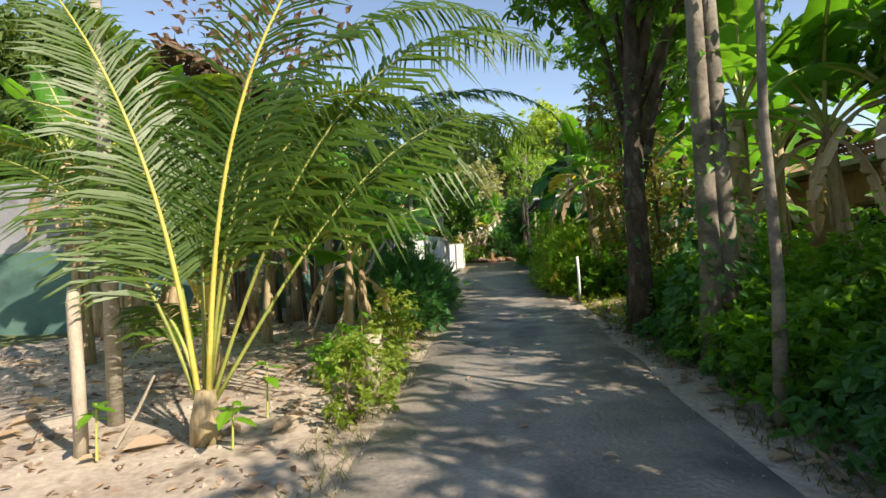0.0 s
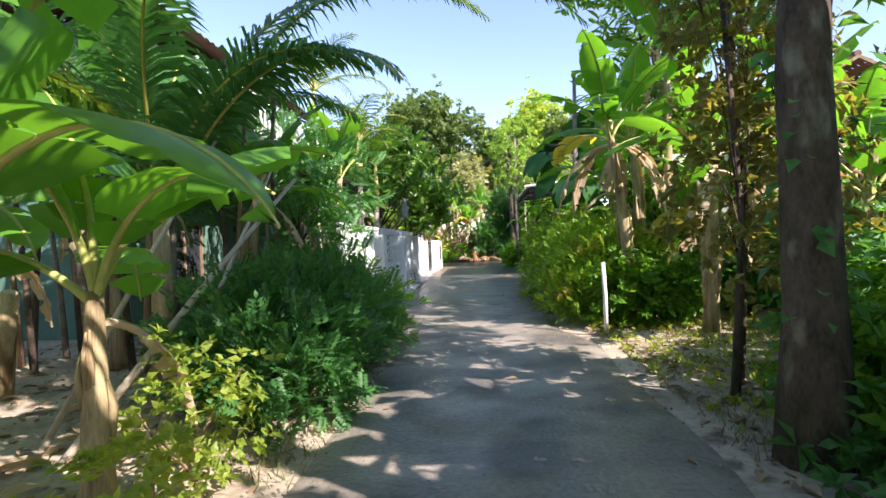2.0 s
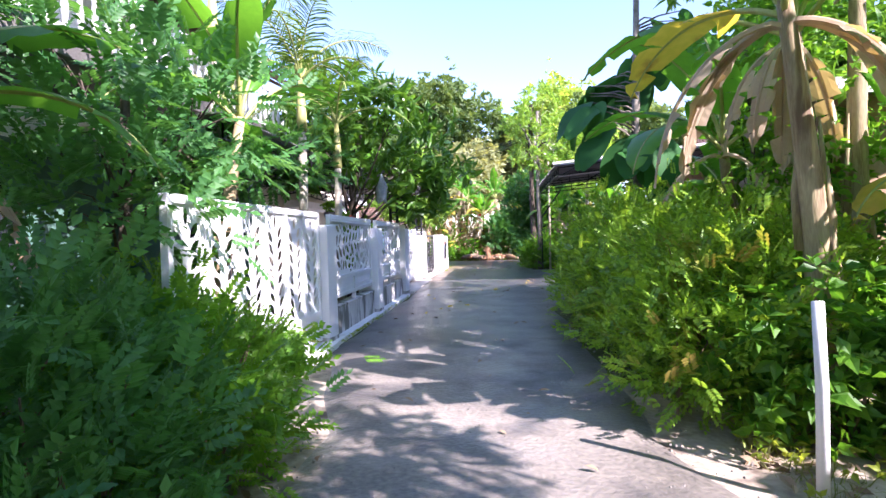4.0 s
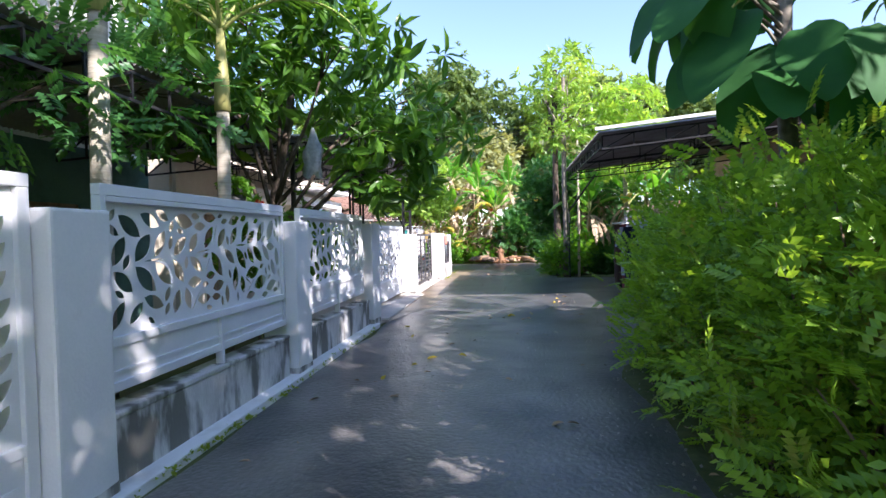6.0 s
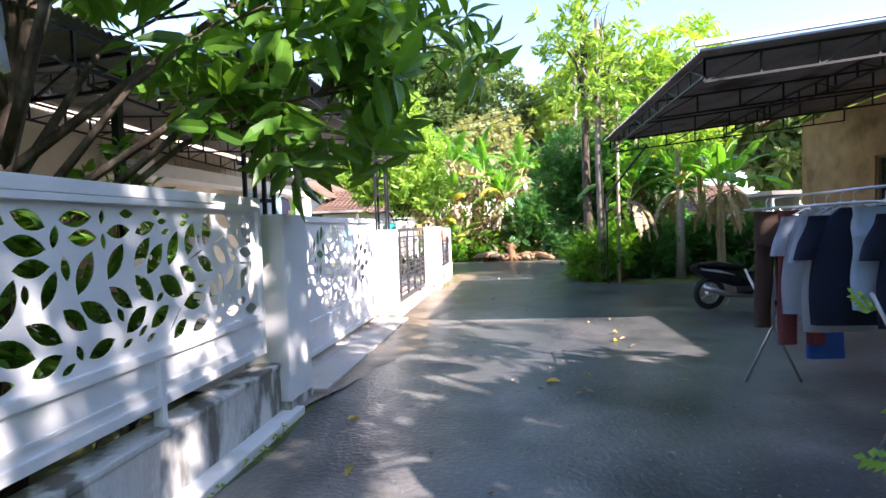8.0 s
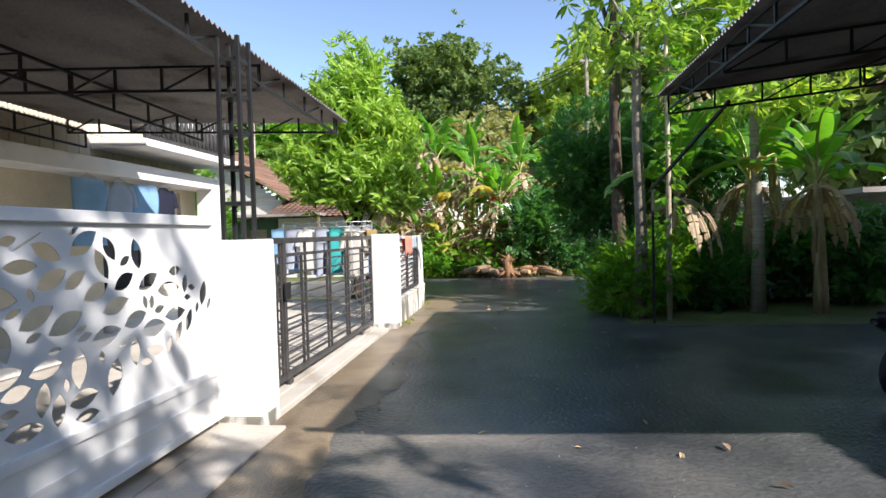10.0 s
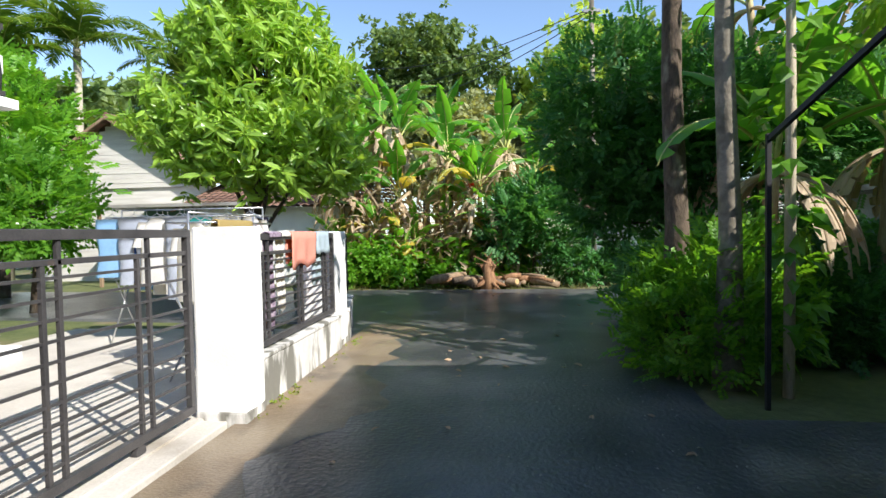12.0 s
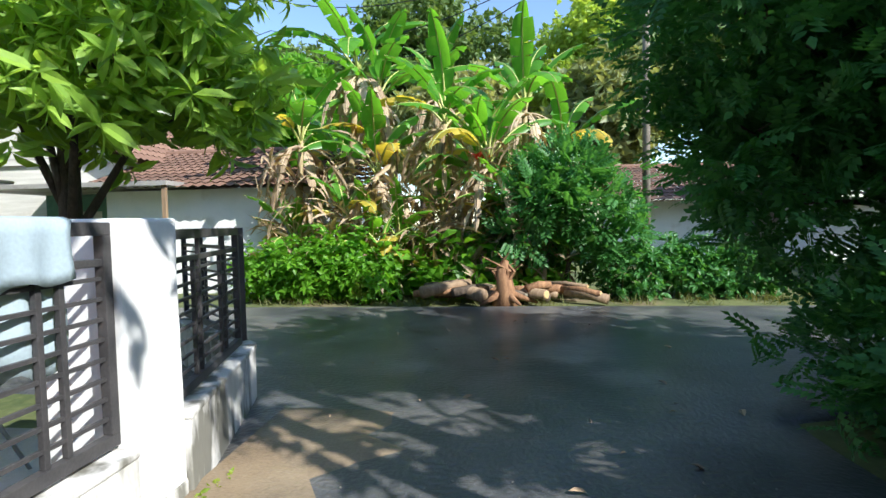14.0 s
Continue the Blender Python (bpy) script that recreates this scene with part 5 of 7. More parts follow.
for i in range(16):
    q = random.Random(3300 + i)
    h = q.uniform(2.4, 4.4)
    dx, dy = q.uniform(-0.35, 0.35), q.uniform(-0.25, 0.25)
    t = thing("bamboo_pole", "slender dark pole standing in the shade of the garden", "pole", (-6.4 + 0.24 * i + q.uniform(-0.1, 0.1), 10.9 + 1.9 * q.random(), 0), group="garden poles")
    mesh("stem", *tube([(0, 0, -0.05), (dx * 0.3, dy * 0.3, h * 0.4), (dx, dy, h)], [0.05, 0.04, 0.022], 7), (BARK, WOOD, BARK_PALE)[i % 3], t, smooth=True)

# feather palms behind the fence
def palm(label, at, height, n, seed, r0=0.075, L=2.0, leaflet=0.5, shaft=0.9, category="palm", m=None, droop=0.6, name="areca_palm", wide=1.0):
    t = thing(name, label, category, at, group="palms")
    mesh("trunk", *tube([(0, 0, -0.05), (0.02, 0, height * 0.5), (0.03, 0.02, height)], [r0 * 1.2, r0, r0 * 0.9], 10), PALM_TRUNK, t, smooth=True)
    if shaft:
        mesh("crownshaft", *tube([(0.03, 0.02, height), (0.03, 0.02, height + shaft * 0.3), (0.03, 0.02, height + shaft)], [r0 * 1.15, r0 * 1.1, r0 * 0.5], 10), CROWNSHAFT, t, "smooth yellow-green crownshaft", smooth=True)
    r = random.Random(seed)
    for i in range(n):
        az = i * 360 / n * 1.0 + r.uniform(-15, 15)
        f = (i * 0.618) % 1
        frond(t, (0.03, 0.02, height + shaft * 0.95), az, 40 + 45 * f, -70 + 60 * f, L * r.uniform(0.85, 1.1), seed * 13 + i, leaflet, 34, 1.1, droop, 0, 0.016, m or COCO, PETIOLE, 0.12, wide=wide)
    return t


palm("slender areca palm with a ringed trunk behind the fence", (-2.95, 18.55, 0), 3.3, 9, 31)
palm("slender areca palm with a ringed trunk behind the fence", (-2.85, 20.15, 0), 2.9, 9, 33, L=1.9, m=MANGO)
palm("leaning palm with feathery fronds over the bushes", (-3.6, 17.0, 0), 4.2, 9, 35, L=2.2)

tree("fence_tree", "leafy fruit tree leaning over the white fence", (-3.1, 21.8, 0), [(0, 0, -0.05), (0.05, 0.05, 1.0), (0.0, 0.1, 2.0), (0.2, 0.3, 3.2), (0.2, 0.5, 4.4)], 0.085,
     ((1.0, 0.9, 3.1, 0.9, 0.9, 0.75), (1.3, 1.6, 2.6, 0.8, 0.7, 0.6), (0.2, 1.7, 3.6, 1.0, 1.0, 0.8), (0.5, 0.4, 4.4, 1.1, 1.2, 0.8), (1.9, 1.6, 2.75, 0.5, 0.5, 0.4), (1.0, -0.3, 3.9, 0.7, 0.7, 0.5), (2.1, 2.4, 3.2, 0.65, 0.7, 0.5), (1.5, 2.2, 3.9, 0.8, 0.8, 0.6), (-0.3, -1.2, 3.6, 1.0, 1.0, 0.7), (0.1, -0.8, 4.5, 1.0, 1.0, 0.7), (-0.9, 0.4, 4.3, 1.0, 1.0, 0.8), (-0.8, -0.2, 3.2, 0.8, 0.9, 0.5)),
     330, MANGO_WHORL, (0.3, 0.46), MANGO, 501, hang=0.6)
bush("ornamental_shrub", "dark leafy shrub behind the white fence", (-3.0, 22.6, 0.03), ((0, 0, 1.3, 0.5, 0.7, 0.7), (0, -1.2, 1.4, 0.5, 0.7, 0.5)), 300, MANGO_WHORL, (0.14, 0.2), MANGO, 505)
t = thing("red_flower", "small red flower head above the fence", "flower", (-2.75, 20.75, 1.6))
mesh("petals", *cloud(((0, 0, 0.3, 0.06, 0.06, 0.05),), 40, KITE, (0.05, 0.08), 77), FLOWER, t)
mesh("stalk", *tube([(0, 0, -1.6), (0.02, 0, -0.5), (0, 0, 0.28)], 0.008, 5), PETIOLE, t)

# hanging bag of film
V, F = [], []
for j in range(9):
    s = j / 8
    for k in range(12):
        a = 2 * math.pi * k / 12
        rr = 0.015 + 0.085 * min(1, s * 2.2) * (1 + 0.3 * math.sin(3 * a + s * 5) + 0.2 * math.sin(7 * a - s * 9))
        V.append((math.cos(a) * rr, math.sin(a) * rr * 0.6, -0.58 * s - (0.05 * math.sin(2 * a) if j == 8 else 0)))
for j in range(8):
    for k in range(12):
        F.append((j * 12 + k, j * 12 + (k + 1) % 12, (j + 1) * 12 + (k + 1) % 12, (j + 1) * 12 + k))
bag = tagged(mesh("plastic_bag", V, F, BAG, smooth=True), "crumpled pale plastic bag hanging in the tree", "bag")
bag.location = (-2.12, 20.95, 2.85)

# ---- far side of the yard ----
tree("avocado_tree", "large leafy tree with glossy drooping leaves beside the corner", (-4.2, 37.25, 0), [(0, 0, -0.05), (0.03, 0, 1.2), (0.0, 0.05, 2.2), (0.05, 0, 3.6), (0.1, 0, 5.4)], 0.11,
     ((0, 0, 3.2, 1.3, 1.3, 0.9), (0.9, -0.5, 3.0, 0.8, 0.8, 0.75), (1.2, 0.4, 2.75, 0.7, 0.7, 0.5), (-0.9, -0.2, 3.4, 0.9, 0.9, 0.8), (0.3, 0.0, 4.5, 1.1, 1.1, 0.9), (0.2, -0.2, 5.6, 0.75, 0.75, 0.8), (1.1, 0.3, 4.2, 0.6, 0.7, 0.6), (-0.6, 0.3, 5.0, 0.8, 0.8, 0.7)),
     1750, MANGO_WHORL, (0.2, 0.32), CACAO, 511, hang=0.9, shell=(0.35, 1.1))
tree("yard_tree", "small bright green tree beside the white house", (-9.6, 38.4, 0), [(0, 0, -0.05), (0.1, 0, 1.0), (0, 0, 2.2), (0, 0, 3.2)], 0.08,
     ((0, 0, 2.2, 0.9, 0.9, 0.8), (0.5, -0.3, 1.9, 0.7, 0.7, 0.6), (-0.6, 0, 2.8, 0.8, 0.8, 0.6)), 700, SPRIG, (0.3, 0.5), BUSH, 513)
tree("yard_tree", "leafy green tree behind the yard", (-13.0, 41.0, 0), [(0, 0, -0.05), (0.1, 0, 1.6), (0, 0, 3.2), (0, 0, 5)], 0.12,
     ((0, 0, 4.4, 1.8, 1.6, 1.3), (1.0, -0.3, 3.6, 1.2, 1.2, 1.0), (-0.9, 0, 5.6, 1.4, 1.4, 1.2)), 900, SPRIG, (0.4, 0.7), BUSH, 514)

# ---- banana grove across the junction ----
r_ = random.Random(5)
spots = [(-4.9, 44.4, 3.6), (-4.0, 45.2, 4.0), (-3.3, 44.2, 3.3), (-2.6, 45.5, 3.9), (-2.0, 44.3, 3.5), (-1.3, 45.2, 3.6), (-0.5, 44.2, 2.9), (0.2, 44.9, 3.1), (-3.9, 46.8, 3.8), (-1.8, 47.0, 4.3), (0.9, 46.2, 3.0), (-5.6, 46.4, 3.2)]
for i, (x, y, h) in enumerate(spots):
    banana("tall banana plant in the grove, dry leaves hanging", (x, y, 0), h * (0.95, 1.3, 0.8, 1.15, 1.05, 0.7)[i % 6], 8, 60 + i, 2.3, 0.6, (r_.uniform(-0.6, 0.6), r_.uniform(-0.5, 0.2)), 11, 2 if i % 2 == 0 else 0, "banana grove", 0.1, 50, torn=0.95)
for i in range(9):
    q = random.Random(1200 + i)
    banana("low banana sucker with withered leaves in the grove", (-5.2 + 0.72 * i + q.uniform(-0.2, 0.2), 43.7 + q.uniform(-0.1, 0.9), 0), q.uniform(0.8, 1.8), 6, 300 + i, 1.5, 0.42, (q.uniform(-0.2, 0.2), 0), 6, i % 3, "banana grove", 0.07, 45)
banana("small banana plant with bright yellow-green leaves", (-2.7, 43.3, 0), 0.9, 6, 90, 1.1, 0.34, (0, 0), 2, 2, "banana grove", 0.06)
bush("grove_shrub", "bright green shrub at the grove's edge", (-4.1, 43.2, 0), ((0, 0, 0.6, 0.9, 0.6, 0.65), (1.0, 0, 0.55, 0.8, 0.6, 0.6), (-1.0, 0.2, 0.5, 0.7, 0.6, 0.55)), 1100, SMALL, (0.12, 0.22), BUSH, 521, group="grove shrubs")
tree("cassava_shrub", "dark green cassava shrub beside the felled trunks", (0.95, 43.5, 0), [(0, 0, -0.05), (0.05, 0, 0.8), (0, 0, 1.7)], 0.05,
     ((-0.4, 0, 1.9, 0.75, 0.7, 0.75), (0.5, 0, 1.7, 0.75, 0.6, 0.75), (0.05, 0, 2.4, 0.6, 0.6, 0.55), (-0.8, 0, 1.3, 0.5, 0.5, 0.5), (0.9, 0.1, 1.2, 0.5, 0.5, 0.45)), 1300, SPRIG, (0.25, 0.42), BUSH_DARK, 523, "shrub")
bush("grove_shrub", "low dark shrub at the junction", (2.2, 43.4, 0), ((0, 0, 0.5, 0.8, 0.5, 0.55), (1.1, 0.2, 0.5, 0.7, 0.5, 0.55), (2.0, 0.1, 0.45, 0.8, 0.5, 0.5)), 900, SMALL, (0.12, 0.22), BUSH_DARK, 525, group="grove shrubs")
for i in range(24):
    q = random.Random(700 + i)
    L = q.uniform(0.35, 1.2)
    a = q.uniform(-0.9, 0.9) + (3.14 if i % 2 else 0)
    c = Vector((-1.6 + 2.8 * i / 23, 42.75 + q.uniform(-0.2, 0.4), q.uniform(0.06, 0.32)))
    d = Vector((math.cos(a), math.sin(a), q.uniform(-0.1, 0.15))) * L / 2
    rr = q.uniform(0.04, 0.12)
    t = thing("felled_trunk", "felled weathered trunk piece lying in a heap", "log", c, group="felled trunks")
    mesh("log", *tube([-d, d * 0.1 + Vector((0, 0, 0.03)), d], [rr * 1.1, rr, rr * 0.8], 9), (BARK, ROOTWOOD, WOOD)[i % 3], t, smooth=True)
    mesh("cut_end", *tube([d, d * 1.02], [rr * 0.72, rr * 0.6], 9), CUTWOOD, t, "pale orange cut end")
st = thing("tree_stump", "splintered reddish stump among the felled trunks", "stump", (-0.28, 42.55, 0))
mesh("stump", *tube([(0, 0, -0.1), (0.02, 0, 0.3), (-0.03, 0, 0.62), (0.06, 0, 0.8)], [0.26, 0.17, 0.13, 0.03], 9), ROOTWOOD, st, smooth=True)
for k in range(5):
    a = k * 1.3
    mesh("root", *tube([(0, 0, 0.25), (math.cos(a) * 0.3, math.sin(a) * 0.2, 0.12), (math.cos(a) * 0.6, math.sin(a) * 0.35, 0.02)], [0.09, 0.06, 0.02], 6), ROOTWOOD, st, smooth=True)
for k in range(7):
    q = random.Random(1700 + k)
    mesh("splinter", *tube([(q.uniform(-0.1, 0.1), q.uniform(-0.08, 0.08), 0.3), (q.uniform(-0.2, 0.2), q.uniform(-0.1, 0.1), 0.6), (q.uniform(-0.4, 0.4), q.uniform(-0.2, 0.2), q.uniform(0.6, 0.95))], [0.06, 0.04, 0.008], 5), ROOTWOOD, st)

# ---- right side of the lane ----
def vine_leaves(parent, h, r0, n, seed, size=(0.14, 0.24), m=MANGO):
    r = np.random.default_rng(seed)
    a = r.uniform(0, 6.28, n)
    z = r.uniform(0.3, h, n)
    P = np.stack([np.cos(a) * r0, np.sin(a) * r0, z], 1)
    D = np.stack([np.cos(a), np.sin(a), r.uniform(-0.9, 0.2, n)], 1)
    Vv, Ff = scatter(*BROAD, frame_from(D, np.tile(np.array([[0, 0, 1.0]]), (n, 1)) + r.normal(0, 0.3, (n, 3))), P, r.uniform(*size, n))
    mesh("climbing_leaves", Vv, Ff, m, parent, "broad climbing vine leaves")


# crown clumps above 7 m are added out of view to shade the garden
tr = tree("roadside_tree", "thick dark-barked tree at the lane's edge", (2.26, 8.6, 0), [(0, 0, -0.1), (0.02, 0, 1.0), (0, 0.02, 2.5), (0.05, 0, 4.2), (0.1, 0, 6.5)], 0.2,
     ((0.6, -0.6, 7.2, 1.8, 1.8, 1.0), (1.8, -1.6, 7.4, 1.6, 1.6, 1.0), (-0.4, 0.6, 7.6, 1.4, 1.4, 0.9), (0.3, 0, 5.6, 1.6, 1.8, 1.0), (1.5, -1.0, 6.2, 1.6, 1.6, 1.1), (-0.8, 1.0, 6.4, 1.2, 1.4, 0.9), (1.4, 1.6, 5.0, 1.3, 1.3, 0.9)), 1250, MANGO_WHORL, (0.24, 0.36), MANGO, 531)
t2 = tree("roadside_tree", "twin-stemmed pale-barked tree at the lane's edge", (2.42, 6.2, 0), [(0, 0, -0.1), (0, 0, 1.2), (-0.03, 0, 2.6), (-0.06, 0, 4.5), (0, 0, 6.3)], 0.13,
     ((0.2, 0, 6.7, 0.9, 0.9, 0.6), (0.9, 1.0, 6.2, 0.8, 0.8, 0.6)), 220, MANGO_WHORL, (0.24, 0.36), MANGO, 533, barkmat=BARK_PALE)
mesh("second_stem", *tube([(0.2, 0.05, -0.1), (0.2, 0.03, 1.2), (0.15, 0.02, 2.6), (0.1, 0, 4.6)], [0.15, 0.11, 0.1, 0.07], 9), BARK_PALE, t2, smooth=True)
vine_leaves(tr, 4.2, 0.2, 130, 26, (0.09, 0.17), BUSH_DARK)
vine_leaves(t2, 1.9, 0.4, 260, 6, (0.1, 0.18), BUSH_DARK)
vine_leaves(t2, 5.0, 0.3, 160, 16, (0.1, 0.19), MANGO)
t3 = tree("slender_tree", "slender pale trunk at the lane's edge", (2.15, 4.3, 0), [(0, 0, -0.05), (0.02, 0, 1.2), (-0.03, 0, 2.4), (0, 0, 4.2)], 0.05,
     ((0.2, 0.2, 4.4, 0.5, 0.5, 0.4),), 70, MANGO_WHORL, (0.24, 0.36), MANGO, 535, barkmat=BARK_PALE)
# trees added for their shadows on lane and fence; most stand out of view
for i, (x, y, h, s) in enumerate(((4.5, 2.2, 2.7, 1.05), (6.6, -0.8, 6.6, 1.9), (6.9, 1.9, 6.4, 2.1), (5.8, 5.8, 4.4, 1.6), (4.8, -1.0, 2.9, 1.3), (5.6, 16.2, 10.6, 2.3), (5.2, 20.1, 11.0, 2.2), (5.2, 13.4, 10.4, 1.8))):
    tree("shade_tree", "leafy tree added to shade the lane", (x, y, 0), [(0, 0, -0.1), (0.05, 0, h * 0.35), (0, 0.05, h * 0.7), (0.1, 0, h)], 0.14,
         ((0, 0, h * 0.75, s * 0.8, s * 0.8, s * 0.5), (s * 0.6, -s * 0.3, h * 0.9, s * 0.7, s * 0.7, s * 0.45), (-s * 0.6, s * 0.2, h * 0.85, s * 0.65, s * 0.65, s * 0.45), (0.1, s * 0.5, h * 0.62, s * 0.6, s * 0.6, s * 0.4), (0.1, -s * 0.6, h * 0.7, s * 0.6, s * 0.6, s * 0.4)),
         520 if h < 5 else 170 if h < 8 else 300, MANGO_WHORL, (0.3, 0.45), MANGO, 540 + i, group="shade trees")

for i, (x, y, h, L, w, lean, dead, yel) in enumerate((
        (3.6, 13.25, 2.55, 2.2, 0.8, (0.1, 0.0), 2, 0), (2.75, 14.3, 3.2, 2.1, 0.65, (-0.3, 0.0), 7, 1), (3.3, 15.3, 3.4, 2.2, 0.65, (-0.2, 0.1), 5, 0), (4.4, 15.2, 1.8, 1.9, 0.6, (0.2, 0.0), 5, 1), (6.4, 12.6, 2.6, 2.1, 0.6, (0, 0), 5, 0), (6.6, 14.6, 2.6, 2.1, 0.6, (0, 0), 5, 0), (5.0, 12.2, 1.9, 1.9, 0.6, (0.1, -0.1), 4, 0), (3.5, 7.7, 3.3, 2.1, 0.65, (0.1, 0.2), 3, 0), (4.7, 6.0, 3.0, 2.1, 0.65, (-0.3, 0.2), 3, 0),
        (5.4, 14.0, 2.8, 2.1, 0.65, (0.1, 0.2), 3, 0), (4.3, 8.4, 2.8, 2.0, 0.62, (0.1, 0.1), 3, 0), (4.2, 6.6, 2.7, 2.1, 0.62, (-0.2, 0.1), 3, 0), (3.4, 17.2, 2.6, 2.1, 0.65, (-0.3, -0.2), 2, 0), (3.9, 15.8, 5.0, 2.4, 0.75, (0.1, 0.1), 3, 0),
        (3.8, 18.3, 1.8, 1.9, 0.6, (0.0, 0), 3, 0))):
    banana("banana plant with broad leaves behind the roadside bushes" if dead < 4 else "banana plant with many withered brown leaves", (x, y, 0), h, 8, 110 + i, L, w, lean, dead, yel, "lane bananas", 0.1)
def broad_leaf(length, width, seed):
    """A large oval leaf with a raised midrib and wavy edges, along +y."""
    r = random.Random(seed)
    V, F = [], []
    n = 9
    ph = r.uniform(0, 6)
    for j in range(n + 1):
        q = j / n
        w = width * 0.5 * max(0.0, math.sin(math.pi * (0.04 + 0.94 * q) ** 0.85)) ** 0.62
        z = -0.28 * length * q * q
        for k in (-1, -0.5, 0, 0.5, 1):
            V.append((k * w, q * length, z + 0.12 * w * abs(k) + 0.035 * math.sin(7 * q + ph + k) * abs(k)))
    for j in range(n):
        for k in range(4):
            o = j * 5 + k
            F.append((o, o + 1, o + 6, o + 5))
    return V, F


teak = thing("broadleaf_tree", "slender pale tree with very large dark oval leaves over the hedge", "tree", (3.0, 20.45, 0))
mesh("trunk", *tube([(0, 0, -0.1), (0.02, 0, 1.6), (-0.04, 0.03, 3.4), (0.02, 0.05, 6.2)], [0.11, 0.09, 0.08, 0.05], 10), BARK_PALE, teak, smooth=True)
for i in range(44):
    q = random.Random(4100 + i)
    h = 1.95 + 3.6 * ((i * 0.618) % 1)
    az = i * 137.5 + q.uniform(-20, 20)
    reach = q.uniform(0.25, 1.05)
    d = Vector((math.cos(radians(az)), math.sin(radians(az)), 0))
    foot = Vector((0, 0.03, h))
    tip = foot + d * reach + Vector((0, 0, 0.3 * reach))
    lf = mesh("leaf", *broad_leaf(q.uniform(0.75, 1.1), q.uniform(0.5, 0.68), 4200 + i), TEAK, teak, smooth=True)
    lf.matrix_basis = pose(*tip, q.uniform(-72, -25), q.uniform(-25, 25), az - 90)
    mesh("twig", *tube([foot, foot.lerp(tip, 0.5) + Vector((0, 0, 0.06)), tip], [0.022, 0.016, 0.01], 5), BARK_PALE, teak, smooth=True)
for i, (x, y, h) in enumerate(((3.0, 34.9, 2.3), (4.6, 35.3, 2.6), (5.4, 34.2, 2.4), (3.9, 36.6, 2.9), (6.6, 36.0, 2.6), (5.7, 36.3, 5.2), (4.7, 38.0, 5.4))):
    banana("banana plant with tall withered leaves beside the canopy", (x, y, 0), h, 7, 140 + i, 2.0, 0.55, (0.2 - 0.1 * i, 0.1), 7, 1 if i == 1 else 0, "canopy bananas", 0.1, 45)

# unseen tree, added only to keep the sun off the forecourt
tree("house_tree", "dense dark tree added out of view to shade the forecourt", (6.2, 20.2, 0), [(0, 0, -0.1), (0.05, 0, 1.4), (0, 0.05, 2.8), (0.1, 0, 4.6)], 0.13,
     ((0, 0, 3.6, 1.5, 1.3, 1.0), (-0.9, -0.5, 2.6, 0.9, 0.9, 0.7), (0.6, 0.5, 4.6, 1.3, 1.2, 0.8), (-0.3, 0.7, 2.9, 1.0, 0.8, 0.8), (-0.6, -0.2, 4.6, 1.1, 1.1, 0.8)), 900, MANGO_WHORL, (0.3, 0.44), MANGO, 548)

post = thing("marker_post", "thin white painted marker post in the verge", "post", (2.0, 13.1, 0))
mesh("post_shaft", *tube([(0, 0, -0.1), (0.0, 0, 0.6), (-0.02, 0, 1.08)], [0.034, 0.033, 0.032], 8), PAINT, post, smooth=True)
for i, (y, h, w) in enumerate(((14.9, 1.4, 0.8), (16.2, 1.55, 0.85), (17.5, 1.7, 0.9), (18.8, 1.8, 0.95), (20.0, 1.75, 0.95), (21.1, 1.5, 0.85))):
    x = 2.3 + 0.12 * (i % 2) + (0.15 if i > 3 else 0)
    bush("hedge_bush", "tall bright green hedge bush with fine leaflets", (x, y, 0),
         ((0, 0, h * 0.5, w, 0.95, h * 0.52), (-0.45, -0.35, h * 0.32, 0.6, 0.7, h * 0.36), (0.6, 0.3, h * 0.62, 0.8, 0.8, h * 0.5), (-0.2, 0.35, h * 0.78, 0.6, 0.6, h * 0.33)), 2600, SPRIG, (0.1, 0.22), HEDGE, 600 + i, 8, group="hedge bushes")
for i, (x, y, h) in enumerate(((2.7, 3.2, 0.7), (2.6, 5.0, 0.7), (2.9, 7.3, 0.75), (3.6, 5.6, 1.2), (3.4, 3.6, 1.2), (4.4, 4.6, 1.6), (3.1, 1.6, 1.0), (5.9, 12.6, 1.6), (4.9, 15.4, 1.5), (5.6, 8.0, 1.6), (3.6, 16.4, 1.6), (3.0, 8.9, 0.9), (3.5, 9.9, 1.2), (3.9, 8.2, 1.3), (4.3, 10.6, 1.5), (2.9, 6.2, 0.8))):
    bush("verge_bush", "shaded undergrowth of small green leaves on the verge", (x, y, 0), ((0, 0, h * 0.5, 0.6, 0.8, h * 0.55), (0.6, 0.4, h * 0.6, 0.6, 0.7, h * 0.6)), 640, SMALL, (0.09, 0.17), BUSH if i % 2 else BUSH_DARK, 620 + i, 6, group="verge bushes")
bush("verge_bush", "green shrub behind the marker post", (2.6, 14.0, 0), ((0, 0, 0.5, 0.7, 0.5, 0.55), (0.8, 0.1, 0.5, 0.6, 0.5, 0.5)), 700, SMALL, (0.1, 0.18), BUSH, 640)

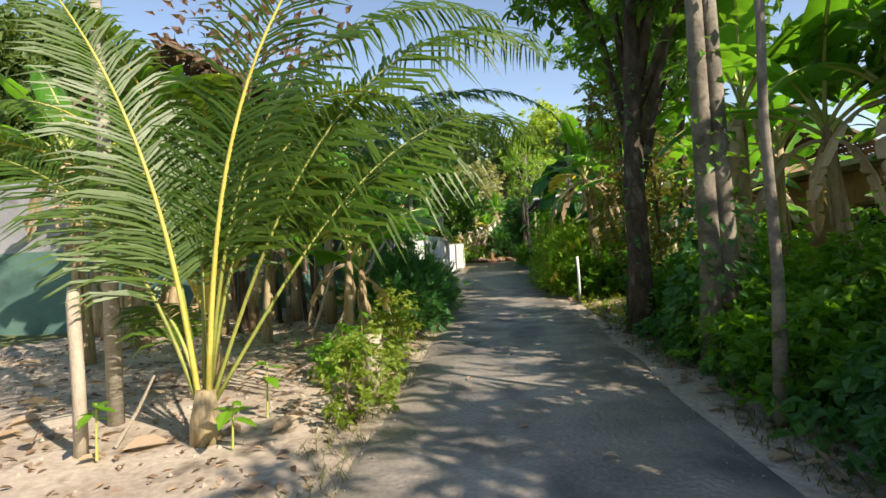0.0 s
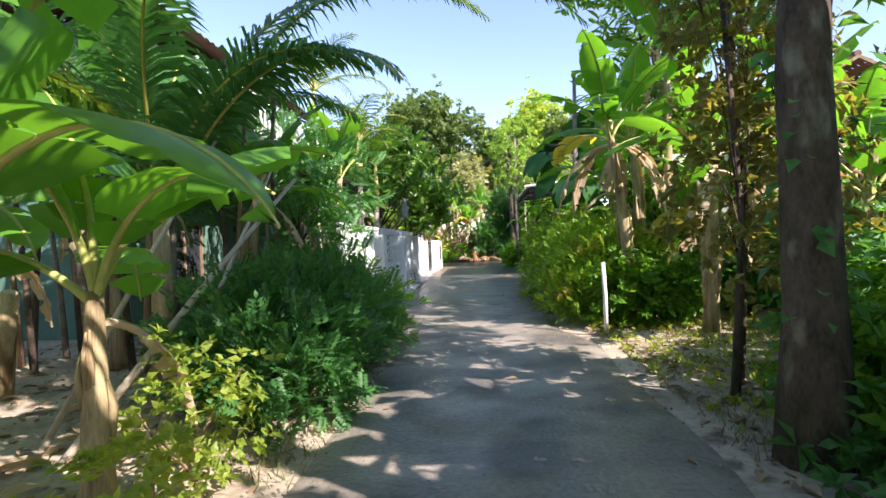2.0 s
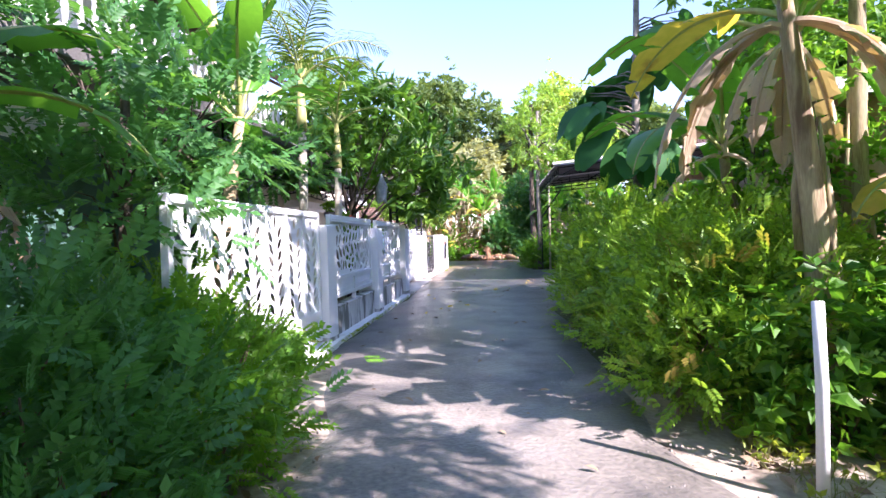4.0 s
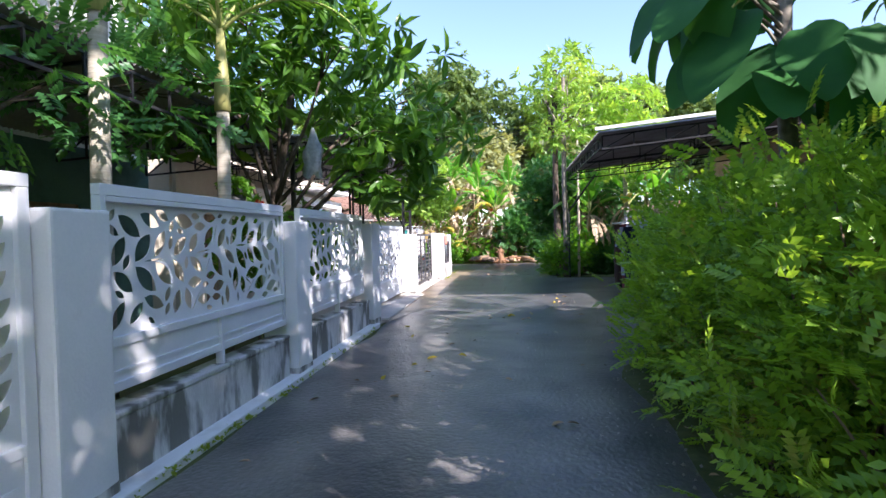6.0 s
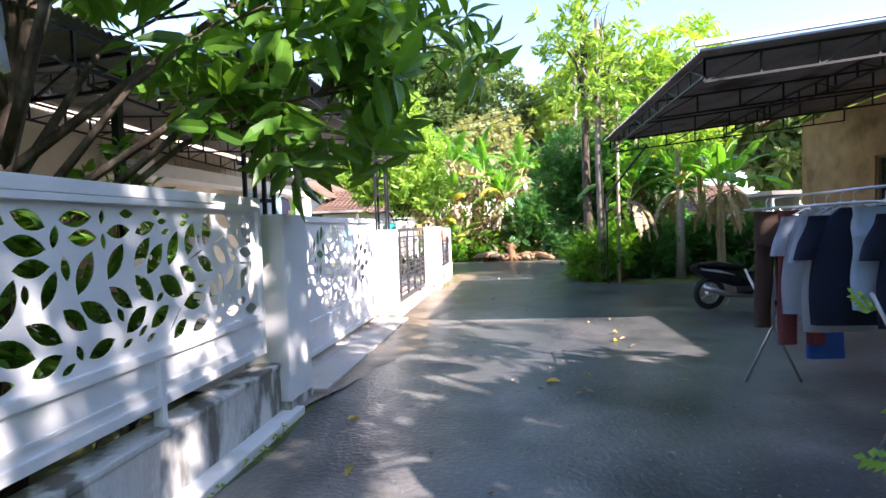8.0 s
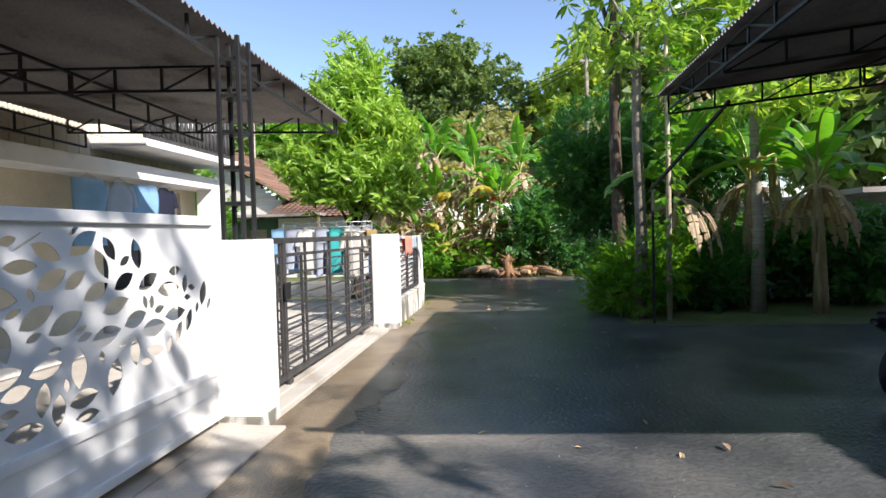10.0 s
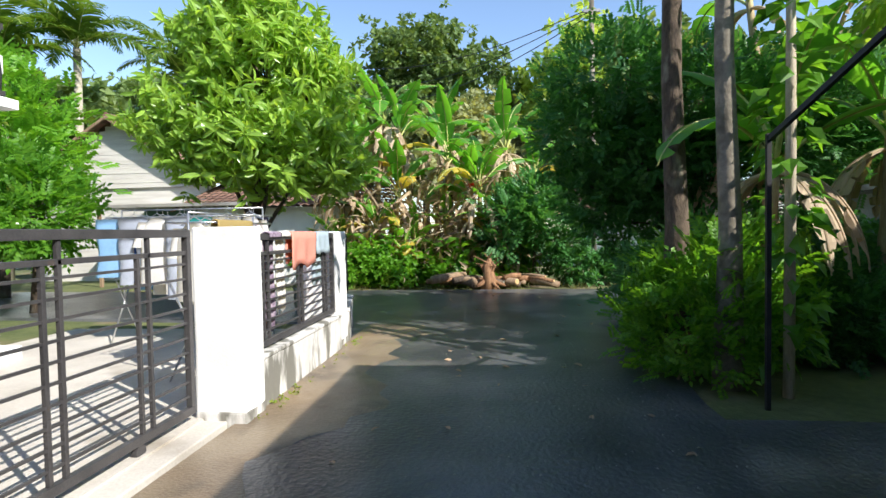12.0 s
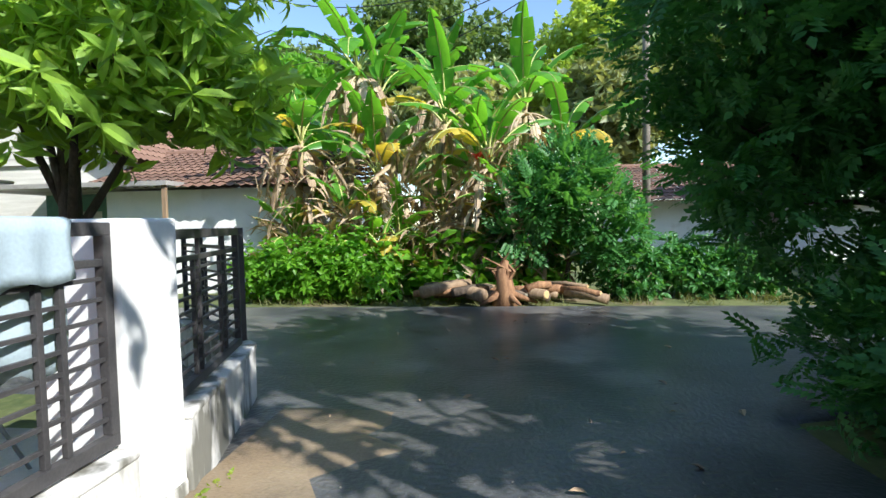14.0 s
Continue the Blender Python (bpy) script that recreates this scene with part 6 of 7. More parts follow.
# beyond the canopy
# bright leaves first, dark for the rest: sun and shade in the colour
for i, (x, y, h, w) in enumerate(((2.25, 34.5, 1.25, 0.65), (2.6, 35.6, 1.35, 0.9), (2.9, 36.9, 1.3, 1.0), (3.9, 35.4, 1.0, 0.8), (3.9, 37.6, 1.4, 0.9))):
    bush("corner_bush", "dense green bush at the lane corner", (x, y, 0), ((0, 0, h * 0.5, w, 0.9, h * 0.52), (-0.3, -0.3, h * 0.35, 0.6, 0.6, h * 0.38), (0.4, 0.3, h * 0.75, 0.7, 0.6, h * 0.4)), 2000, SPRIG, (0.12, 0.26), BUSH if i == 0 else BUSH_DARK, 650 + i, 7, group="corner bushes")
tree("corner_tree", "dark leafy tree leaning over the junction", (3.3, 37.4, 0), [(0, 0, -0.05), (0, 0, 1.0), (-0.1, 0, 2.0), (-0.1, 0, 3.2), (0, 0, 4.4)], 0.1,
     ((-0.5, 0, 2.6, 1.0, 1.0, 0.8), (-0.1, 0.1, 3.4, 1.2, 1.1, 0.9), (0.9, -0.2, 2.9, 1.1, 1.0, 0.9), (-0.9, 0.2, 2.3, 0.7, 0.7, 0.5), (1.8, 0, 3.4, 1.0, 1.0, 0.9), (-1.9, -0.2, 3.1, 0.75, 0.8, 0.6), (-1.5, -0.2, 3.9, 0.9, 0.9, 0.7), (-1.4, 0, 2.6, 0.7, 0.8, 0.45), (-1.7, 0, 2.05, 0.5, 0.6, 0.45), (-1.2, 0.1, 1.65, 0.6, 0.6, 0.5)), 5800, SPRIG, (0.19, 0.32), BUSH_DARK, 661)
for i, (x, y, h, r0, m) in enumerate(((4.4, 34.35, 6.0, 0.11, PALM_TRUNK), (2.2, 33.85, 7.0, 0.12, BARK_PALE), (1.97, 34.65, 7.5, 0.15, BARK))):
    t = tree("tall_trunk_tree", "tall straight mottled trunk beside the canopy", (x, y, 0), [(0, 0, -0.05), (0.02, 0, 1.5), (-0.03, 0.02, 3.2), (0, 0, h)], r0,
             ((0.1, 0, h, 1.1, 1.1, 0.9), (0.7, 0.4, h - 0.9, 0.9, 0.9, 0.6), (-0.6, 0.3, h - 0.7, 0.9, 0.9, 0.6), (0.7, -0.5, h - 1.8, 0.9, 0.9, 0.6), (-0.3, -0.5, h - 2.2, 0.7, 0.7, 0.5)), (300, 110, 80)[i], MANGO_WHORL, (0.24, 0.36), CACAO, 670 + i, barkmat=m, group="tall trunks", fork=0.82)
vp = thing("vine_post", "pole wrapped in broad-leaved climbing vine", "post", (2.6, 33.55, 0))
mesh("pole", *tube([(0, 0, -0.05), (0.01, 0, 2.5), (0, 0, 5.2)], [0.05, 0.045, 0.03], 7), STICK, vp, smooth=True)
vine_leaves(vp, 5.2, 0.16, 260, 9, (0.14, 0.26), BUSH)

# ---- distance ----
for i, (x, y, h, s, m, n) in enumerate(((-8, 86, 24, 9, FARLEAF, 4200), (-20, 84, 19, 7, FARLEAF, 2600), (3, 88, 16, 6, PALELEAF, 2600), (9, 80, 21, 6, LIMELEAF, 1800), (16, 70, 15, 6, FARLEAF, 2200), (-32, 76, 16, 7, FARLEAF, 2200), (26, 66, 14, 7, FARLEAF, 2000), (-4, 70, 11, 4.5, PALELEAF, 2000), (6, 62, 10, 3.5, PALELEAF, 1600), (-14, 66, 12, 5, BUSH, 1800), (38, 80, 16, 8, FARLEAF, 1600), (-46, 88, 17, 9, FARLEAF, 1600), (14, 47, 8, 3.0, FARLEAF, 1300), (-22, 52, 9, 3.5, FARLEAF, 1400))):
    q = random.Random(800 + i)
    ells = [(q.uniform(-0.75, 0.75) * s, q.uniform(-0.5, 0.5) * s, h * q.uniform(0.45, 0.9), s * q.uniform(0.35, 0.6), s * q.uniform(0.35, 0.6), s * q.uniform(0.28, 0.45)) for _ in range(9)] + [(0, 0, h * 0.85, s * 0.6, s * 0.6, h * 0.16)]
    tree("distant_tree", "tall broad sunlit tree beyond the houses", (x, y, 0), [(0, 0, -0.2), (0.2, 0, h * 0.3), (0, 0, h * 0.6), (0, 0, h * 0.85)], 0.4, ells, n, FAR_CLUMP, (0.55, 1.05), m, 800 + i, group="distant trees", shell=(0.5, 1.1))
belt = [o for o in scene.objects if o.name.startswith("distant_tree") and o.parent is None]
# copies added all round, nearly all unseen, to cut the open sky's light
for i, (x, y, k) in enumerate(((-24, 26, 0.62), (-27, 10, 0.7), (-24, -6, 0.6), (-30, 42, 0.7), (-16, 0, 0.4), (-12, -18, 0.6), (0, -24, 0.7), (13, -22, 0.6), (27, -10, 0.6), (30, 6, 0.65), (29, 22, 0.65), (31, 38, 0.7), (24, 52, 0.6), (-22, 45, 0.62), (-2, -40, 0.9), (-36, -24, 0.9), (38, -28, 0.9))):
    src = belt[(i * 5) % len(belt)]
    c = copy_thing(src, pose(x, y, 0, 0, 0, 47 * i) @ Matrix.Scale(k, 4))
for i, (x, y, h) in enumerate(((-14.0, 51, 8.5), (-17.5, 49, 9.5), (-19, 47, 8.5), (-14.5, 58, 6.0))):
    palm("coconut palm rising behind the tiled roof", (x, y, 0), h, 13, 850 + i, 0.16, 3.6, 0.9, 0.0, droop=0.5, name="coconut_palm", wide=5.0)
up = thing("utility_pole", "grey concrete utility pole at the junction", "utility pole", (2.9, 45.0, 0))
mesh("pole", *tube([(0, 0, -0.1), (0, 0, 8.5)], [0.09, 0.07], 12), BARK_PALE, up, smooth=True)
box("wire_bracket", (-0.25, -0.04, 8.1), (0.25, 0.04, 8.18), GREY_WALL, up)
for k, x in enumerate((-0.2, 0.0, 0.2)):
    pts = [Vector((2.9 + x - 12 * s, 45.0 + 4 * s * (k + 1), 8.15 - 1.3 * math.sin(math.pi * s) + 1.0 * s)) for s in [j / 14 for j in range(15)]] + [Vector((3.2 + x - 40, 70, 10))]
    tagged(mesh("overhead_wire", *tube(pts, 0.014, 4), BLACK_METAL), "thin black overhead wire", "wire", "wires")
for i, (x, y, h) in enumerate(((3.7, 16.2, 3.6), (3.6, 17.4, 4.0), (2.35, 9.85, 3.7), (2.65, 10.4, 4.1), (2.95, 10.0, 3.2))):
    tree("thicket_sapling", "thin sapling with sparse small sunlit leaves", (x, y, 0), [(0, 0, -0.05), (0.1, 0, h * 0.4), (0, 0.05, h)], 0.035,
             ((0, 0, h * 0.5, 0.6, 0.6, h * 0.25), (0.2, 0.1, h * 0.8, 0.6, 0.6, h * 0.22), (-0.2, 0.1, h, 0.5, 0.5, 0.5)), 420 if i < 2 else 230, SMALL, (0.08, 0.16), BUSH if i < 2 else OLIVE, 680 + i, group="saplings")
for i, (x, y, h, w) in enumerate(((5.6, 36.2, 1.5, 0.9), (6.8, 35.4, 1.6, 0.9), (7.6, 36.6, 1.5, 0.8), (5.0, 37.6, 1.6, 0.9))):
    bush("garden_bush", "dark shaded shrub beyond the canopy", (x, y, 0), ((0, 0, h * 0.5, w, 0.8, h * 0.5), (0.4, 0.3, h * 0.7, 0.6, 0.6, h * 0.4)), 800, SMALL, (0.14, 0.26), BUSH_DARK, 690 + i, 7, group="garden bushes")
tree("fence_creeper_tree", "dark hanging foliage above the white fence", (-3.75, 17.3, 0), [(0, 0, -0.05), (0.1, 0.1, 1.2), (0.2, 0.2, 2.4), (0.2, 0.6, 3.2)], 0.06,
     ((0, -0.6, 2.6, 0.8, 0.9, 0.5), (0.3, 0.6, 2.7, 0.8, 0.9, 0.5), (0.4, 1.9, 2.9, 0.7, 0.9, 0.5), (0.3, 3.0, 3.1, 0.7, 0.8, 0.5), (0.2, -1.4, 2.7, 0.7, 0.8, 0.5)), 420, SPRIG, (0.2, 0.36), BUSH_DARK, 695)
weeds("grove_tangle", "tangle of dry stalks and leaves under the bananas", (-5.4, 0.9, 43.4, 45.4), 2400, (0.25, 0.7), DRYLEAF, 930, (np.array(lance(0.16, 0.03, 0.5)[0]), lance(0.16)[1]), (0.05, 3.4), "dry tangle")
weeds("grove_undergrowth", "mixed green undergrowth under the bananas", (-5.4, 1.0, 43.2, 45.4), 700, (0.2, 0.5), BUSH, 931, SMALL, (0.05, 1.3), "undergrowth")
bush("weed_clump", "leafy weeds before the white gate", (-2.0, 14.75, 0), ((0, 0, 0.35, 0.3, 0.5, 0.35), (-0.1, 0.8, 0.28, 0.3, 0.45, 0.28)), 260, SMALL, (0.07, 0.13), BUSH, 697, 5, "weeds")


# ---- washing, motorbike and small things ----
def garment(kind, w, h, m, parent, at, name="garment", label="", rz=0.0):
    """A hanging piece of clothing, its width along local x."""
    r = random.Random(int(w * 1000 + h * 77 + at[1] * 13))
    chunks = []

    def sleeve(fn, depth, rows=9, sides=12):
        V, F = [], []
        for j in range(rows + 1):
            s = j / rows
            cx, cz, hw = fn(s)
            for k in range(sides):
                a = 2 * math.pi * k / sides
                wr = 1 + 0.12 * math.sin(4 * a + 5 * s + r.random())
                V.append((cx + math.cos(a) * hw, math.sin(a) * depth * wr + 0.015 * math.sin(7 * s + 3 * math.cos(a)), cz))
        for j in range(rows):
            for k in range(sides):
                F.append((j * sides + k, j * sides + (k + 1) % sides, (j + 1) * sides + (k + 1) % sides, (j + 1) * sides + k))
        F.append(tuple(range(sides)))
        chunks.append((V, F))
    if kind == "shirt":
        sleeve(lambda s: (0.01 * math.sin(6 * s), -h * s, w * 0.5 * (0.35 + 0.65 * min(1, s * 6)) * (1 + 0.06 * s)), 0.05)
        for sg in (-1, 1):
            sleeve(lambda s: (sg * (w * 0.42 + w * 0.2 * s), -0.05 - h * 0.38 * s, w * 0.13), 0.04, 5, 8)
    elif kind == "trousers":
        sleeve(lambda s: (0, -h * 0.3 * s, w * 0.5), 0.06, 4)
        for sg in (-1, 1):
            sleeve(lambda s: (sg * w * 0.25 * (1 + 0.2 * s), -h * 0.28 - h * 0.72 * s, w * (0.25 - 0.05 * s)), 0.05, 7, 10)
    else:
        sleeve(lambda s: (0.01 * math.sin(5 * s), -h * s, w * 0.5 * (1 + 0.05 * math.sin(8 * s))), 0.03)
    ob = mesh(name, *join(chunks), m, parent, label, smooth=True)
    ob.matrix_basis = pose(*at, 0, 0, rz)
    return ob


def hanger(parent, at, w=0.36):
    x, y, z = at
    V, F = join([tube([(x - w / 2, y, z - 0.09), (x, y, z), (x + w / 2, y, z - 0.09)], 0.006, 5), tube([(x - w / 2, y, z - 0.09), (x + w / 2, y, z - 0.09)], 0.005, 5), tube([(x, y, z), (x, y, z + 0.05), (x + 0.02, y, z + 0.075)], 0.004, 5)])
    return mesh("hanger", V, F, STEEL, parent)


def clothes_rack(label, at, rz, length, height, depth=0.5):
    t = thing("clothes_rack", label, "clothes rack", at, rz, group="clothes racks")
    for y in (0, length):
        bar("leg", (-depth / 2, y, 0), (depth / 2, y, height * 0.62), 0.012, STEEL, t, 6)
        bar("leg", (depth / 2, y, 0), (-depth / 2, y, height * 0.62), 0.012, STEEL, t, 6)
        bar("upright", (0, y, height * 0.3), (0, y, height), 0.013, STEEL, t, 6)
    for x, z in ((0, height), (-depth / 2, height * 0.94), (depth / 2, height * 0.94)):
        bar("rail", (x, 0, z), (x, length, z), 0.011, STEEL, t, 6)
    for y in (0, length):
        bar("crosspiece", (-depth / 2, y, height * 0.94), (depth / 2, y, height * 0.94), 0.01, STEEL, t, 6)
    return t


C_BROWN = cloth("brown_cloth", (0.1, 0.06, 0.045))
C_MAROON = cloth("maroon_cloth", (0.22, 0.06, 0.07))
C_BLUEGREY = cloth("blue_grey_cloth", (0.42, 0.46, 0.56))
C_NAVY = cloth("navy_cloth", (0.02, 0.024, 0.05))
C_PALEBLUE = cloth("pale_blue_cloth", (0.45, 0.55, 0.72))
C_WHITE = cloth("white_cloth", (0.75, 0.74, 0.73))
C_SALMON = cloth("salmon_cloth", (0.72, 0.33, 0.25))
C_TEAL = cloth("teal_cloth", (0.06, 0.45, 0.45))
C_BLUE = cloth("blue_cloth", (0.06, 0.16, 0.6))
C_SKY = cloth("sky_blue_cloth", (0.28, 0.5, 0.8))
C_OLIVE = cloth("mustard_cloth", (0.36, 0.27, 0.1))
C_FADED = cloth("faded_blue_cloth", (0.46, 0.56, 0.64))
C_PATTERN = mat("purple_patterned_cloth", (0.12, 0.07, 0.14), (0.5, 0.42, 0.5), 30, 0.9, 0.2, 90, trans=0.15)

clothes_rack("silver clothes rack loaded with washing beside the lane", (2.3, 22.75, 0), 0, 1.8, 1.76)
for k, (y, kind, w, h, m, lab, dx) in enumerate((
        (24.45, "towel", 0.16, 0.4, C_WHITE, "small white cloth hanging on the rack", -0.1), (24.3, "trousers", 0.34, 1.05, C_BROWN, "dark brown trousers hanging on the rack", -0.1),
        (24.05, "trousers", 0.38, 1.15, C_MAROON, "maroon trousers hanging on the rack", 0.0), (23.85, "shirt", 0.46, 0.85, C_BLUEGREY, "blue-grey shirt on a hanger", 0.0),
        (23.6, "shirt", 0.5, 0.95, C_BLUEGREY, "long blue-grey shirt on a hanger", 0.05), (23.35, "shirt", 0.55, 0.85, C_NAVY, "navy T-shirt on a hanger", 0.0), (23.1, "trousers", 0.42, 0.7, C_PALEBLUE, "pale blue denim shorts on the rack", 0.05),
        (22.95, "shirt", 0.55, 0.8, C_NAVY, "black T-shirt on a hanger", 0.2), (24.15, "towel", 0.3, 1.3, C_BLUE, "long blue cloth on the rack", 0.25))):
    t = thing("garment", lab, "clothes", (2.3 + dx, y, 1.68), group="washing")
    garment(kind, w, h, m, t, (0, 0, -0.05), "fabric")
    hanger(t, (0, 0, 0.0), w * 0.7)

# motorbike
mb = thing("motorbike", "black step-through motorbike parked on its stand", "motorbike", (3.8, 29.0, 0), 14)


def ring(R, r, n=24, k=8):
    V = [((R + r * math.cos(2 * math.pi * j / k)) * math.cos(2 * math.pi * i / n), r * math.sin(2 * math.pi * j / k), (R + r * math.cos(2 * math.pi * j / k)) * math.sin(2 * math.pi * i / n)) for i in range(n) for j in range(k)]
    F = [(i * k + j, ((i + 1) % n) * k + j, ((i + 1) % n) * k + (j + 1) % k, i * k + (j + 1) % k) for i in range(n) for j in range(k)]
    return V, F


for x in (-0.6, 0.62):
    wl = new("wheel")
    wl.parent = mb
    wl.location = (x, 0, 0.29)
    mesh("tyre", *ring(0.24, 0.05), RUBBER, wl, smooth=True)
    mesh("rim", *ring(0.185, 0.016, 24, 6), STEEL, wl, smooth=True)
    for k in range(5):
        a = k * 1.257
        bar("spoke", (0, 0, 0), (math.cos(a) * 0.18, 0, math.sin(a) * 0.18), 0.012, STEEL, wl)
    mesh("hub", *tube([(0, -0.05, 0), (0, 0.05, 0)], 0.05, 10), STEEL, wl)


def loft(rows, sides=10):
    V, F = [], []
    for x, z, hw, hh in rows:
        for k in range(sides):
            a = 2 * math.pi * k / sides
            V.append((x, math.cos(a) * hw, z + math.sin(a) * hh))
    n = len(rows)
    for i in range(n - 1):
        for k in range(sides):
            F.append((i * sides + k, i * sides + (k + 1) % sides, (i + 1) * sides + (k + 1) % sides, (i + 1) * sides + k))
    F += [tuple(range(sides)), tuple((n - 1) * sides + k for k in range(sides))]
    return V, F


mesh("tail_body", *loft(((-0.95, 0.74, 0.04, 0.03), (-0.75, 0.68, 0.1, 0.09), (-0.4, 0.6, 0.14, 0.14), (-0.1, 0.52, 0.13, 0.16), (0.1, 0.42, 0.1, 0.1))), PLASTIC, mb, smooth=True)
mesh("seat", *loft(((-0.85, 0.79, 0.08, 0.03), (-0.5, 0.79, 0.14, 0.05), (-0.15, 0.74, 0.13, 0.05), (0.05, 0.72, 0.08, 0.03))), RUBBER, mb, "black vinyl seat", smooth=True)
mesh("leg_shield", *loft(((0.2, 0.45, 0.16, 0.2), (0.35, 0.6, 0.2, 0.24), (0.48, 0.78, 0.17, 0.16), (0.5, 0.92, 0.1, 0.06))), PLASTIC, mb, smooth=True)
mesh("front_fender", *loft(((0.35, 0.5, 0.03, 0.03), (0.55, 0.6, 0.08, 0.05), (0.8, 0.52, 0.07, 0.04), (0.92, 0.42, 0.03, 0.02))), PLASTIC, mb, smooth=True)
mesh("side_stripe", *loft(((-0.8, 0.72, 0.112, 0.03), (-0.45, 0.66, 0.152, 0.04), (-0.2, 0.6, 0.148, 0.02))), WHITE_METAL, mb, "silver side stripe", smooth=True)
mesh("engine", *loft(((-0.15, 0.32, 0.1, 0.1), (0.1, 0.32, 0.13, 0.12), (0.25, 0.34, 0.08, 0.08))), DARK_METAL, mb)
mesh("fork", *tube([(0.62, 0.07, 0.29), (0.5, 0.07, 0.9)], 0.022, 8), STEEL, mb)
mesh("fork", *tube([(0.62, -0.07, 0.29), (0.5, -0.07, 0.9)], 0.022, 8), STEEL, mb)
mesh("handlebar", *tube([(0.38, -0.34, 1.0), (0.46, -0.15, 0.99), (0.46, 0.15, 0.99), (0.38, 0.34, 1.0)], 0.016, 8), DARK_METAL, mb)
mesh("headlight", *loft(((0.5, 0.92, 0.08, 0.06), (0.58, 0.9, 0.06, 0.05))), GLASS, mb)
mesh("exhaust", *tube([(0.1, -0.14, 0.22), (-0.4, -0.16, 0.28), (-0.8, -0.17, 0.42)], [0.03, 0.05, 0.055], 10), STEEL, mb, smooth=True)
for sg in (-1, 1):
    mesh("mirror", *tube([(0.4, sg * 0.25, 1.0), (0.4, sg * 0.3, 1.16), (0.41, sg * 0.36, 1.17)], [0.006, 0.006, 0.045], 8), PLASTIC, mb)
mesh("stand", *tube([(-0.05, 0.1, 0.3), (-0.12, 0.26, 0.0)], 0.014, 6), STEEL, mb)


# washing in the yard and on the railing
def drape(label, m, y0, y1, x, ztop, front, back, seed):
    """A cloth hung over a rail that runs along y."""
    q = random.Random(seed)
    ph = q.uniform(0, 6)
    V, F = [], []
    prof = [(0.033, -front * (1 - i / 5)) for i in range(5)] + [(0.031, 0.0), (0.0, 0.012), (-0.031, 0.0)] + [(-0.033, -back * (i + 1) / 5) for i in range(5)]
    n = 14
    for i in range(n + 1):
        y = y0 + (y1 - y0) * i / n
        for dx, dz in prof:
            wv = 0.014 * math.sin(i * 1.1 + ph) * min(1, abs(dz) * 5)
            V.append((x + dx + wv, y + 0.02 * math.sin(dz * 9 + ph) * (1 if dz < 0 else 0), ztop + dz + 0.03 * math.sin(i * 0.8 + ph) * (dz / max(front, back) if dz < 0 else 0)))
    k = len(prof)
    for i in range(n):
        for j in range(k - 1):
            F.append((i * k + j, i * k + j + 1, (i + 1) * k + j + 1, (i + 1) * k + j))
    ob = mesh("draped_cloth", V, F, m, smooth=True)
    so = ob.modifiers.new("thick", "SOLIDIFY")
    so.thickness = 0.006
    return tagged(ob, label, "cloth", "cloths on the railing")


drape("salmon pink cloth drying over the dark railing", C_SALMON, 33.76, 34.5, -2.17, 1.545, 0.36, 0.3, 1)
drape("pale blue cloth drying over the dark railing", C_FADED, 34.52, 34.95, -2.17, 1.545, 0.25, 0.62, 2)
drape("dusky purple patterned cloth hanging behind the railing", C_PATTERN, 33.22, 33.48, -2.17, 1.545, 0.04, 0.95, 3)
drape("teal-edged white cloth over the railing", C_WHITE, 33.5, 33.72, -2.17, 1.55, 0.04, 0.8, 4)
clothes_rack("low clothes rack full of washing in the yard", (-3.25, 35.5, 0.05), 90, 2.1, 1.86, 0.6)
r_ = random.Random(91)
for k in range(19):
    m, lab = r_.choice(((C_WHITE, "white shirt"), (C_BLUE, "blue shirt"), (C_TEAL, "teal cloth"), (C_NAVY, "navy trousers"), (C_SKY, "sky blue towel"), (C_BLUEGREY, "blue-grey trousers"), (C_WHITE, "white towel")))
    s = 0.05 + k * 0.11
    px, py = -3.25 - s, 35.5 + (-0.28, 0.0, 0.28)[k % 3]
    t = thing("garment", lab + " drying on the yard rack", "clothes", (px, py, 1.82), group="yard washing")
    garment("trousers" if "trousers" in lab else "shirt" if "shirt" in lab else "towel", r_.uniform(0.3, 0.45), r_.uniform(0.7, 1.15), m, t, (0, 0, -0.04), "fabric", rz=r_.uniform(-25, 35))
    hanger(t, (0, 0, 0.03), 0.3)
clothes_rack("tall clothes rack with white washing behind the railing", (-3.1, 33.5, 0.05), 0, 1.4, 1.72, 0.5)
drape("mustard blanket folded over the rack behind the railing", C_OLIVE, 33.55, 34.3, -2.85, 1.68, 0.38, 0.3, 5)
for k, (m, lab) in enumerate(((C_WHITE, "white shirt"), (C_WHITE, "white towel"), (C_PALEBLUE, "pale blue trousers"), (C_NAVY, "navy trousers"), (C_WHITE, "white trousers"), (C_SALMON, "salmon shirt"))):
    t = thing("garment", lab + " drying behind the railing", "clothes", (-3.1, 33.6 + 0.22 * k, 1.7), group="yard washing")
    garment("trousers" if "trousers" in lab else "shirt" if "shirt" in lab else "towel", 0.4, 0.8 + 0.05 * k, m, t, (0, 0, -0.04), "fabric", rz=20 * k)
    hanger(t, (0, 0, 0.03), 0.3)
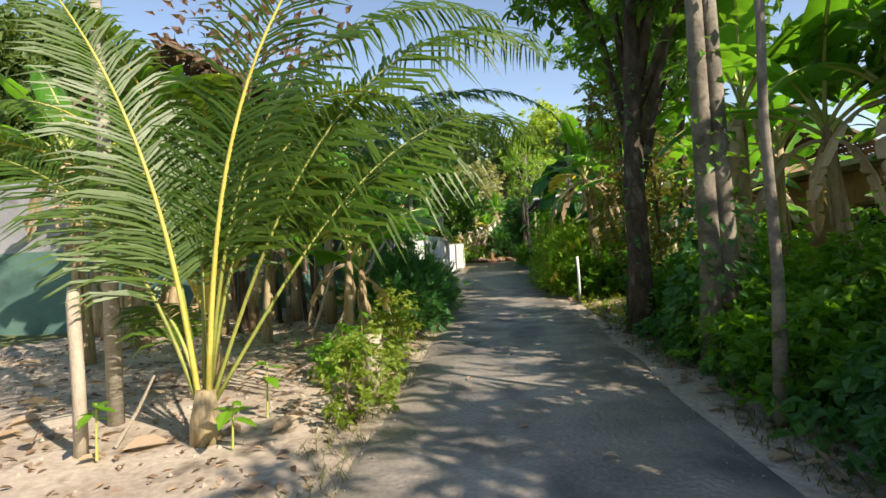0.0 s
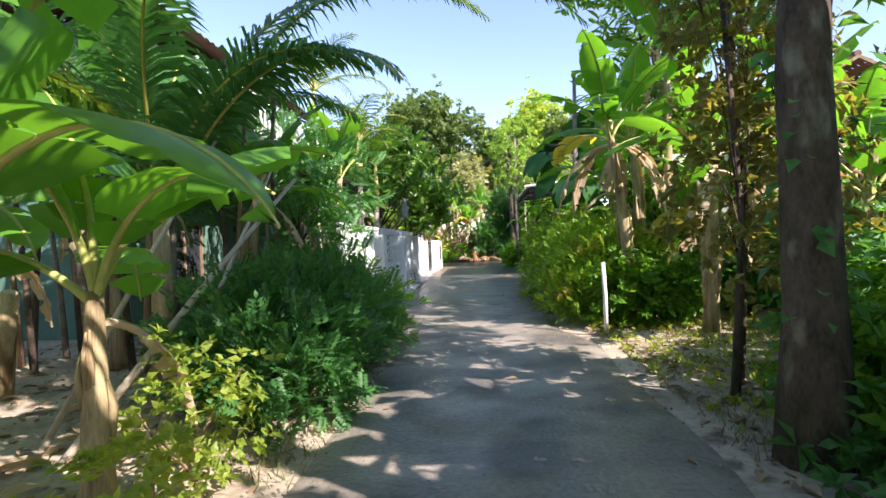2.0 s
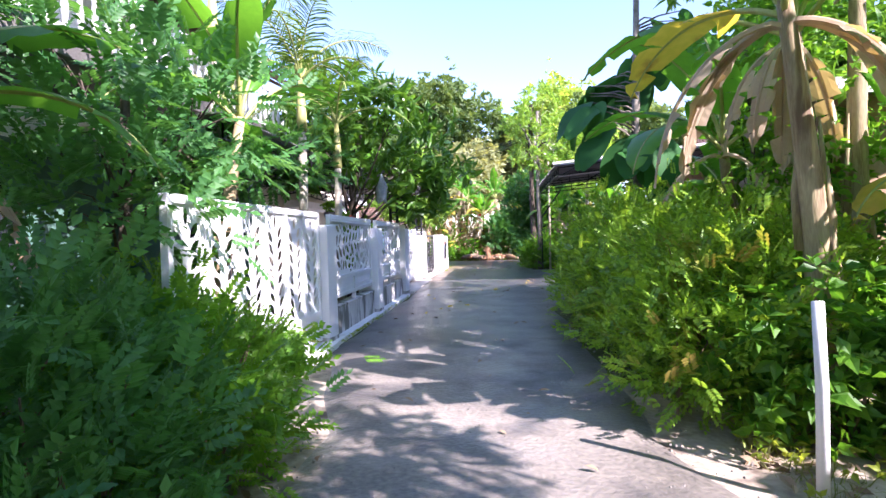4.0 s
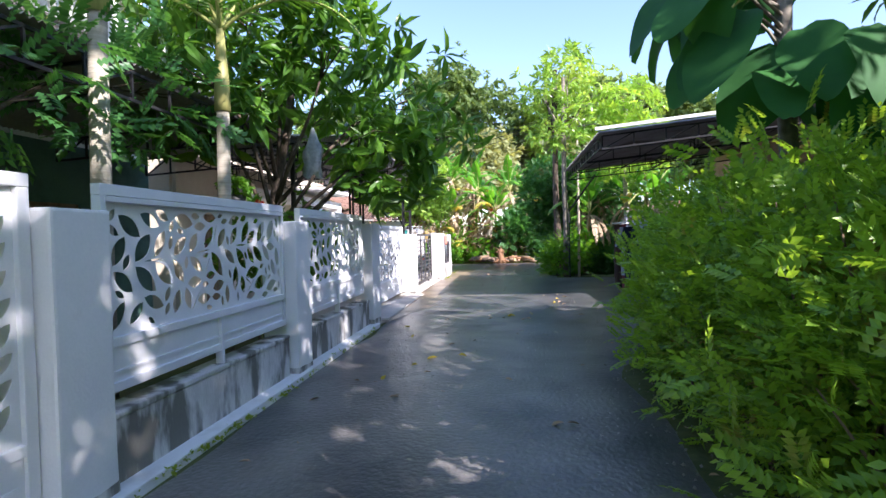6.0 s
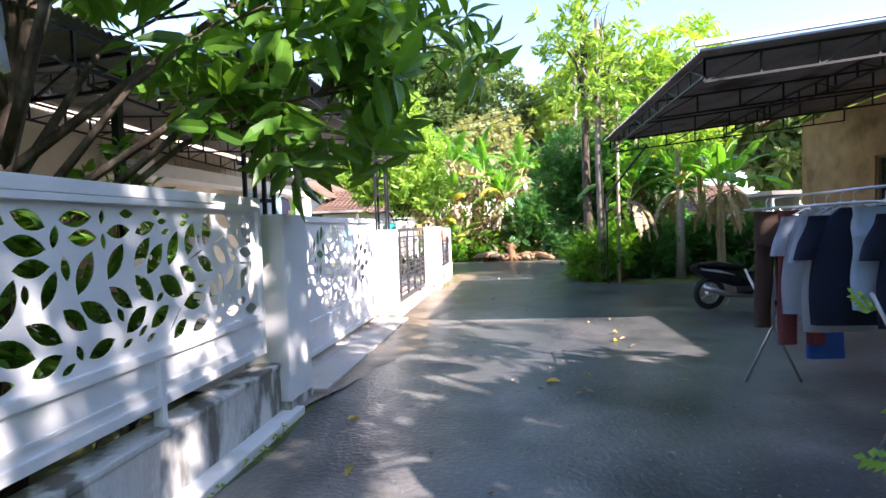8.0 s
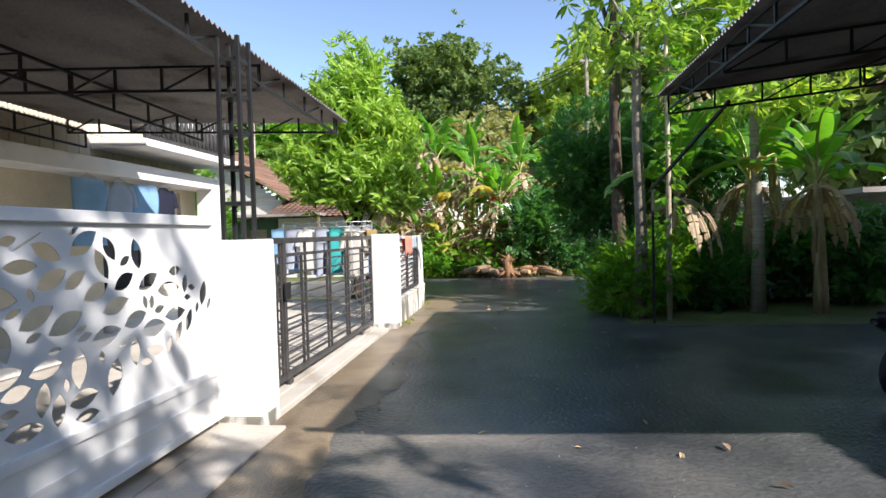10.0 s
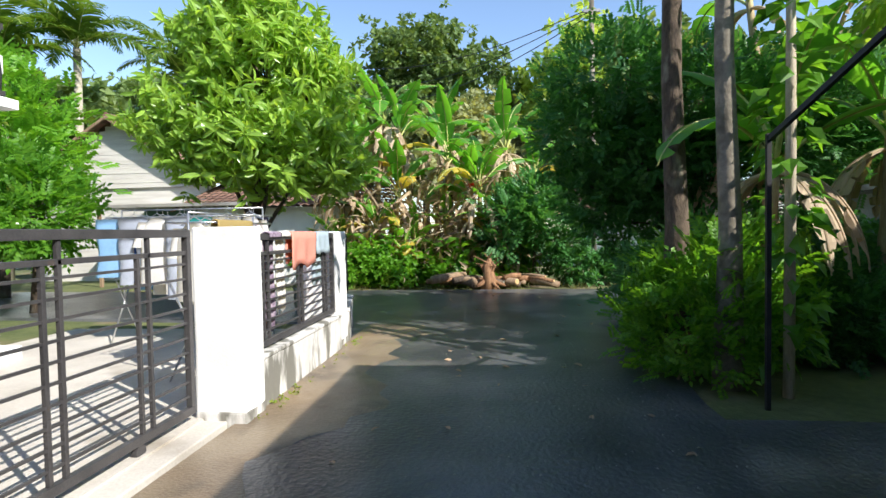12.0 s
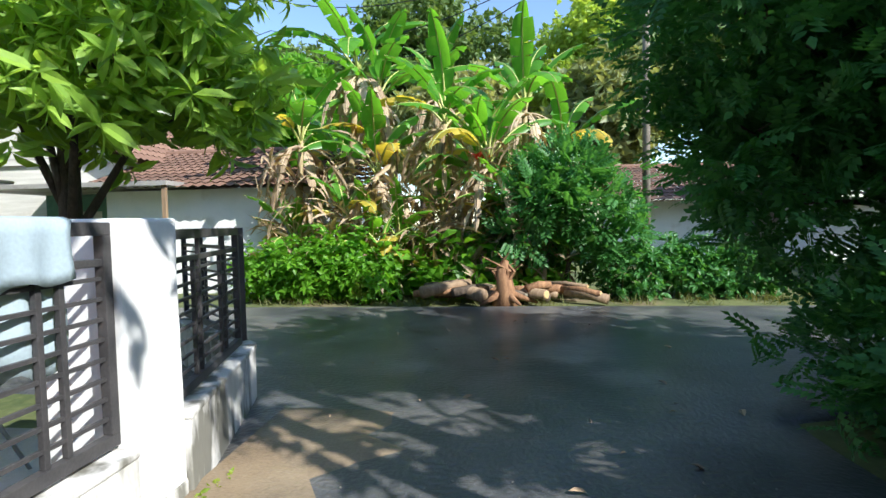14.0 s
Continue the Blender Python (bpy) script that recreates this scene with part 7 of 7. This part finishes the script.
for k, (y, m, w, h, lab) in enumerate(((31.0, C_SKY, 0.5, 1.0, "sky blue"), (31.6, C_PALEBLUE, 0.45, 0.9, "pale blue"), (32.2, C_SKY, 0.5, 1.1, "sky blue"), (32.7, C_NAVY, 0.4, 0.8, "navy"))):
    t = thing("garment", lab + " garment hanging under the white lintel", "clothes", (-6.32, y, 2.62), group="porch washing")
    garment("shirt" if k % 2 else "towel", w, h, m, t, (0, 0, -0.08), "fabric", rz=75)
    hanger(t, (0, 0, 0.0), 0.3)
bk = thing("bucket", "white plastic bucket on the porch step", "bucket", (-6.2, 31.2, 0.22))
mesh("pail", *tube([(0, 0, 0), (0, 0, 0.26)], [0.11, 0.14], 16), WHITE_METAL, bk, smooth=True)
mesh("bucket_rim", *[(lambda v: ([(p[0], p[2], p[1] + 0.26) for p in v[0]], v[1]))(ring(0.14, 0.012, 20, 6))][0], WHITE_METAL, bk)
pot = thing("hanging_pot", "dark hanging flower pot under the carport", "flower pot", (-3.35, 21.3, 2.1))
mesh("pot", *tube([(0, 0, -0.2), (0, 0, -0.12), (0, 0, 0)], [0.08, 0.13, 0.16], 14), BLACK_METAL, pot, smooth=True)
for k in range(3):
    a = k * 2.09
    bar("chain", (math.cos(a) * 0.15, math.sin(a) * 0.15, 0), (0, 0, 0.7), 0.006, BLACK_METAL, pot)
mesh("pot_plant", *cloud(((0, 0, 0.1, 0.2, 0.2, 0.15),), 60, SMALL, (0.06, 0.12), 44), BUSH, pot)
bf = thing("banana_flower", "orange-red flower hanging in the banana grove", "flower", (-0.75, 44.0, 2.75))
mesh("petals", *cloud(((0, 0, 0, 0.16, 0.12, 0.14),), 40, BROAD, (0.14, 0.22), 45), FLOWER, bf)
mesh("stalk", *tube([(0.1, 0.3, 0.5), (0, 0.1, 0.3), (0, 0, 0)], 0.02, 6), PETIOLE, bf)


# ---- loose stuff on the ground ----
def litter(name, label, area, n, size, m, seed, z=0.0, template=None, category="leaf litter", flat=0.25, zfun=None):
    r = np.random.default_rng(seed)
    x, y = r.uniform(area[0], area[1], n), r.uniform(area[2], area[3], n)
    zz = np.array([(zfun(a, b) if zfun else 0.0) + z for a, b in zip(x, y)])
    P = np.stack([x, y, zz], 1)
    a = r.uniform(0, 6.28, n)
    D = np.stack([np.cos(a), np.sin(a), r.normal(0, flat, n)], 1)
    U = np.tile(np.array([[0, 0, 1.0]]), (n, 1)) + r.normal(0, flat, (n, 3))
    Vv, Ff = scatter(*(template or lance(0.45, 0.12, 0.15)), frame_from(D, U), P, r.uniform(size[0], size[1], n))
    return tagged(mesh(name, Vv, Ff, m), label, category, kind="stuff")


litter("garden_litter", "dry brown leaves scattered on the garden earth", (-9, -1.2, 0.5, 13.5), 3000, (0.04, 0.13), LITTER, 901, 0.012, zfun=soil_height)
litter("dry_banana_litter", "torn dry banana leaf pieces on the earth", (-8, -1.4, 3.5, 12), 170, (0.15, 0.4), DRYLEAF, 902, 0.03, zfun=soil_height)
litter("verge_litter", "dry leaves under the trees beside the lane", (1.85, 5.5, 0, 14), 3000, (0.06, 0.18), LITTER, 903, 0.012, zfun=soil_height)
litter("lane_leaves", "a few fallen leaves lying on the lane", (-1.9, 1.6, 1, 42), 150, (0.04, 0.12), LITTER, 904, 0.014)
litter("yellow_leaves", "yellow fallen leaves lying on the lane", (-1.6, 1.3, 20, 27), 12, (0.1, 0.16), BANANA_YELLOW, 905, 0.016)
stone = (np.array([(0, 0, 0.5), (0.5, 0, 0), (0, 0.42, 0), (-0.5, 0, 0.05), (0, -0.45, 0), (0, 0, -0.3)]), [(0, 1, 2), (0, 2, 3), (0, 3, 4), (0, 4, 1), (5, 2, 1), (5, 3, 2), (5, 4, 3), (5, 1, 4)])
litter("edge_pebbles", "small stones and crumbs along the lane's right edge", (1.2, 2.2, -1, 24), 900, (0.01, 0.035), PEBBLE, 906, 0.0, stone, "pebbles")
litter("left_pebbles", "small stones and crumbs along the lane's left edge", (-1.5, -0.9, -1, 14), 500, (0.01, 0.035), PEBBLE, 907, 0.0, stone, "pebbles")
litter("lane_grit", "fine grit and small stones on the lane", (-1.9, 1.6, 0, 36), 2600, (0.006, 0.018), PEBBLE, 908, 0.004, stone, "grit")
litter("clods", "small lumps of earth in the garden", (-8, -1.3, 0.5, 12.5), 900, (0.02, 0.07), SOIL, 909, 0.0, stone, "earth clods", zfun=soil_height)
BLADE = (np.array([(-0.03, 0, 0), (0.03, 0, 0), (0.025, 0.5, -0.05), (-0.025, 0.5, -0.05), (0, 1, -0.3)]), [(0, 1, 2, 3), (3, 2, 4)])


def grass(name, label, area, n, h, seed, m=GRASSY):
    r = np.random.default_rng(seed)
    x, y = r.uniform(area[0], area[1], n), r.uniform(area[2], area[3], n)
    keep = np.array([noise.noise(Vector((a * 1.3, b * 1.3, seed))) > -0.15 for a, b in zip(x, y)])
    x, y = x[keep], y[keep]
    k = len(x)
    a = r.uniform(0, 6.28, k)
    D = np.stack([np.cos(a) * 0.7, np.sin(a) * 0.7, r.uniform(0.4, 1.4, k)], 1)
    U = np.stack([-np.cos(a), -np.sin(a), np.full(k, 0.5)], 1)
    z = np.array([soil_height(p, q) for p, q in zip(x, y)])
    Vv, Ff = scatter(*BLADE, frame_from(D, U), np.stack([x, y, z], 1), r.uniform(h[0], h[1], k))
    return tagged(mesh(name, Vv, Ff, m), label, "grass", kind="stuff")


grass("verge_grass", "thin sunlit grass and creepers on the verge", (1.9, 5.2, 8.6, 14.2), 9000, (0.05, 0.16), 920)
weeds("verge_creeper", "low green creeping weeds on the verge", (1.9, 5.0, 9.0, 14.0), 380, (0.05, 0.1), WEED, 921, h=(0.0, 0.1))
weeds("verge_undergrowth", "low shaded undergrowth covering the verge", (2.05, 5.2, 0.4, 8.8), 1100, (0.1, 0.2), BUSH_DARK, 927, h=(0.03, 0.4), category="undergrowth")
grass("lane_edge_grass", "tufts of grass along the lane's edge", (1.8, 2.6, 0, 9), 2200, (0.06, 0.2), 922)
grass("junction_grass", "grass at the foot of the banana grove", (-6, 6, 42.5, 44.0), 4200, (0.08, 0.28), 923)
grass("garden_edge_grass", "tufts of grass between garden and lane", (-1.6, -1.05, 1.5, 9.5), 1600, (0.05, 0.18), 924)
weeds("wall_moss", "moss and tiny weeds at the foot of the wall", (-2.06, -1.92, 32.6, 36.0), 70, (0.02, 0.06), WEED, 925, h=(0.0, 0.04))
weeds("fence_weeds", "tiny weeds at the foot of the white fence", (-2.06, -1.96, 17.4, 23.4), 120, (0.02, 0.05), WEED, 926, h=(0.0, 0.04))
